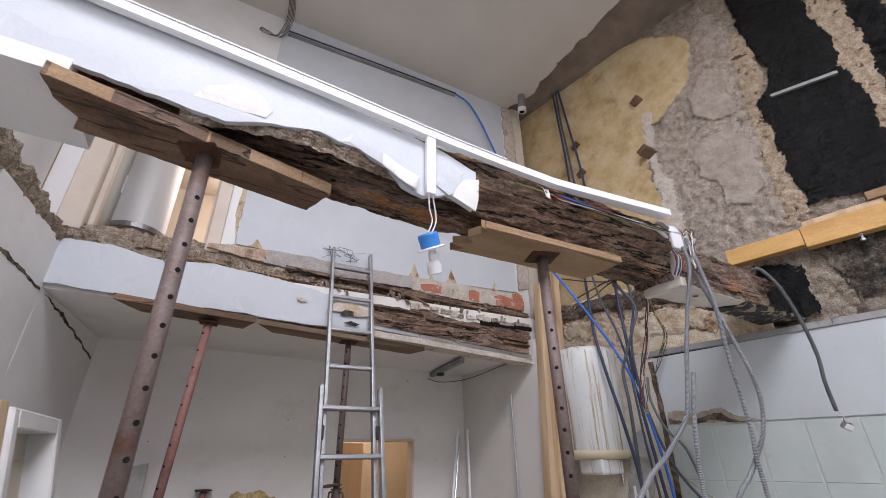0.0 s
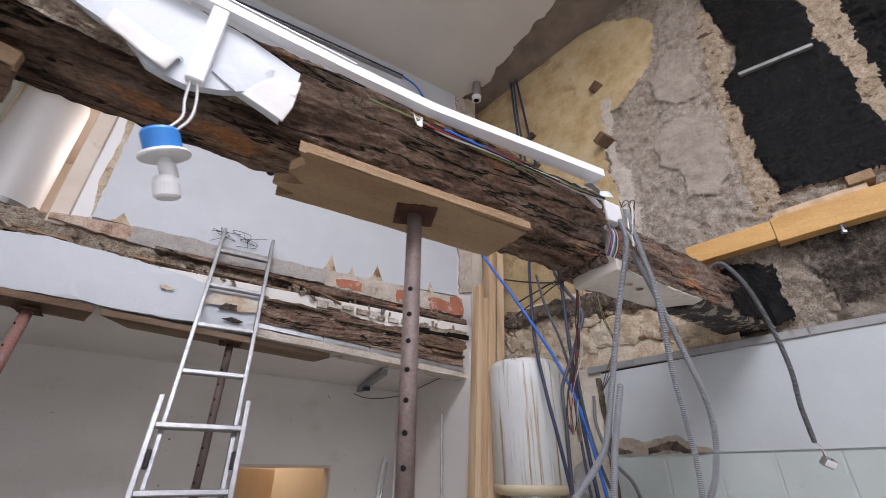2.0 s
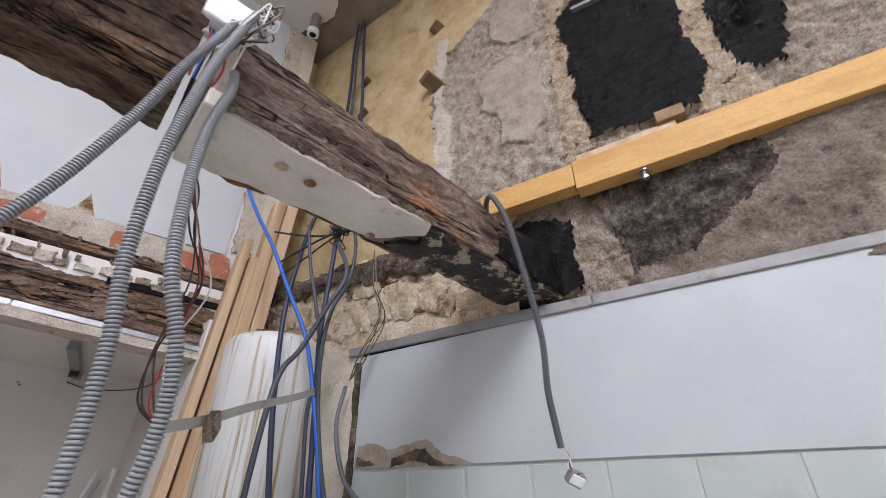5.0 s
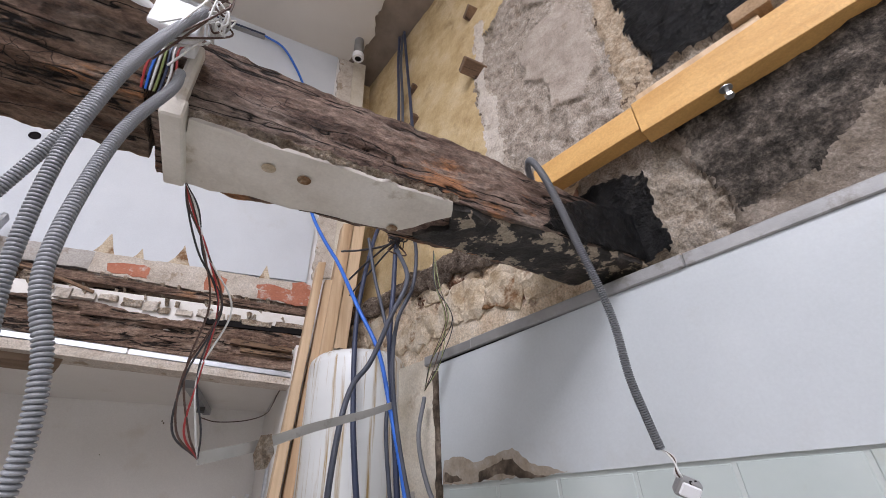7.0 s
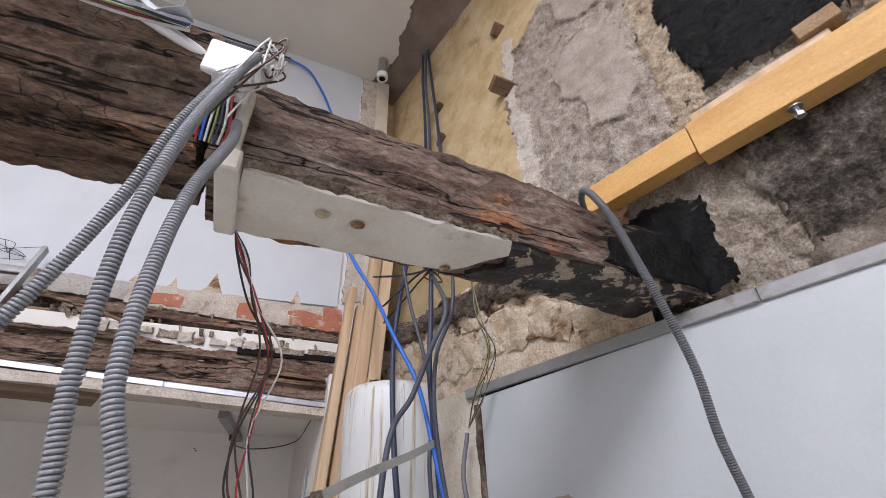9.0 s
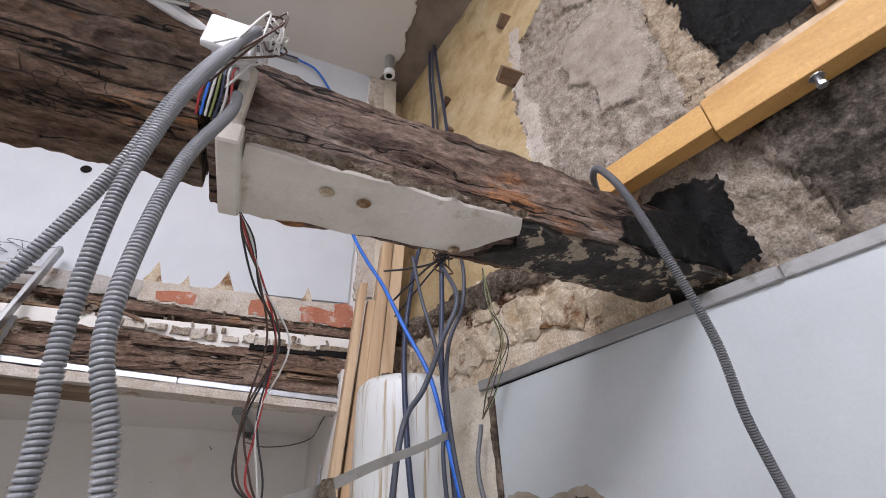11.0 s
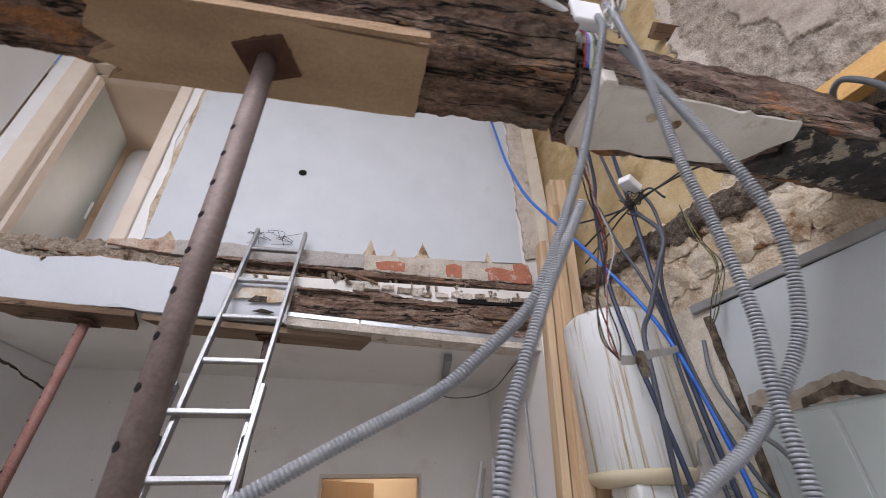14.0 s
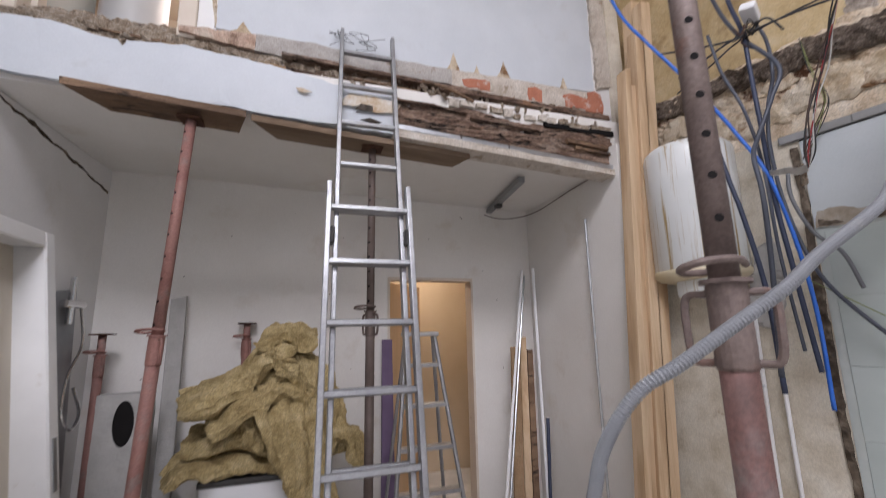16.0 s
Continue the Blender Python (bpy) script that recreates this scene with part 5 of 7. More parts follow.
# ---- cladding of the long beam ----
clad = thing("beam_cladding", "white plaster cladding torn off along its lower edge", "cladding", base=(0, 1.14, 2.75))
bm = bmesh.new()
patch(bm, [(-1.3, 2.79), (-0.62, 2.80), (-0.25, 2.765), (-0.10, 2.75), (0.02, 2.79), (0.16, 2.815), (0.30, 2.79), (0.40, 2.755), (0.46, 2.69), (0.54, 2.675), (0.64, 2.715), (0.735, 2.672), (0.765, 2.85), (0.6, 2.905), (0.0, 2.985), (-1.3, 3.09)],
      facing(1.148), 0.014, relief=0.004, relief_scale=5, grid=0.08, amp=0.008, seed=1.2)
part("plaster_face", bm, "lintel_paint", clad)
bm = bmesh.new()
hexa(bm, [(-1.3, 1.13, 2.77), (-0.47, 1.13, 2.745), (-0.47, 1.45, 2.735), (-1.3, 1.45, 2.76), (-1.3, 1.13, 2.83), (-0.47, 1.13, 2.80), (-0.47, 1.45, 2.80), (-1.3, 1.45, 2.83)])
part("soffit", bm, "white_wall", clad, "pale plaster soffit")


def peel(name, base, tips, out, mat):
    """A curled flap of wallpaper that stands off the wall."""
    bm = bmesh.new()
    a, b = Vector(base[0]), Vector(base[1])
    c, d = Vector(tips[0]), Vector(tips[1])
    n = 8
    rows = []
    for i in range(n + 1):
        s = i / n
        off = Vector((0, -out * math.sin(s * 1.9), 0.01 * math.sin(s * 5)))
        rows.append([bm.verts.new(a.lerp(c, s).lerp(b.lerp(d, s), k / 6) + off * (0.5 + 0.5 * math.sin(k * 1.1 + 1)) + Vector((0, 0, wobble(s, k, 2, 0.006, 1.3)))) for k in range(7)])
    for p, q in zip(rows, rows[1:]):
        for k in range(6):
            bm.faces.new((p[k], p[k + 1], q[k + 1], q[k]))
    ob = part(name, bm, mat, clad, smooth=True)
    sm = ob.modifiers.new("thickness", "SOLIDIFY")
    sm.thickness = 0.0015
    return ob


bm = bmesh.new()
patch(bm, [(-0.20, 2.80), (-0.17, 2.855), (-0.10, 2.895), (-0.03, 2.885), (0.015, 2.835), (0.0, 2.80)], facing(1.133), 0.002, relief=0.002, grid=0.05, amp=0.004, seed=1.8)
part("bare_patch", bm, "paper", clad, "greyish patch where the top paper is torn away")
peel("torn_flap", ((0.38, 1.128, 2.80), (0.52, 1.128, 2.74)), ((0.37, 1.125, 2.75), (0.50, 1.125, 2.685)), 0.016, "paper")
for outline, y, m in (([(0.575, 2.74), (0.635, 2.705), (0.69, 2.745), (0.70, 2.82), (0.63, 2.875), (0.60, 2.80)], 1.131, "lintel_paint"),
                      ([(0.65, 2.705), (0.745, 2.662), (0.757, 2.72), (0.768, 2.81), (0.70, 2.79), (0.67, 2.75)], 1.127, "paper")):
    bm = bmesh.new()
    patch(bm, outline, lambda u, v, w, y=y: Vector((u, y - w - 0.05 * max(0.0, 2.74 - v), v)), 0.002, relief=0.004, relief_scale=9, grid=0.02, amp=0.005, seed=y)
    part("torn_sheet", bm, m, clad)
peel("torn_flap", ((1.08, 1.13, 2.875), (1.12, 1.13, 2.873)), ((1.09, 1.12, 2.835), (1.11, 1.12, 2.825)), 0.012, "paper")
peel("torn_flap", ((1.80, 1.12, 2.88), (1.90, 1.12, 2.875)), ((1.80, 1.09, 2.84), (1.88, 1.09, 2.825)), 0.03, "lintel_paint")
bm = bmesh.new()
relief_sheet(bm, -0.22, 0.75, 0.0, 1.0, lambda u, v, w: Vector((u, 1.150 - w, 2.70 + 0.09 * v + 0.06 * math.exp(-((u - 0.1) / 0.3) ** 2))), 0.012,
             lambda u, v: 0.004 + 0.014 * noise.fractal(Vector((u, v * 0.1, 3)) * 26, 0.8, 2.1, 4) - 0.02 * abs(v - 0.5))
part("crumbling_mortar", bm, "torn_plaster", clad, "grey mortar crumbs along the torn edge")

# white cable trunking along the top of the beam
trunk = thing("cable_trunking", "white plastic cable trunking along the beam top", "trunking", base=(0.5, 1.12, 2.95))


def trunk_z(x):
    return 2.936 + 0.052 * max(0.0, 0.55 - x) ** 0.9 * 1.6 - (0.035 * (x - 0.55) / 0.6 if 0.55 < x < 1.15 else 0.0) - (0.035 if x >= 1.15 else 0.0) + (0.035 * (x - 1.15) / 0.8 if x > 1.15 else 0.0)


bm = bmesh.new()
xs = [-1.3 + 3.17 * k / 26 for k in range(27)]
for a, b in zip(xs, xs[1:]):
    za, zb = trunk_z(a), trunk_z(b)
    oa, ob_ = (0.03 * max(0, a - 0.9), 0.03 * max(0, b - 0.9))
    hexa(bm, [(a, 1.10 - oa, za - 0.016), (b, 1.10 - ob_, zb - 0.016), (b, 1.126, zb - 0.016), (a, 1.126, za - 0.016),
              (a, 1.10 - oa, za + 0.016), (b, 1.10 - ob_, zb + 0.016), (b, 1.126, zb + 0.016), (a, 1.126, za + 0.016)])
bmesh.ops.remove_doubles(bm, verts=bm.verts[:], dist=0.0005)
part("channel", bm, "bright_trunking", trunk)
bm = bmesh.new()
box(bm, 0.537, 0.573, 1.103, 1.126, 2.675, trunk_z(0.55) + 0.004)
bevelled(bm, 0.003, 1)
part("drop_channel", bm, "bright_trunking", trunk)
lid = bmesh.new()
za, zb = trunk_z(-1.3) + 0.018, trunk_z(0.9) + 0.018
for a, b in zip(xs[:19], xs[1:19]):
    hexa(lid, [(a, 1.096, trunk_z(a) + 0.0165), (b, 1.096, trunk_z(b) + 0.0165), (b, 1.130, trunk_z(b) + 0.0165), (a, 1.130, trunk_z(a) + 0.0165),
               (a, 1.096, trunk_z(a) + 0.021), (b, 1.096, trunk_z(b) + 0.021), (b, 1.130, trunk_z(b) + 0.021), (a, 1.130, trunk_z(a) + 0.021)])
bmesh.ops.remove_doubles(lid, verts=lid.verts[:], dist=0.0005)
part("lid", lid, "white_plastic", trunk)
loom = thing("wire_loom", "coloured wires hanging out of the opened trunking", "wires", base=(1.5, 1.12, 2.87))
for k, m in enumerate(("black_cable", "red_wire", "white_wire", "blue_cable", "green_wire", "black_cable", "white_wire", "navy_cable")):
    r2 = random.Random(40 + k)
    pts = [(0.95 + 0.1 * k % 0.4, 1.128, 2.858)]
    for x in (1.2, 1.4, 1.6, 1.78, 1.90):
        pts.append((x, 1.122 + r2.uniform(-0.010, 0.010), 2.856 - 0.010 * math.sin((x - 0.9) * 3) + r2.uniform(-0.008, 0.006)))
    part("wire", sweep(bmesh.new(), smooth_line(pts, 5), 0.0032, 6), m, loom)
jb = thing("junction_box", "white plastic junction box on the end of the beam", "junction box", base=(1.975, 1.12, 2.79))
bm = bmesh.new()
box(bm, 1.935, 2.015, 1.145, 1.205, 2.785, 2.868)
bevelled(bm, 0.010, 3)
part("body", bm, "white_plastic", jb, smooth=False)
bm = bmesh.new()
box(bm, 1.931, 2.019, 1.135, 1.150, 2.781, 2.872)
bevelled(bm, 0.007, 3)
part("lid", bm, "white_plastic", jb)
bm = bmesh.new()
rod(bm, (1.82, 1.13, 2.862), (1.935, 1.165, 2.842), 0.012, 12)
part("cable_gland", bm, "bright_trunking", jb)
for k in range(3):
    bm = bmesh.new()
    rod(bm, (1.953 + 0.022 * k, 1.175, 2.768), (1.953 + 0.022 * k, 1.175, 2.786), 0.008, 10)
    part("knockout", bm, "white_plastic", jb)
jw = thing("bare_wires", "bunch of thin bare wires spilling from the junction box", "wires", base=(2.03, 1.12, 2.86))
for k in range(9):
    r2 = random.Random(70 + k)
    pts = [(2.02, 1.13, 2.86)] + [(2.035 + r2.uniform(-0.01, 0.035), 1.13 + r2.uniform(-0.04, 0.04), 2.85 + r2.uniform(-0.06, 0.05)) for _ in range(4)] + [(1.99 + r2.uniform(-0.02, 0.03), 1.09, 2.70 + r2.uniform(-0.08, 0.03))]
    part("wire", sweep(bmesh.new(), smooth_line(pts, 6), 0.0022, 5), ("white_wire", "white_wire", "brown_wire")[k % 3], jw)
for k, m in enumerate(("red_wire", "blue_cable", "white_wire", "green_wire", "navy_cable", "white_wire", "red_wire")):
    part("wire", sweep(bmesh.new(), smooth_line([(1.955 + 0.007 * k, 1.17, 2.785), (1.960 + 0.006 * k, 1.155, 2.74), (1.955 + 0.008 * k, 1.17, 2.69), (1.955 + 0.007 * k, 1.19, 2.655)], 5), 0.0023, 6), m, jw)

# end of the long beam: raw plaster and the short white duct under the joint
bm = bmesh.new()
box(bm, 1.995, 2.035, 1.185, 1.41, 2.605, 2.655)
bevelled(bm, 0.004, 1)
duct = thing("plastic_duct", "short white plastic duct under the beam joint", "duct", base=(1.99, 1.34, 2.6))
part("channel", bm, "plasterboard", duct)
bm = bmesh.new()
box(bm, 2.0, 2.024, 1.20, 1.235, 2.65, 2.84)
bevelled(bm, 0.006, 1)
part("upright", bm, "plasterboard", duct)
board = thing("plasterboard_strip", "off-white plasterboard strip under the short beam", "board", base=(2.35, 1.35, 2.62))
bm = bmesh.new()
patch(bm, [(2.04, 1.212), (2.3, 1.23), (2.5, 1.235), (2.645, 1.24), (2.67, 1.30), (2.60, 1.38), (2.565, 1.425), (2.3, 1.425), (2.02, 1.428)], lambda u, v, w: Vector((u, v, 2.638 - w)), 0.006,
      relief=0.003, relief_scale=16, grid=0.03, amp=0.012, seed=4.1)
part("sheet", bm, "plasterboard", board)
bm = bmesh.new()
relief_sheet(bm, 2.04, 2.655, 0.0, 1.0, lambda u, v, w: Vector((u, 1.209 + 0.046 * (u - 2.04) - 0.006 - w, 2.628 + 0.022 * v + 0.012 * noise.noise(Vector((u * 14, v, 2))))), 0.008,
             lambda u, v: 0.003 + 0.012 * noise.fractal(Vector((u, v * 0.05, 9)) * 40, 0.8, 2.1, 4))
part("torn_edge", bm, "torn_plaster", board, "crumbling torn edge of the board")
for x, y in ((2.20, 1.29), (2.28, 1.30), (2.54, 1.405)):
    bm = bmesh.new()
    lathe(bm, [(0.016, 2.6265), (0.014, 2.6252), (0.008, 2.6252), (0.004, 2.628)], 14, (x, y))
    part("fixing_dimple", bm, "cream_plaster", board)
bm = bmesh.new()
patch(bm, [(2.66, 1.27), (2.9, 1.275), (3.2, 1.285), (3.45, 1.29), (3.45, 1.52), (3.0, 1.48), (2.62, 1.44), (2.70, 1.36)], lambda u, v, w: Vector((u, v, 2.662 - w)), 0.022, relief=0.008, relief_scale=14, grid=0.03, amp=0.015, seed=6.3)
tar = thing("tar_coat", "flaking black tar coat on the end of the short beam", "coating", base=(3.0, 1.4, 2.65))
part("underside", bm, "tar_flaked", tar)
bm = bmesh.new()
patch(bm, [(2.98, 2.66), (3.46, 2.67), (3.46, 2.85), (3.25, 2.84), (3.12, 2.80), (3.03, 2.76)], lambda u, v, w: Vector((u, 1.225 + 0.08 * (u - 1.97) / 1.58 - w + 0.004, v)), 0.02, relief=0.008, relief_scale=14, grid=0.03, amp=0.015, seed=6.6)
part("front", bm, "bitumen", tar)

# ---- yellow timber on the masonry wall ----
def wall_bar(u0, u1, z0, z1, w0, w1, tilt=0.0):
    bm = bmesh.new()
    t = tilt * (u0 - u1)
    hexa(bm, [right_lower(u0, z0, w0), right_lower(u1, z0 + t, w0), right_lower(u1, z0 + t, w1), right_lower(u0, z0, w1),
              right_lower(u0, z1, w0), right_lower(u1, z1 + t, w0), right_lower(u1, z1 + t, w1), right_lower(u0, z1, w1)])
    return bevelled(bm, 0.004, 2)


tim = thing("timber", "long yellow sawn timber fixed along the old wall", "timber", base=right_lower(0.0, 3.06, 0.03))
part("bar", wall_bar(1.12, -2.8, 3.078, 3.226, -0.02, 0.062, 0.03), "yellow_timber", tim)
for u in (0.86, 0.1, -0.6):
    bm = bmesh.new()
    c = right_lower(u, 3.032 + 0.03 * (1.12 - u), 0.04)
    rod(bm, c, c + Vector((0, 0, 0.05)), 0.007, 8)
    rod(bm, c + Vector((0, 0, -0.002)), c + Vector((0, 0, 0.010)), 0.014, 6)
    rod(bm, c + Vector((0, 0, 0.034)), c + Vector((0, 0, 0.0365)), 0.020, 14)
    part("bolt", bm, "galvanised", tim, "steel bolt with nut and washer")
tim2 = thing("timber", "short end of a second yellow timber behind the first", "timber", base=right_lower(1.3, 3.12, 0.03))
part("bar", wall_bar(1.56, 1.123, 3.088, 3.205, -0.02, 0.058, 0.03), "yellow_timber", tim2)
tim3 = thing("wood_slat", "thin wooden slat with a small block on the timber", "slat", base=right_lower(0.9, 3.25, 0.0))
part("slat", wall_bar(1.10, 0.70, 3.231, 3.266, -0.03, 0.046, 0.03), "pine_post", tim3)
part("block", wall_bar(0.765, 0.66, 3.279, 3.335, -0.03, 0.066, 0.03), "plank_edge", tim3)
for u, v, l in ((1.92, 5.07, 0.05), (1.93, 4.42, 0.12), (2.66, 4.98, 0.03), (2.65, 4.60, 0.03)):
    peg = thing("wooden_peg", "sawn wooden peg stuck in the old wall", "peg", "pegs in the old wall", base=right_upper(u, v, 0))
    bm = bmesh.new()
    box(bm, -0.05, 0.05, -0.035, 0.035, -0.02, l + 0.02, Matrix.Translation(right_upper(u, v, 0)) @ wall_frame @ pose(0, 0, 0, -10, 12, -24))
    bevelled(bm, 0.004, 1)
    part("block", bm, "old_plank", peg)
bar = thing("metal_bar", "thin grey metal bar fixed across the bitumen", "metal bar", base=right_upper(0.78, 4.32, 0.03))
bm = bmesh.new()
hexa(bm, [right_upper(0.98, 4.36, 0.01), right_upper(0.60, 4.285, 0.01), right_upper(0.60, 4.285, 0.05), right_upper(0.98, 4.36, 0.05),
          right_upper(0.98, 4.385, 0.01), right_upper(0.60, 4.31, 0.01), right_upper(0.60, 4.31, 0.05), right_upper(0.98, 4.385, 0.05)])
part("angle", bm, "zinc_trim", bar)

# ---- head plates and steel props ----
plate1 = thing("head_plate", "worn brown board wedged under the beam on a prop", "board", "boards on the props", base=(-0.13, 1.24, 2.69))
bm = bmesh.new()
ring = [(-0.50, 1.10), (-0.30, 1.13), (0.0, 1.19), (0.238, 1.245), (0.19, 1.385), (-0.05, 1.355), (-0.28, 1.325), (-0.47, 1.295), (-0.445, 1.24), (-0.49, 1.18)]
patch(bm, ring, lambda u, v, w: Vector((u, v, 2.745 - 0.06 * (u + 0.5) - 0.004 - w)), 0.04, relief=0.002, grid=0.06, amp=0.005, step=0.02, seed=1.0)
patch(bm, ring, lambda u, v, w: Vector((u, v, 2.737 - 0.06 * (u + 0.5) + w)), 0.004, relief=0.0, grid=0.2, amp=0.005, step=0.02, seed=1.0)
part("panel", bm, "old_plank", plate1)
bm = bmesh.new()
for a, b in zip([-0.49 + 0.073 * k for k in range(10)], [-0.49 + 0.073 * k for k in range(1, 11)]):
    ya, yb = 1.094 + 0.196 * (a + 0.5), 1.094 + 0.196 * (b + 0.5)
    za, zb = 2.703 - 0.06 * (a + 0.5), 2.703 - 0.06 * (b + 0.5)
    hexa(bm, [(a, ya, za), (b, yb, zb), (b, yb + 0.02, zb), (a, ya + 0.02, za), (a, ya, za + 0.04), (b, yb, zb + 0.04), (b, yb + 0.02, zb + 0.04), (a, ya + 0.02, za + 0.04)])
bmesh.ops.remove_doubles(bm, verts=bm.verts[:], dist=0.0005)
part("split_edge", bm, "plank_edge", plate1, "pale split front edge")
plate2 = thing("head_plate", "splintered plywood board wedged under the beam on a prop", "board", "boards on the props", base=(1.2, 1.3, 2.64))
bm = bmesh.new()
ring = [(0.80, 1.175), (1.1, 1.18), (1.4, 1.19), (1.56, 1.195), (1.55, 1.405), (1.3, 1.405), (0.95, 1.40), (0.79, 1.40), (0.84, 1.37), (0.77, 1.345), (0.85, 1.31), (0.80, 1.27), (0.83, 1.22)]
patch(bm, ring, lambda u, v, w: Vector((u, v, 2.668 - w)), 0.03, relief=0.0015, grid=0.06, amp=0.004, step=0.02, seed=2.0)
part("panel", bm, "plate_ply", plate2)
bm = bmesh.new()
box(bm, 0.82, 1.558, 1.172, 1.186, 2.640, 2.669)
bmesh.ops.subdivide_edges(bm, edges=bm.edges[:], cuts=6, use_grid_fill=True)
for v in bm.verts:
    v.co.y += wobble(v.co.x, v.co.z, 3, 0.004, 14)
part("split_edge", bm, "plank_edge", plate2, "pale raw front edge")


def prop(x, y, top, lean, collar, mat, label, group, hole_gap=0.0735, handles=True, r=0.023, skip=0.08, base_z=0.0, face=(-0.62, -0.78), tube="prop_red"):
    """A telescopic steel prop: head plate, pierced inner tube, threaded collar with its handle, outer tube and base plate."""
    p = thing("steel_prop", label, "prop", group, base=(x + lean[0], y + lean[1], base_z))
    foot, head = Vector((x + lean[0], y + lean[1], base_z)), Vector((x, y, top))

    def at(z):
        return foot.lerp(head, (z - base_z) / (top - base_z))

    axis = (head - foot).normalized()
    turn = axis.to_track_quat("Z", "Y").to_matrix().to_4x4()
    bm = bmesh.new()
    box(bm, -0.062, 0.062, -0.055, 0.055, -0.008, 0.0, Matrix.Translation(head) @ turn)
    bevelled(bm, 0.003, 1)
    part("head_plate", bm, "rust", p, "rusty square head plate")
    bm = bmesh.new()
    patch(bm, [(-0.06, -0.045), (0.0, -0.055), (0.058, -0.045), (0.06, 0.025), (0.015, 0.055), (-0.052, 0.045)], lambda u, v, w: Vector((head.x + u, head.y + v, top - 0.001 - w)), 0.003, relief=0.001, grid=0.03, step=0.012, amp=0.02, seed=top)
    part("rust_crust", bm, "rust", p, "rusty crust round the head plate")
    tube_ob = part("inner_tube", sweep(bmesh.new(), [at(collar - 0.05), at(top - 0.008)], r, 24), mat, p, smooth=True)
    # pin holes are black plugs, their inner shade given as colour
    z, k = top - skip, 0
    while z > collar + 0.05:
        bm = bmesh.new()
        c = at(z)
        for sgn in (1, -1):
            d = Vector((face[0] * sgn, face[1] * sgn, 0)).normalized()
            rod(bm, c + d * (r - 0.012), c + d * (r + 0.0006), 0.0068, 12)
        part("pin_hole", bm, "black_hole", tube_ob)
        z -= hole_gap
        k += 1
    ro = r * 1.16
    part("outer_tube", sweep(bmesh.new(), [at(base_z + 0.008), at(collar - 0.10)], ro, 24), tube, p, smooth=True)
    bm = bmesh.new()
    sleeve = part("collar_sleeve", sweep(bm, [at(collar - 0.135), at(collar - 0.13), at(collar)], lambda i: ro * (1.04 if i == 0 else 1.12), 24), mat, p)
    part("collar_flange", sweep(bmesh.new(), [at(collar), at(collar + 0.007)], ro * 1.42, 28), mat, p)
    if handles:
        for sgn in (1, -1):
            c = at(collar)
            s = Vector((0.55 * sgn, -0.83 * sgn, 0)).normalized()
            pts = [c + s * ro * 1.1 + Vector((0, 0, -0.015)), c + s * (ro + 0.032) + Vector((0, 0, -0.02)), c + s * (ro + 0.036) + Vector((0, 0, -0.07)), c + s * (ro + 0.03) + Vector((0, 0, -0.12)), c + s * ro * 1.1 + Vector((0, 0, -0.125))]
            part("grip", sweep(bmesh.new(), smooth_line(pts, 5), 0.0065, 8), mat, sleeve)
        c = at(collar + 0.03)
        pts = [c + Vector((0.025, -0.02, 0)), c + Vector((-0.02, -0.042, 0.004)), c + Vector((-0.075, -0.034, 0.0)), c + Vector((-0.088, 0.0, -0.008)), c + Vector((-0.055, 0.02, -0.012)), c + Vector((0.025, 0.014, -0.006))]
        part("locking_pin", sweep(bmesh.new(), smooth_line(pts, 6), 0.0062, 8), mat, p, "bent steel locking pin")
    bm = bmesh.new()
    box(bm, -0.075, 0.075, -0.07, 0.07, 0.0, 0.008, Matrix.Translation(foot))
    part("base_plate", bm, mat, p)
    return p


prop(-0.14, 1.235, 2.684, (0.02, -0.01), 1.66, "prop_steel", "rusty grey brown steel prop under the beam", "steel props under the beam", skip=0.16, face=(0.45, -0.89), tube="prop_steel")
prop(1.185, 1.285, 2.637, (-0.01, -0.03), 1.61, "prop_steel", "pierced brown steel prop with a collar and pin", "steel props under the beam", skip=0.26, tube="prop_worn")
prop(-0.075, 3.145, 2.664, (-0.13, 0.0), 1.54, "prop_red", "faded red steel prop under the landing", "steel props under the landing", hole_gap=0.11, r=0.026)
prop(0.89, 3.20, 2.640, (0.0, 0.0), 1.65, "prop_dark", "dark brown steel prop under the landing", "steel props under the landing", hole_gap=0.085, r=0.022, tube="prop_dark")

# rough planks between the landing and its props
for name_label, x0, x1, y0, y1, z0, z1, mat in (("weathered brown plank wedged under the landing", -0.60, 0.20, 3.02, 3.26, 2.728, 2.672, "old_plank"),
                                                ("long grey brown plank wedged under the landing", 0.22, 1.50, 3.09, 3.30, 2.690, 2.612, "grey_plank")):
    pk = thing("plank", name_label, "plank", "planks under the landing", base=((x0 + x1) / 2, (y0 + y1) / 2, (z0 + z1) / 2))
    part("board", wood_bar([(x0, y0, z0 - 0.014), (x1, y0 + 0.03, z1), (x1 - 0.06, y1, z1), (x0 + 0.12, y1, z0 - 0.014), (x0, y0, z0 + 0.022), (x1, y0 + 0.03, z1 + 0.036), (x1 - 0.06, y1, z1 + 0.036), (x0 + 0.12, y1, z0 + 0.022)],
                           40, 10, 3, 0.004, x0), mat, pk)

# ---- extension ladder ----
lad = thing("extension_ladder", "aluminium extension ladder leaning on the landing edge", "ladder", base=(0.83, 2.16, 0.0))


def lad_y(z, front=0.0):
    return 2.165 + 0.296 * z - front


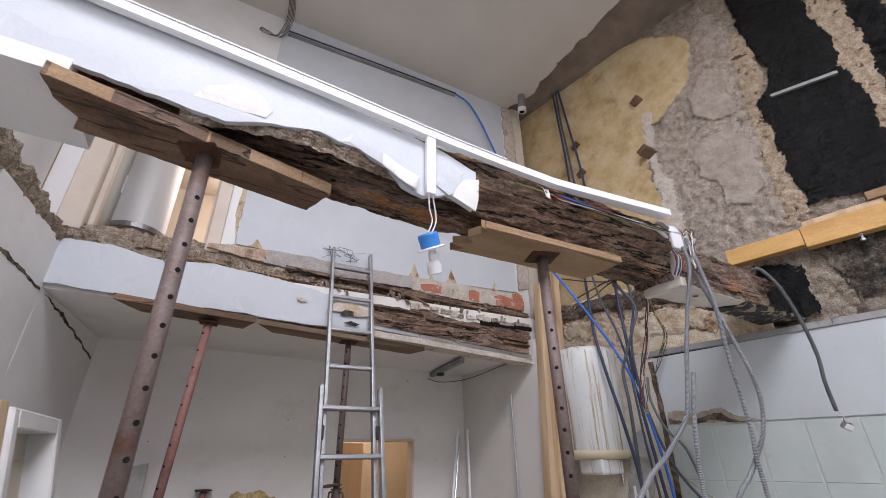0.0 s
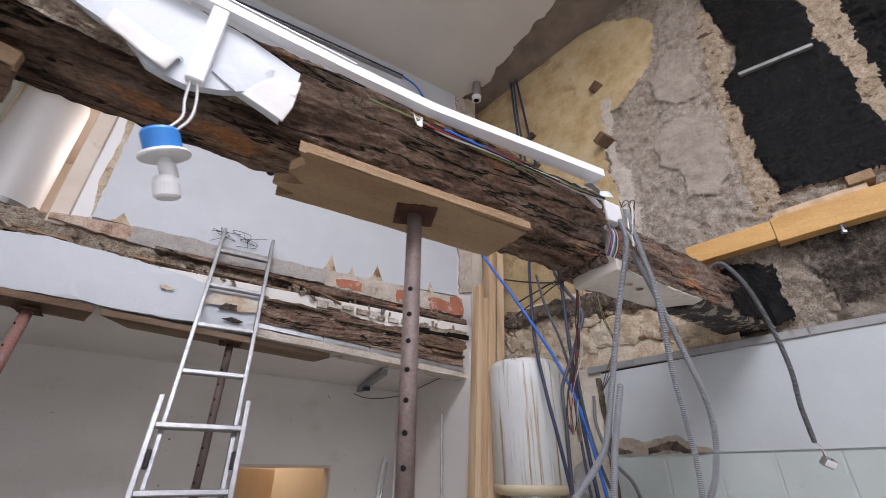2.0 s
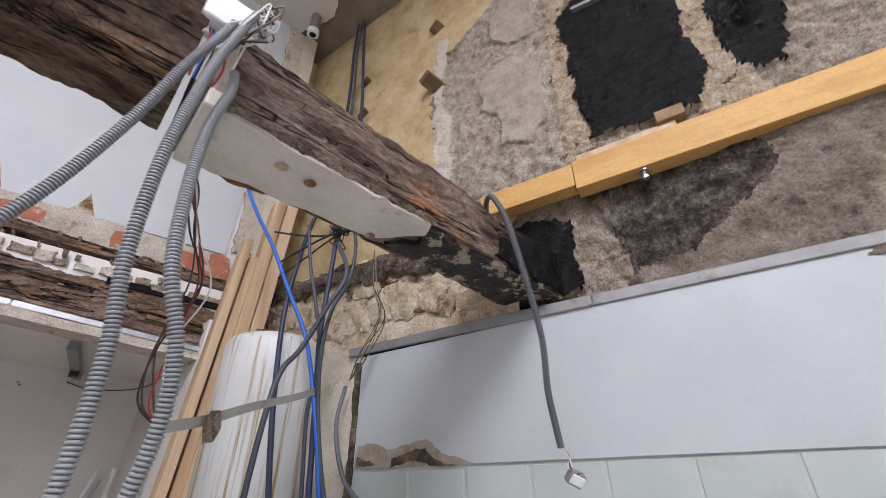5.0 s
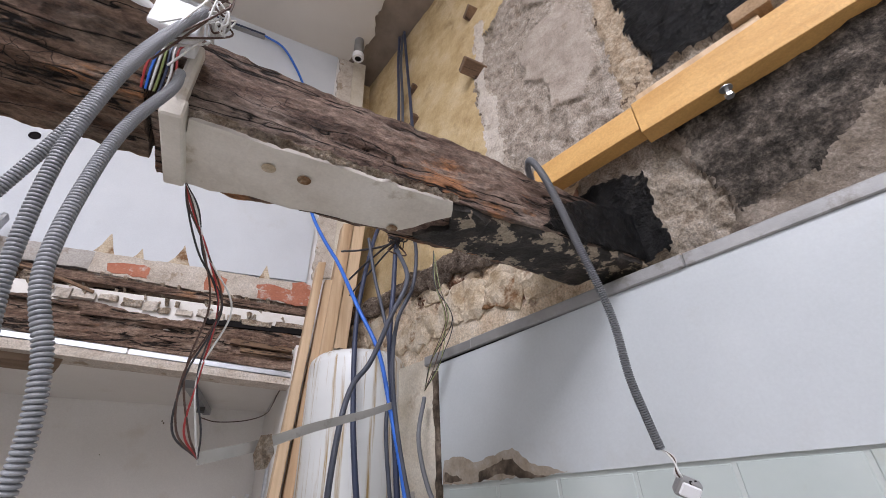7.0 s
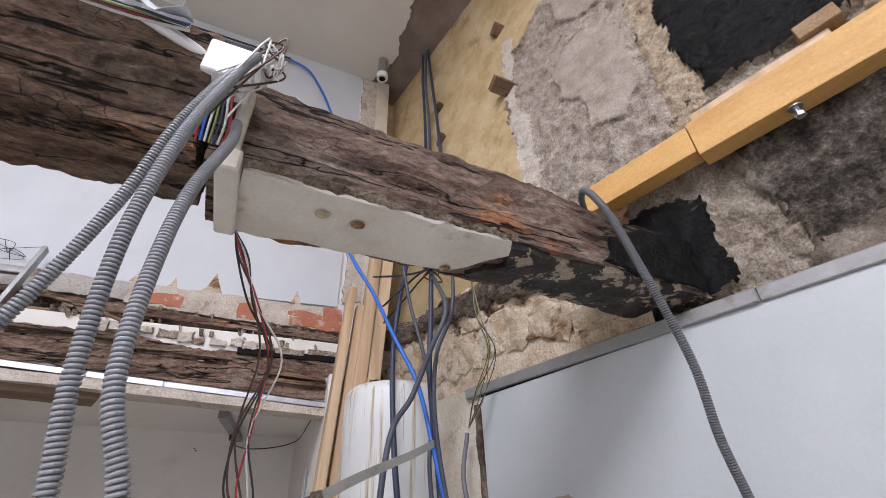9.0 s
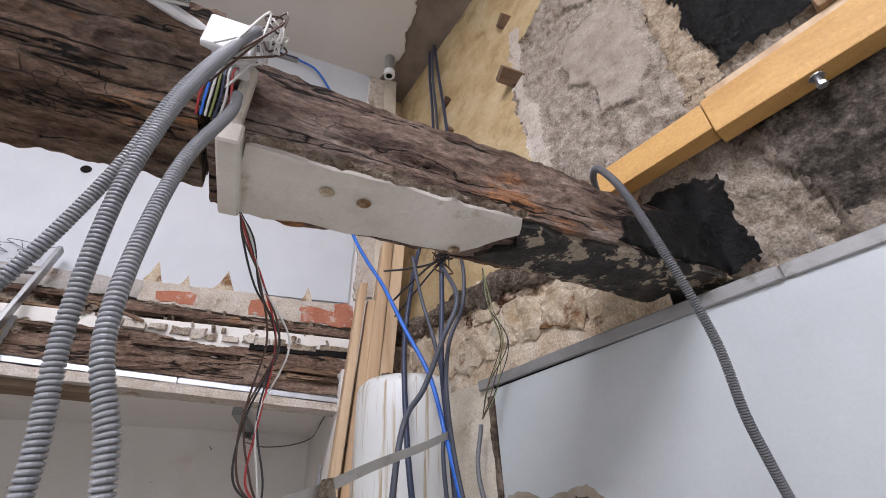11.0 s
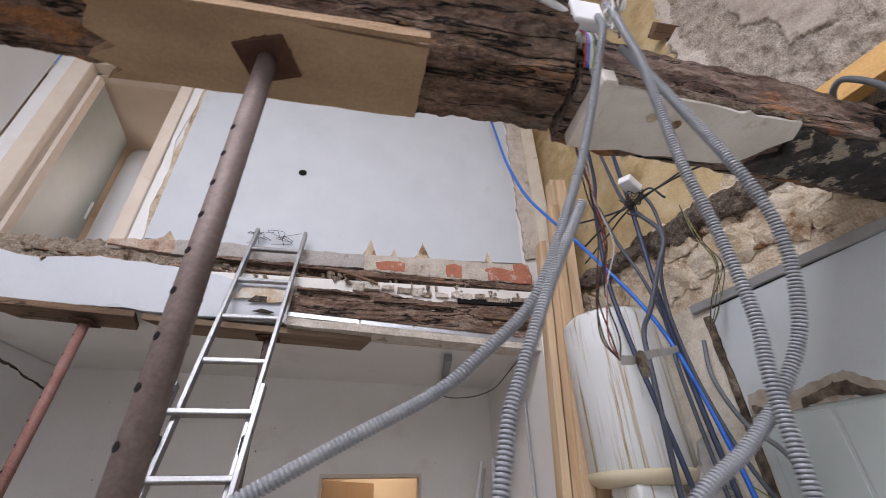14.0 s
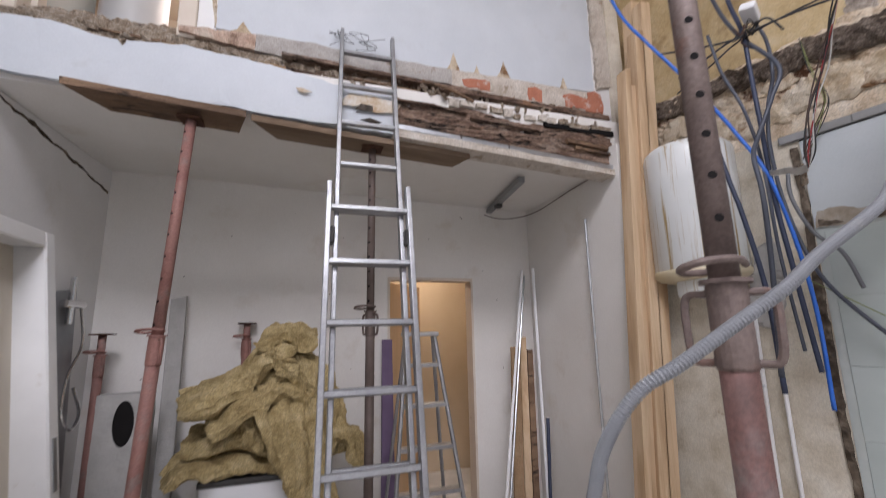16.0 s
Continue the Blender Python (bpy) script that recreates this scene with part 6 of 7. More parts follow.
def rail(x, z0, z1, front, w, d, dx=0.0):
    bm = bmesh.new()
    dirv = Vector((0, 0.296, 1)).normalized()
    nrm = Vector((0, -1, 0.296)).normalized()
    a, b = Vector((x, lad_y(z0, front), z0)), Vector((x + dx, lad_y(z1, front), z1))
    c = []
    for p in (a, b):
        c += [p + Vector((-w, 0, 0)) - nrm * d, p + Vector((w, 0, 0)) - nrm * d, p + Vector((w, 0, 0)) + nrm * d, p + Vector((-w, 0, 0)) + nrm * d]
    hexa(bm, c)
    return bevelled(bm, 0.004, 2)


for x, dx in ((0.692, 0.0), (1.004, 0.0)):
    part("rail", rail(x, 0.62, 3.38, 0.0, 0.011, 0.024), "aluminium", lad)
for x in (0.652, 1.035):
    part("outer_rail", rail(x, 0.0, 2.25, 0.052, 0.012, 0.026), "aluminium", lad)
for k in range(12):
    z = 0.77 + 0.27 * k - 0.27
    if z > 0.62 and z < 3.3:
        bm = bmesh.new()
        box(bm, 0.69, 1.006, -0.014, 0.014, -0.013, 0.013, Matrix.Translation((0, lad_y(z), z)) @ pose(0, 0, 0, -16))
        bevelled(bm, 0.004, 1)
        part("rung", bm, "aluminium", lad)
    z2 = 0.23 + 0.27 * k
    if z2 < 2.2:
        bm = bmesh.new()
        box(bm, 0.652, 1.035, -0.014, 0.014, -0.013, 0.013, Matrix.Translation((0, lad_y(z2, 0.052), z2)) @ pose(0, 0, 0, -16))
        bevelled(bm, 0.004, 1)
        part("outer_rung", bm, "aluminium", lad)
for x in (0.672, 1.02):
    bm = bmesh.new()
    box(bm, x - 0.012, x + 0.012, -0.03, 0.05, -0.05, 0.03, Matrix.Translation((0, lad_y(1.99, 0.03), 1.99)))
    bevelled(bm, 0.006, 1)
    part("hook", bm, "black_lid", lad, "dark locking hook")
for x in (0.652, 1.035):
    bm = bmesh.new()
    box(bm, x - 0.018, x + 0.018, -0.035, 0.035, 0.0, 0.06, Matrix.Translation((0, lad_y(0.0, 0.052), 0.0)))
    bevelled(bm, 0.006, 1)
    part("rubber_foot", bm, "black_lid", lad, "black rubber foot")

# the ladder leans a little to one side
for ob in lad.children:
    for v in ob.data.vertices:
        v.co.x += 0.0234 * (v.co.z - 3.38)

# ---- pine posts beside the heater ----
for x, y, w, d, top in ((2.632, 2.955, 0.024, 0.045, 3.315), (2.70, 2.975, 0.030, 0.03, 3.22), (2.785, 2.965, 0.040, 0.045, 3.66), (2.872, 2.965, 0.043, 0.045, 3.92), (2.90, 3.08, 0.05, 0.05, 4.02)):
    po = thing("pine_post", "pale sawn pine post leaning beside the heater", "post", "pine posts", base=(x - 0.07 * top, y, 0))
    bm = bmesh.new()
    foot = -0.07 * top
    hexa(bm, [(x - w + foot, y - d, 0), (x + w + foot, y - d, 0), (x + w + foot, y + d, 0), (x - w + foot, y + d, 0), (x - w, y - d, top), (x + w, y - d, top + 0.01), (x + w, y + d, top + 0.01), (x - w, y + d, top)])
    bevelled(bm, 0.004, 2)
    part("shaft", bm, "pine_post", po)

# ---- water heater ----
HX, HY = 2.86, 2.74
heat = thing("water_heater", "old white enamelled water heater with rust streaks", "water heater", base=(HX, HY, 1.8))
bm = bmesh.new()
lathe(bm, [(0.18, 1.835), (0.235, 1.845), (0.257, 1.862), (0.257, 2.60), (0.250, 2.63), (0.225, 2.655), (0.15, 2.672), (0.05, 2.68)], 48, (HX, HY))
part("casing", bm, "enamel", heat, smooth=True)
bm = bmesh.new()
lathe(bm, [(0.16, 1.80), (0.225, 1.806), (0.258, 1.826), (0.264, 1.846), (0.264, 1.862), (0.258, 1.866)], 48, (HX, HY))
part("bottom_rim", bm, "yellowed_plastic", heat, "yellowed plastic bottom rim", smooth=True)
bm = bmesh.new()
box(bm, HX - 0.17, HX + 0.06, HY - 0.19, HY + 0.05, 1.70, 1.81)
bevelled(bm, 0.025, 3)
part("control_cover", bm, "enamel", heat, "white control cover")
for dx, m in ((0.10, "chrome"), (0.16, "galvanised")):
    bm = bmesh.new()
    rod(bm, (HX + dx, HY - 0.12, 1.62), (HX + dx, HY - 0.12, 1.81), 0.011, 12)
    rod(bm, (HX + dx, HY - 0.12, 1.72), (HX + dx, HY - 0.12, 1.75), 0.018, 6)
    part("pipe_fitting", bm, m, heat, "metal pipe fitting")
bm = bmesh.new()
box(bm, HX + 0.20, 3.12, HY - 0.30, HY - 0.24, 2.40, 2.44, pose(0, 0, 0))
bevelled(bm, 0.004, 1)
part("bracket_lug", bm, "galvanised", heat, "small metal bracket lug")
bm = bmesh.new()
relief_sheet(bm, 2.68, 2.98, 2.58, 2.86, lambda u, v, w: Vector((u, v, 2.672 + w)), 0.015, lambda u, v: 0.018 * noise.fractal(Vector((u, v, 3)) * 20, 0.8, 2.1, 4) - 0.3 * ((u - HX) ** 2 + (v - HY) ** 2))
tagged(finish("mortar_crumbs", bm, "torn_plaster"), "mortar crumbs lying on top of the heater", "rubble", "", "stuff")

# metal strap torn loose in front of the heater
st = thing("trunking_cover", "white metal strip hanging loose by the heater", "metal strip", base=(2.6, 2.2, 2.3))


def ribbon(pts, width, thick, per=8, curl=0.0):
    bm = bmesh.new()
    line = smooth_line(pts, per)
    prev = None
    for i, p in enumerate(line):
        d = (line[min(i + 1, len(line) - 1)] - line[max(i - 1, 0)]).normalized()
        side = Vector((0, 0, 1)) - d * d.z
        side = side.normalized() * width / 2
        out = d.cross(side).normalized() * thick / 2
        c = math.sin(i * 0.5) * curl
        side = side + out * c
        now = [bm.verts.new(p + side + out), bm.verts.new(p + side - out), bm.verts.new(p - side - out), bm.verts.new(p - side + out)]
        if prev:
            for k in range(4):
                bm.faces.new((prev[k], prev[(k + 1) % 4], now[(k + 1) % 4], now[k]))
        else:
            bm.faces.new(now[::-1])
        prev = now
    bm.faces.new(prev)
    return bm


part("strip", ribbon([(2.19, 1.70, 2.075), (2.33, 1.82, 2.12), (2.50, 1.95, 2.19), (2.72, 2.14, 2.27), (2.88, 2.27, 2.335)], 0.028, 0.003), "strip_metal", st)
bm = bmesh.new()
patch(bm, [(-0.03, -0.05), (0.02, -0.045), (0.035, 0.0), (0.02, 0.05), (-0.025, 0.045), (-0.04, 0.0)], lambda u, v, w: Vector((2.345 + u * 0.8, 1.815 + u * 0.6 - w, 2.10 + v)), 0.012, relief=0.008, grid=0.015, amp=0.012, seed=3)
part("torn_plaster_lump", bm, "torn_plaster", st, "lump of plaster still stuck to the strip")
for k, m in enumerate(("brown_wire", "black_cable", "red_wire", "black_cable", "brown_wire", "white_wire")):
    r2 = random.Random(k + 90)
    q = [r2.uniform(-0.03, 0.04) for _ in range(4)]
    part("wire", sweep(bmesh.new(), smooth_line([(2.19, 1.70, 2.075), (2.150 + q[0], 1.665, 2.13), (2.145 + q[1], 1.63, 2.25), (2.15 + q[2], 1.585, 2.40), (2.105 + q[3] * 0.7, 1.51, 2.50), (2.06 + q[0] * 0.4, 1.45, 2.58), (2.035, 1.425, 2.63)], 8), 0.0024, 6), m, st)

# ---- corrugated conduits that hang from the junction box ----
def conduit(pts, label, r=0.0089, mat="grey_conduit", ribs=True, group="conduits from the junction box"):
    ob = thing("conduit", label, "conduit", group, base=pts[-1])
    line = resample(smooth_line(pts, 14), 0.00135) if ribs else smooth_line(pts, 12)
    part("tube", sweep(bmesh.new(), line, (lambda i: r * (1.0, 1.04, 1.0, 0.66)[i % 4]) if ribs else r, 14), mat, ob)
    bm = bmesh.new()
    d = (line[0] - line[2]).normalized()
    rod(bm, line[0] - d * 0.002, line[0] + d * 0.0006, r * 0.72, 10)
    part("bore", bm, "black_hole", ob, "dark open end")
    return ob


conduit([(1.99, 1.13, 2.79), (1.972, 1.11, 2.70), (1.943, 1.115, 2.60), (1.909, 1.14, 2.465), (1.856, 1.155, 2.298), (1.787, 1.150, 2.138), (1.727, 1.143, 2.012), (1.69, 1.15, 1.955), (1.626, 1.160, 1.895), (1.562, 1.165, 1.843),
         (1.455, 1.160, 1.785), (1.335, 1.135, 1.715), (1.202, 1.147, 1.638), (1.131, 1.150, 1.592), (1.056, 1.17, 1.545), (0.981, 1.19, 1.498), (0.935, 1.21, 1.468), (0.903, 1.23, 1.42), (0.889, 1.25, 1.36), (0.89, 1.27, 1.25), (0.93, 1.3, 0.9)],
        "grey corrugated conduit sweeping down past the prop")
conduit([(1.815, 1.135, 2.16), (1.731, 1.120, 2.006), (1.692, 1.108, 1.931), (1.650, 1.095, 1.843), (1.622, 1.085, 1.773), (1.59, 1.07, 1.60), (1.57, 1.06, 1.2), (1.57, 1.06, 0.8)],
        "grey corrugated conduit with an open cut end")
conduit([(2.02, 1.12, 2.84), (2.006, 1.10, 2.766), (1.98, 1.066, 2.60), (1.968, 1.048, 2.48), (1.960, 1.045, 2.35), (1.966, 1.055, 2.20), (1.984, 1.062, 2.08), (1.986, 1.063, 1.933), (1.966, 1.063, 1.83), (1.94, 1.05, 1.65), (1.92, 1.05, 1.3), (1.92, 1.05, 0.8)],
        "grey corrugated conduit hanging straight from the box")
conduit([(2.02, 1.13, 2.66), (2.022, 1.115, 2.60), (2.003, 1.07, 2.46), (2.0, 1.04, 2.33), (2.010, 1.015, 2.19), (2.040, 1.018, 2.10), (2.052, 1.029, 2.02), (2.045, 1.048, 1.936), (2.03, 1.065, 1.884), (1.985, 1.083, 1.82), (1.915, 1.085, 1.765), (1.82, 1.09, 1.70), (1.72, 1.10, 1.55), (1.68, 1.10, 1.2), (1.68, 1.10, 0.8)],
        "grey corrugated conduit looping back below the box")
hose = conduit([(3.02, 1.33, 2.895), (2.965, 1.28, 2.905), (2.925, 1.22, 2.87), (2.90, 1.15, 2.726), (2.925, 1.12, 2.52), (3.00, 1.135, 2.34), (3.045, 1.165, 2.20), (3.085, 1.18, 2.11), (3.115, 1.19, 2.05)],
               "dark grey corrugated conduit hanging over the short beam", 0.0102, "dark_conduit", True, "conduit over the short beam")
sk = thing("wall_socket", "broken grey socket hanging on its wires", "socket", base=(3.16, 1.185, 1.95))
bm = bmesh.new()
box(bm, -0.024, 0.024, -0.014, 0.014, -0.02, 0.02, Matrix.Translation((3.16, 1.185, 1.972)) @ pose(0, 0, 0, 35, 25, -30))
bevelled(bm, 0.005, 2)
part("body", bm, "zinc_trim", sk)
bm = bmesh.new()
box(bm, -0.018, 0.022, -0.018, -0.013, -0.014, 0.016, Matrix.Translation((3.16, 1.185, 1.972)) @ pose(0, 0, 0, 35, 25, -30))
bevelled(bm, 0.003, 1)
part("contact_plate", bm, "white_plastic", sk, "chipped pale contact plate")
for dx in (-0.012, 0.014):
    bm = bmesh.new()
    rod(bm, (3.16 + dx * 0.6, 1.166, 1.98), (3.16 + dx * 0.6, 1.176, 1.98), 0.005, 10)
    part("contact", bm, "black_hole", sk)
for k in range(3):
    part("wire", sweep(bmesh.new(), smooth_line([(3.115, 1.19, 2.05), (3.13 + 0.006 * k, 1.18, 2.03), (3.135, 1.175 + 0.006 * k, 2.0), (3.15, 1.18, 1.985)], 5), 0.0022, 5), ("white_wire", "brown_wire", "white_wire")[k], sk)

# ---- loose cables round the heater ----
def cable(pts, mat, r, label, group="loose cables behind the beam"):
    ob = thing("cable", label, "cable", group, base=pts[-1])
    part("sheath", sweep(bmesh.new(), smooth_line(pts, 9), r, 8), mat, ob, smooth=True)
    return ob


cable([(1.93, 3.21, 5.70), (2.10, 3.20, 5.62), (2.25, 3.19, 5.38), (2.36, 3.18, 5.12), (2.43, 3.15, 4.88), (2.44, 3.02, 4.4), (2.43, 2.86, 3.95), (2.50, 2.78, 3.60), (2.58, 2.68, 3.35), (2.67, 2.60, 3.148), (2.76, 2.47, 2.85), (2.85, 2.39, 2.61), (2.875, 2.28, 2.333), (2.93, 2.24, 2.0), (2.985, 2.23, 1.6), (3.0, 2.24, 1.12)],
      "blue_cable", 0.0105, "bright blue cable hanging from the ceiling corner")
cable([(3.08, 2.79, 5.86), (3.06, 2.76, 5.4), (3.07, 2.75, 4.9), (3.06, 2.74, 4.3), (2.98, 2.66, 3.7), (2.871, 2.581, 3.394), (2.79, 2.51, 3.016), (2.757, 2.476, 2.72), (2.75, 2.405, 2.348), (2.76, 2.36, 2.1), (2.80, 2.33, 1.7), (2.80, 2.32, 1.2)],
      "navy_cable", 0.0125, "slate blue cable from the ceiling hole")
cable([(3.10, 2.76, 5.86), (3.08, 2.74, 5.4), (3.09, 2.72, 4.9), (3.08, 2.68, 4.3), (2.99, 2.5, 3.6), (2.90, 2.32, 3.2), (2.90, 2.15, 2.90), (2.83, 2.17, 2.70), (2.76, 2.22, 2.5), (2.675, 2.2, 2.373), (2.62, 2.15, 2.15), (2.60, 2.15, 1.8), (2.62, 2.2, 1.3)],
      "slate_cable", 0.0115, "slate grey cable crossing in front of the heater")
cable([(3.10, 2.72, 5.86), (3.11, 2.66, 5.2), (3.12, 2.62, 4.75), (3.13, 2.60, 4.30), (3.06, 2.5, 3.9), (2.98, 2.4, 3.5), (2.90, 2.3, 3.2), (2.88, 2.28, 2.9), (2.86, 2.26, 2.6), (2.90, 2.28, 2.2), (2.92, 2.26, 1.8), (2.96, 2.24, 1.3)],
      "navy_cable", 0.0125, "dark navy cable from the ceiling hole")
cable([(2.78, 2.42, 3.25), (2.82, 2.40, 3.0), (2.86, 2.34, 2.75), (2.90, 2.32, 2.5), (2.86, 2.28, 2.25), (2.90, 2.3, 1.9), (2.93, 2.28, 1.4)], "slate_cable", 0.009, "thin slate grey cable beside the heater")
cable([(2.95, 2.30, 3.35), (2.985, 2.24, 3.15), (2.96, 2.22, 2.9), (2.88, 2.22, 2.7), (2.87, 2.24, 2.45), (2.92, 2.24, 2.1), (3.0, 2.18, 1.75), (3.10, 2.0, 1.45), (3.14, 1.9, 1.3)], "slate_cable", 0.0095, "slate grey cable looping down the wall")
cable([(3.04, 2.28, 2.38), (3.0, 2.26, 2.2), (3.02, 2.2, 2.0), (3.07, 2.12, 1.88), (3.10, 2.08, 1.7)], "dark_conduit", 0.010, "grey cable along the board edge")
cable([(2.74, 2.62, 3.08), (2.80, 2.46, 3.13), (2.88, 2.30, 3.18), (3.02, 1.95, 3.16), (3.10, 1.70, 3.05)], "black_cable", 0.006, "black cable strung across under the beam")
cable([(2.76, 2.66, 3.0), (2.82, 2.46, 3.08), (2.90, 2.28, 3.17), (3.05, 1.9, 3.19), (3.16, 1.66, 3.12)], "black_cable", 0.005, "thin black cable strung across under the beam")
cable([(2.70, 2.7, 3.3), (2.78, 2.5, 3.22), (2.87, 2.3, 3.17), (2.98, 2.22, 3.26), (3.0, 2.15, 3.14)], "black_cable", 0.006, "short black cable in the knot of wires")
cable([(3.04, 2.3, 1.78), (3.1, 2.1, 1.62), (3.13, 1.95, 1.5), (3.2, 1.7, 1.25)], "green_wire", 0.003, "thin green and yellow earth wire")
kn = thing("ceiling_socket", "white lamp socket caught in the knot of cables", "socket", base=(2.9, 2.25, 3.3))
bm = bmesh.new()
box(bm, -0.058, 0.058, -0.04, 0.04, -0.026, 0.026, Matrix.Translation((2.885, 2.235, 3.285)) @ pose(0, 0, 0, 15, 20, 25))
bevelled(bm, 0.012, 3)
part("body", bm, "white_plastic", kn)
for k in range(7):
    r2 = random.Random(130 + k)
    c = Vector((2.88, 2.27, 3.17))
    pts = [c + Vector((r2.uniform(-0.02, 0.02), r2.uniform(-0.02, 0.02), 0.02 * k - 0.05))]
    for _ in range(4):
        pts.append(c + Vector((r2.uniform(-0.05, 0.07), r2.uniform(-0.07, 0.05), r2.uniform(-0.07, 0.10))))
    part("loose_wire", sweep(bmesh.new(), smooth_line(pts, 7), r2.choice((0.002, 0.003, 0.0045)), 6), r2.choice(("black_cable", "brown_wire", "black_cable")), kn)
hw = thing("wire_bunch", "brown and red wires hanging by the board corner", "wires", base=(3.0, 2.1, 2.3))
for k in range(6):
    r2 = random.Random(160 + k)
    part("wire", sweep(bmesh.new(), smooth_line([(3.02, 2.10, 3.05), (3.03 + r2.uniform(-0.02, 0.03), 2.08, 2.85), (3.05 + r2.uniform(-0.02, 0.04), 2.06, 2.68), (3.02 + r2.uniform(-0.03, 0.03), 2.12, 2.5), (2.99, 2.17, 2.38)], 7), 0.0022, 5),
         ("brown_wire", "green_wire", "black_cable")[k % 3], hw)

# ---- high up: pipe stub, cable run along the ceiling edge, dangling wires ----
pipe = thing("pipe_stub", "grey plastic pipe stub through the ceiling", "pipe", base=(2.74, 3.02, 5.6))
part("tube", sweep(bmesh.new(), [Vector((2.74, 2.98, 5.87)), Vector((2.745, 3.0, 5.66)), Vector((2.748, 3.005, 5.63))], 0.045, 20), "zinc_trim", pipe, smooth=True)
bm = bmesh.new()
part("rim", sweep(bm, [Vector((2.745, 3.0, 5.66)), Vector((2.748, 3.01, 5.61))], 0.053, 20), "white_plastic", pipe)
bm = bmesh.new()
rod(bm, (2.7485, 3.0105, 5.607), (2.748, 3.01, 5.612), 0.03, 16)
part("bore", bm, "black_hole", pipe)
run = thing("cable_run", "dark cable tray along the top of the upper wall", "cable tray", base=(1.0, 3.2, 5.66))
bm = bmesh.new()
hexa(bm, [(0.03, 3.21, 5.612), (1.93, 3.21, 5.682), (1.93, 3.245, 5.682), (0.03, 3.245, 5.612), (0.03, 3.21, 5.63), (1.93, 3.21, 5.70), (1.93, 3.245, 5.70), (0.03, 3.245, 5.63)])
part("tray", bm, "zinc_trim", run)
part("cable", sweep(bmesh.new(), smooth_line([(0.03, 3.2, 5.637), (0.6, 3.198, 5.658), (1.2, 3.2, 5.682), (1.93, 3.205, 5.708)], 8), 0.009, 8), "navy_cable", run)
dw = thing("ceiling_wires", "tangle of thin old wires hanging from the ceiling", "wires", base=(-0.05, 3.2, 5.4))
for k in range(6):
    r2 = random.Random(200 + k)
    x = -0.02 + 0.012 * k
    part("wire", sweep(bmesh.new(), smooth_line([(x - 0.05, 2.7, 5.84), (x, 3.05, 5.83), (x + 0.01, 3.19, 5.78), (x - 0.02, 3.20, 5.60), (x - 0.06 - r2.uniform(0, 0.06), 3.2, 5.5), (x - 0.16 - r2.uniform(0, 0.08), 3.19, 5.52 + r2.uniform(-0.04, 0.04)), (x - 0.2, 3.18, 5.46 + r2.uniform(0, 0.1))], 7), 0.003, 6),
         ("black_cable", "brown_wire", "dark_conduit")[k % 3], dw)
soc = thing("ceiling_rose", "blue back box with a white lamp holder hanging on wires", "lamp holder", base=(0.545, 1.11, 2.40))
for dx in (-0.007, 0.007):
    part("wire", sweep(bmesh.new(), smooth_line([(0.555 + dx, 1.115, 2.68), (0.562 + dx * 1.5, 1.115, 2.62), (0.566 + dx, 1.11, 2.57), (0.548 + dx, 1.105, 2.52)], 6), 0.0025, 6), "white_wire", soc)
tip = Matrix.Translation((0.545, 1.105, 2.49)) @ pose(0, 0, 0, 14, -26, 0)
bm = bmesh.new()
lathe(bm, [(0.030, -0.022), (0.033, -0.02), (0.034, 0.018), (0.031, 0.024), (0.012, 0.025)], 28)
bm.transform(tip)
part("back_box", bm, "blue_plastic", soc, "blue round back box", smooth=False)
bm = bmesh.new()
lathe(bm, [(0.044, -0.030), (0.046, -0.027), (0.044, -0.022), (0.02, -0.021)], 28)
bm.transform(tip)
part("rose", bm, "white_plastic", soc, "white cover disc")
bm = bmesh.new()
lathe(bm, [(0.012, -0.075), (0.016, -0.07), (0.016, -0.045), (0.010, -0.03)], 20)
bm.transform(tip)
part("stem", bm, "white_plastic", soc)
bm = bmesh.new()
lathe(bm, [(0.018, -0.112), (0.023, -0.108), (0.024, -0.085), (0.020, -0.07), (0.012, -0.068)], 22)
bm.transform(tip @ Matrix.Translation((0.004, 0, 0.0)) @ pose(0, 0, 0, 0, 8, 0))
part("lamp_holder", bm, "white_plastic", soc, "white screw lamp holder")

# ---- back room: what stands along the walls ----
tube = thing("lamp_rail", "empty metal lamp rail on the back room ceiling", "lamp rail", base=(2.1, 3.95, 2.62))
bm = bmesh.new()
hexa(bm, [(2.02, 3.45, 2.615), (2.07, 3.45, 2.615), (2.19, 4.32, 2.615), (2.14, 4.32, 2.615), (2.02, 3.45, 2.66), (2.07, 3.45, 2.66), (2.19, 4.32, 2.66), (2.14, 4.32, 2.66)])
part("rail", bm, "steel_sheet", tube)
bm = bmesh.new()
box(bm, 2.10, 2.15, 4.0, 4.06, 2.585, 2.616)
part("clip", bm, "black_lid", tube)
cab = thing("white_appliance", "white kitchen appliance with a black top", "appliance", base=(0.33, 3.95, 0))
bm = bmesh.new()
box(bm, 0.0, 0.66, 3.68, 4.26, 0.0, 0.68)
bevelled(bm, 0.012, 2)
part("body", bm, "white_box", cab)
bm = bmesh.new()
box(bm, -0.01, 0.67, 3.67, 4.27, 0.682, 0.715)
bevelled(bm, 0.006, 2)
part("top", bm, "black_lid", cab, "black top plate")


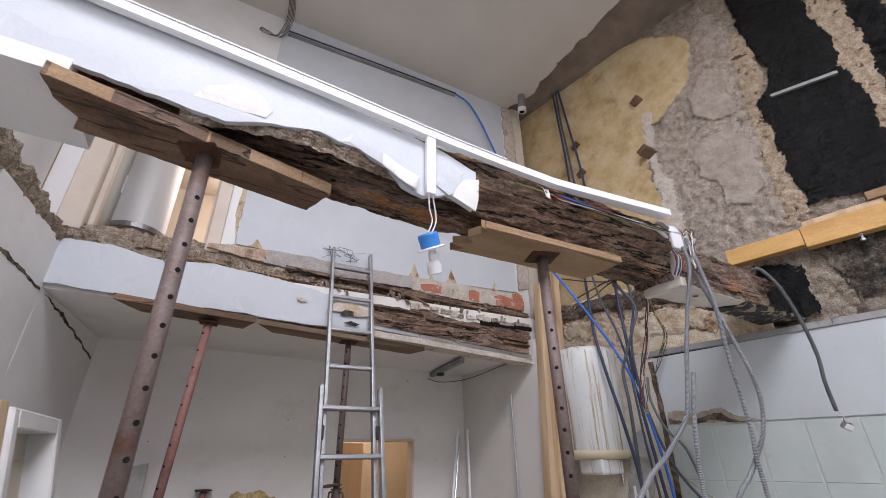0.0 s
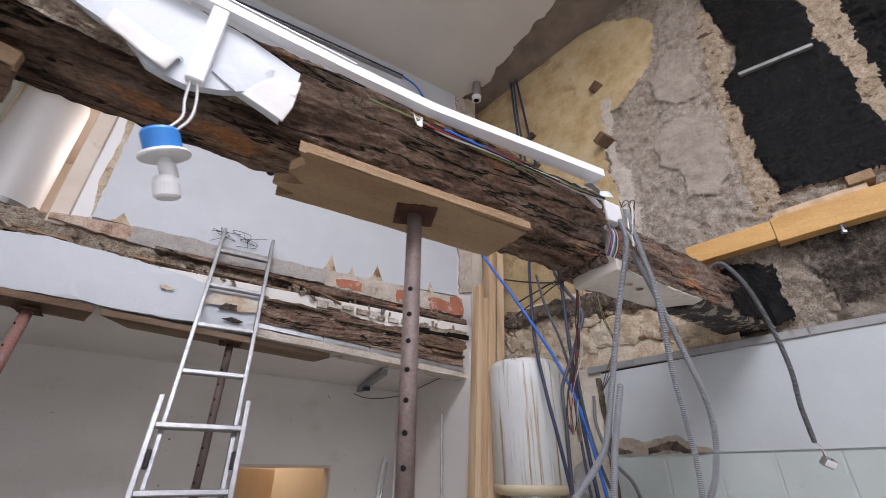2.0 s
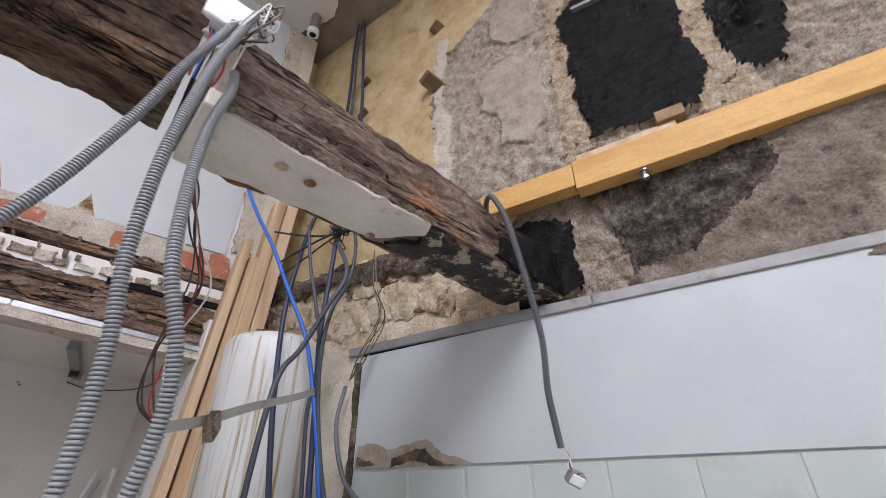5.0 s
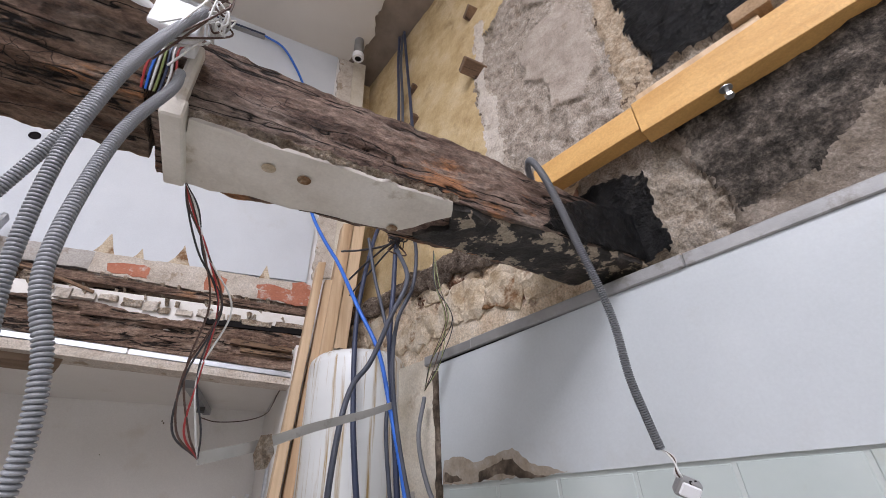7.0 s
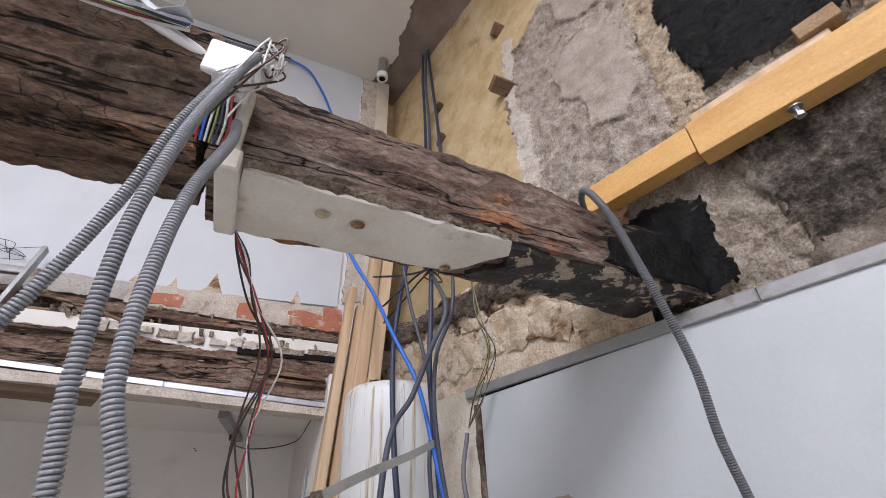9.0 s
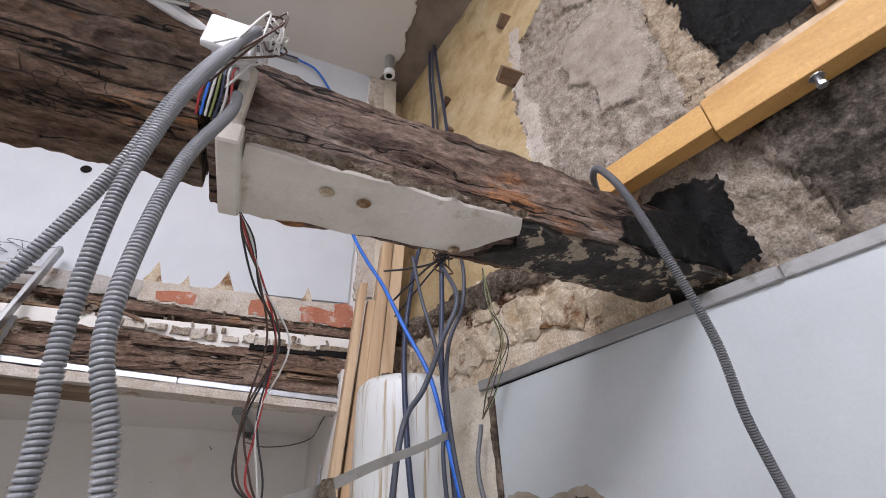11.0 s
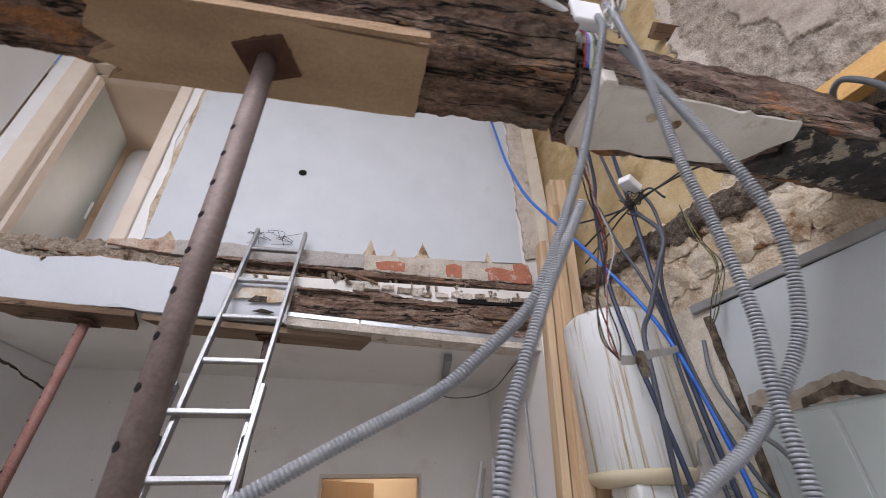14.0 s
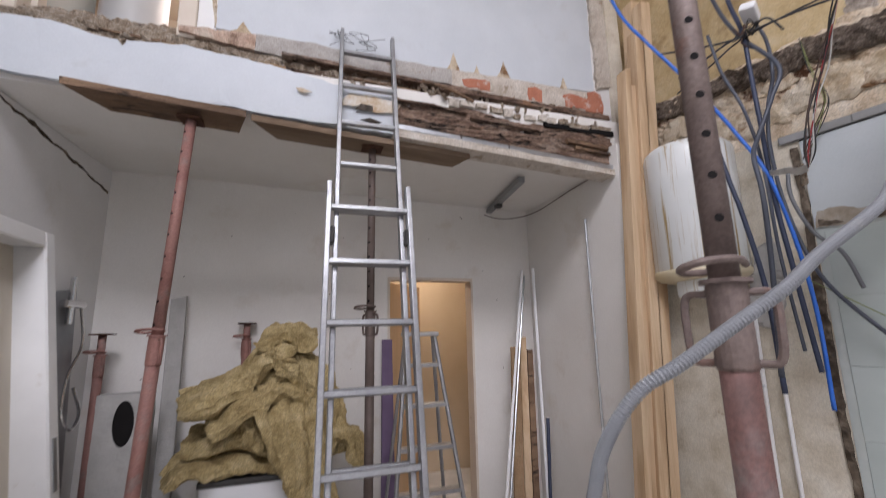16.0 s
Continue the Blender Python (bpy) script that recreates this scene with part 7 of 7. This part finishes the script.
def wool(pts, width, thick, seed, label, across=(0.1, 1.0, 0.15)):
    """A folded batt of mineral wool: a rounded, fraying slab bent along a line."""
    ob = thing("insulation_batt", label, "insulation", "mineral wool on the appliance", base=pts[0])
    line = resample(smooth_line(pts, 10), 0.012)
    side = Vector(across).normalized()
    bm = bmesh.new()
    nw, nt = 26, 6
    ring0 = [(-0.5 + k / nw, -0.5) for k in range(nw)] + [(0.5, -0.5 + k / nt) for k in range(nt)] + [(0.5 - k / nw, 0.5) for k in range(nw)] + [(-0.5, 0.5 - k / nt) for k in range(nt)]
    rings = []
    for i, p in enumerate(line):
        d = (line[min(i + 1, len(line) - 1)] - line[max(i - 1, 0)]).normalized()
        s = (side - d * side.dot(d)).normalized()
        up = d.cross(s).normalized()
        row = []
        for a, b in ring0:
            f = i / (len(line) - 1)
            w = width * (1 + 0.16 * noise.noise(Vector((f * 3, seed, 1 if a > 0 else 4))))
            t = thick * (1 + 0.35 * noise.noise(Vector((f * 4, a * 3, seed + 7)))) * (1 - 0.5 * abs(a * 2) ** 6) * min(1.0, 0.45 + 8 * min(f, 1 - f))
            q = p + s * (a * w) + up * (b * t)
            q += up * 0.055 * noise.noise(Vector((f * 5 + a * 3, a * 5, seed))) + s * 0.02 * noise.noise(q * 9)
            q += Vector(noise.noise_vector(q * 13)) * 0.016 + Vector(noise.noise_vector(q * 42)) * 0.008
            row.append(bm.verts.new(q))
        rings.append(row)
    n = len(ring0)
    for a, b in zip(rings, rings[1:]):
        for k in range(n):
            bm.faces.new((a[k], a[(k + 1) % n], b[(k + 1) % n], b[k]))
    bm.faces.new(rings[0][::-1])
    bm.faces.new(rings[-1])
    part("slab", bm, "mineral_wool", ob)
    return ob


wool([(-0.20, 3.80, 0.70), (-0.06, 3.84, 0.80), (0.16, 3.88, 0.80), (0.42, 3.90, 0.79), (0.62, 3.92, 0.78)], 0.50, 0.10, 1.0, "olive yellow mineral wool batt at the bottom of the heap")
wool([(-0.12, 3.86, 0.90), (0.10, 3.88, 0.93), (0.35, 3.92, 0.93), (0.60, 3.95, 0.90)], 0.46, 0.10, 2.0, "crumpled olive mineral wool batt in the heap")
wool([(-0.15, 3.74, 1.13), (-0.02, 3.76, 1.16), (0.16, 3.80, 1.26), (0.32, 3.84, 1.40), (0.42, 3.88, 1.46)], 0.38, 0.085, 3.0, "wide olive mineral wool batt tilting up the heap", (0.0, 1.0, 0.35))
wool([(0.02, 3.66, 1.02), (0.14, 3.68, 1.08), (0.28, 3.70, 1.17), (0.42, 3.73, 1.24), (0.52, 3.78, 1.22)], 0.30, 0.075, 4.0, "torn yellow mineral wool batt lying across the heap", (0.0, 1.0, 0.5))
wool([(0.27, 3.90, 1.47), (0.37, 3.88, 1.53), (0.49, 3.88, 1.525), (0.61, 3.90, 1.46)], 0.28, 0.11, 5.0, "small folded mineral wool batt on top of the heap")
wool([(0.32, 3.70, 1.42), (0.42, 3.67, 1.36), (0.52, 3.66, 1.27), (0.62, 3.66, 1.16)], 0.10, 0.04, 6.0, "narrow pale strip of mineral wool", (0.3, 0.6, 0.6))
wool([(0.30, 3.72, 1.20), (0.38, 3.64, 1.10), (0.46, 3.60, 0.96), (0.55, 3.58, 0.80), (0.63, 3.58, 0.60), (0.66, 3.60, 0.42)], 0.27, 0.08, 7.0, "limp olive mineral wool batt hanging over the front edge", (1.0, 0.5, 0.2))
wool([(0.42, 3.80, 1.36), (0.56, 3.78, 1.30), (0.66, 3.76, 1.12), (0.70, 3.74, 0.92), (0.72, 3.74, 0.75)], 0.34, 0.09, 8.0, "bent olive mineral wool batt sliding off the heap", (0.7, 0.8, 0.1))
wool([(0.60, 3.86, 0.98), (0.76, 3.82, 0.93), (0.90, 3.80, 0.80), (0.95, 3.80, 0.66)], 0.28, 0.08, 9.0, "crumpled mineral wool end drooping beside the appliance", (0.2, 1.0, 0.1))
wool([(0.02, 3.98, 1.0), (0.26, 3.98, 1.17), (0.46, 4.0, 1.30), (0.60, 3.98, 1.22), (0.66, 3.96, 1.0)], 0.40, 0.20, 11.0, "thick mineral wool batt in the middle of the heap")
wool([(0.20, 3.74, 1.10), (0.30, 3.70, 1.00), (0.36, 3.68, 0.90), (0.30, 3.68, 0.84)], 0.22, 0.07, 10.0, "dark crumpled mineral wool fold in the heap", (1.0, 0.4, 0.3))

prop(-0.72, 4.15, 1.56, (0.0, 0.0), 1.42, "prop_red", "spare red steel prop against the back wall", "spare props", handles=True)
prop(0.13, 4.29, 1.62, (0.0, -0.06), 1.50, "prop_red", "spare red steel prop behind the insulation", "spare props", handles=True)
slab = thing("concrete_block", "grey concrete block with an oval opening", "block", base=(-0.46, 3.95, 0))
bm = bmesh.new()
patch(bm, [(-0.62, 0.0), (-0.34, 0.0), (-0.34, 1.20), (-0.62, 1.20)], facing(4.0), 0.10, relief=0.002, grid=0.1, amp=0.003, seed=2)
part("slab", bm, "concrete_block", slab)
bm = bmesh.new()
lathe(bm, [(0.055, -0.002), (0.052, 0.003), (0.02, 0.003)], 24)
bm.transform(Matrix.Translation((-0.47, 3.897, 1.03)) @ pose(0, 0, 0, 90) @ Matrix.Diagonal((1, 2.4, 1, 1)))
part("opening", bm, "black_hole", slab, "dark oval opening")
sheet = thing("steel_sheet", "dark grey steel sheet leaning on the side wall", "sheet", base=(-0.82, 3.9, 0))
bm = bmesh.new()
hexa(bm, [(-0.78, 3.72, 0), (-0.74, 3.72, 0), (-0.74, 4.0, 0), (-0.78, 4.0, 0), (-0.85, 3.74, 1.80), (-0.83, 3.74, 1.80), (-0.83, 4.0, 1.84), (-0.85, 4.0, 1.84)])
part("plate", bm, "steel_sheet", sheet)
tap = thing("chrome_fitting", "chrome shower fittings hanging on the steel sheet", "fitting", base=(-0.79, 3.9, 1.2))
bm = bmesh.new()
rod(bm, (-0.80, 3.88, 1.62), (-0.80, 3.88, 1.90), 0.018, 14)
rod(bm, (-0.80, 3.80, 1.74), (-0.79, 4.0, 1.74), 0.024, 14)
part("mixer", bm, "chrome", tap)
part("shower_hose", sweep(bmesh.new(), smooth_line([(-0.79, 3.98, 1.74), (-0.75, 3.96, 1.5), (-0.76, 3.86, 1.32), (-0.74, 3.80, 1.12), (-0.72, 3.88, 1.02), (-0.72, 3.96, 1.1), (-0.74, 3.9, 1.25)], 9), 0.009, 8), "chrome", tap)
gp = thing("grey_board", "narrow grey board leaning on the back wall", "board", base=(-0.28, 4.1, 0))
bm = bmesh.new()
hexa(bm, [(-0.33, 4.05, 0), (-0.22, 4.05, 0), (-0.22, 4.08, 0), (-0.33, 4.08, 0), (-0.385, 4.28, 1.80), (-0.285, 4.28, 1.82), (-0.285, 4.31, 1.82), (-0.385, 4.31, 1.80)])
bevelled(bm, 0.004, 1)
part("board", bm, "concrete_block", gp)
for x0, y0, z0, x1, y1, z1, r, mat, lab in ((1.90, 3.75, 0.0, 2.46, 4.28, 2.07, 0.012, "bright_trunking", "thin white plastic rail leaning in the corner"),
                                            (1.95, 3.78, 0.0, 2.49, 4.30, 2.02, 0.010, "galvanised", "thin metal rail leaning in the corner"),
                                            (2.40, 3.95, 0.0, 2.54, 4.22, 2.08, 0.013, "bright_trunking", "white tube leaning in the corner"),
                                            (2.50, 3.35, 0.0, 2.555, 3.42, 2.35, 0.010, "galvanised", "thin perforated metal strip against the wall"),
                                            (2.38, 3.90, 0.0, 2.50, 4.05, 0.80, 0.014, "navy_cable", "blue handled rod leaning in the corner")):
    sk2 = thing("leaning_rail", lab, "rail", "rails leaning in the corner", base=(x0, y0, z0))
    part("rail", rod(bmesh.new(), (x0, y0, z0), (x1, y1, z1), r, 8), mat, sk2)
for x0, x1, h, mat in ((2.02, 2.10, 1.38, "plank_edge"), (2.11, 2.17, 1.46, "pine_post"), (2.18, 2.23, 1.35, "old_plank")):
    bd = thing("leaning_board", "narrow wooden board leaning in the corner", "board", "boards leaning in the corner", base=(x0, 3.8, 0))
    bm = bmesh.new()
    s = 0.26
    hexa(bm, [(x0, 3.78, 0), (x1, 3.78, 0), (x1, 3.80, 0), (x0, 3.80, 0), (x0 + s, 4.22, h), (x1 + s, 4.22, h), (x1 + s, 4.24, h), (x0 + s, 4.24, h)])
    part("board", bm, mat, bd)
pb = thing("purple_board", "dark purple board leaning beside the back doorway", "board", base=(1.2, 4.2, 0))
bm = bmesh.new()
hexa(bm, [(1.12, 4.12, 0), (1.23, 4.12, 0), (1.23, 4.15, 0), (1.12, 4.15, 0), (1.15, 4.29, 1.47), (1.23, 4.29, 1.47), (1.23, 4.32, 1.47), (1.15, 4.32, 1.47)])
part("board", bm, "purple_board", pb)
sl = thing("step_ladder", "small aluminium step ladder by the back doorway", "step ladder", base=(1.3, 3.7, 0))
for x0, x1 in ((1.06, 1.22), (1.62, 1.42)):
    part("front_rail", rod(bmesh.new(), (x0, 3.50, 0), (x1, 3.72, 1.52), 0.016, 8), "aluminium", sl)
    part("rear_rail", rod(bmesh.new(), (x0 + (0.03 if x0 < 1.3 else -0.03), 4.02, 0), (x1, 3.76, 1.50), 0.013, 8), "aluminium", sl)
for k in range(5):
    z = 0.25 + 0.26 * k
    f = z / 1.52
    bm = bmesh.new()
    box(bm, 1.06 + 0.16 * f, 1.62 - 0.20 * f, 3.49 + 0.22 * f, 3.56 + 0.22 * f, z, z + 0.025)
    part("tread", bm, "aluminium", sl)
bm = bmesh.new()
box(bm, 1.20, 1.44, 3.66, 3.82, 1.50, 1.53)
bevelled(bm, 0.006, 1)
part("top_step", bm, "galvanised", sl)

# ---- small remains ----
pen = thing("red_stick", "short red stick poking out above the short beam", "stick", base=(3.0, 1.4, 2.9))
part("shaft", rod(bmesh.new(), (2.965, 1.37, 2.88), (3.06, 1.42, 3.0), 0.0045, 8), "red_wire", pen)
for k, (u, w) in enumerate(((2.47, 0.03), (2.56, 0.035))):
    wp = thing("wall_pipe", "white painted water pipe running up the wall", "pipe", "water pipes below the heater", base=right_lower(u, 0.0, w))
    part("tube", sweep(bmesh.new(), [right_lower(u, 0.0, w), right_lower(u, 0.9, w), right_lower(u - 0.01 * k, 1.62, w)], 0.011, 12), "frame_white", wp, smooth=True)
    for z in (0.5, 1.2):
        bm = bmesh.new()
        c = right_lower(u, z, w)
        rod(bm, c + Vector((0, 0, -0.008)), c + Vector((0, 0, 0.008)), 0.0145, 12)
        part("clip", bm, "galvanised", wp)
cw = thing("ceiling_cable", "thin cable drooping along the back room ceiling", "cable", base=(2.4, 4.0, 2.6))
part("sheath", sweep(bmesh.new(), smooth_line([(2.12, 4.33, 2.60), (2.25, 4.32, 2.57), (2.45, 4.30, 2.585), (2.57, 4.1, 2.61), (2.565, 3.6, 2.64), (2.56, 3.25, 2.65)], 8), 0.004, 6), "brown_wire", cw)
rnd = random.Random(77)
for k in range(26):
    x, z = rnd.uniform(-0.8, 2.4), rnd.uniform(0.9, 2.6)
    if 1.15 < x < 2.05 and z < 2.05:
        continue
    bm = bmesh.new()
    rod(bm, (x, BACK - 0.0012, z), (x, BACK + 0.002, z), rnd.uniform(0.003, 0.007), 7)
    structure("nail_hole", bm, "mould", "small hole and nail mark in the back wall")
rubble = bmesh.new()
for k in range(140):
    x = rnd.uniform(-0.95, 2.55)
    f = rnd.random()
    s = rnd.uniform(0.006, 0.022)
    c = Vector((x, 3.09 + 0.13 * f, (2.985 - 0.03 * x if x < 1.0 else 2.99 - 0.03 * (x - 1)) + 0.17 * f + 0.012))
    m = Matrix.Translation(c) @ pose(0, 0, 0, rnd.uniform(0, 90), rnd.uniform(0, 90), rnd.uniform(0, 90))
    v = box(rubble, -s, s, -s * 0.7, s * 0.7, -s * 0.45, s * 0.45, m)
    for q in v:
        q.co += Vector((rnd.uniform(-0.3, 0.3) * s, rnd.uniform(-0.3, 0.3) * s, rnd.uniform(-0.3, 0.3) * s))
tagged(finish("rubble_bits", rubble, "torn_plaster"), "loose bits of plaster and mortar on the torn edge", "rubble", "", "stuff")
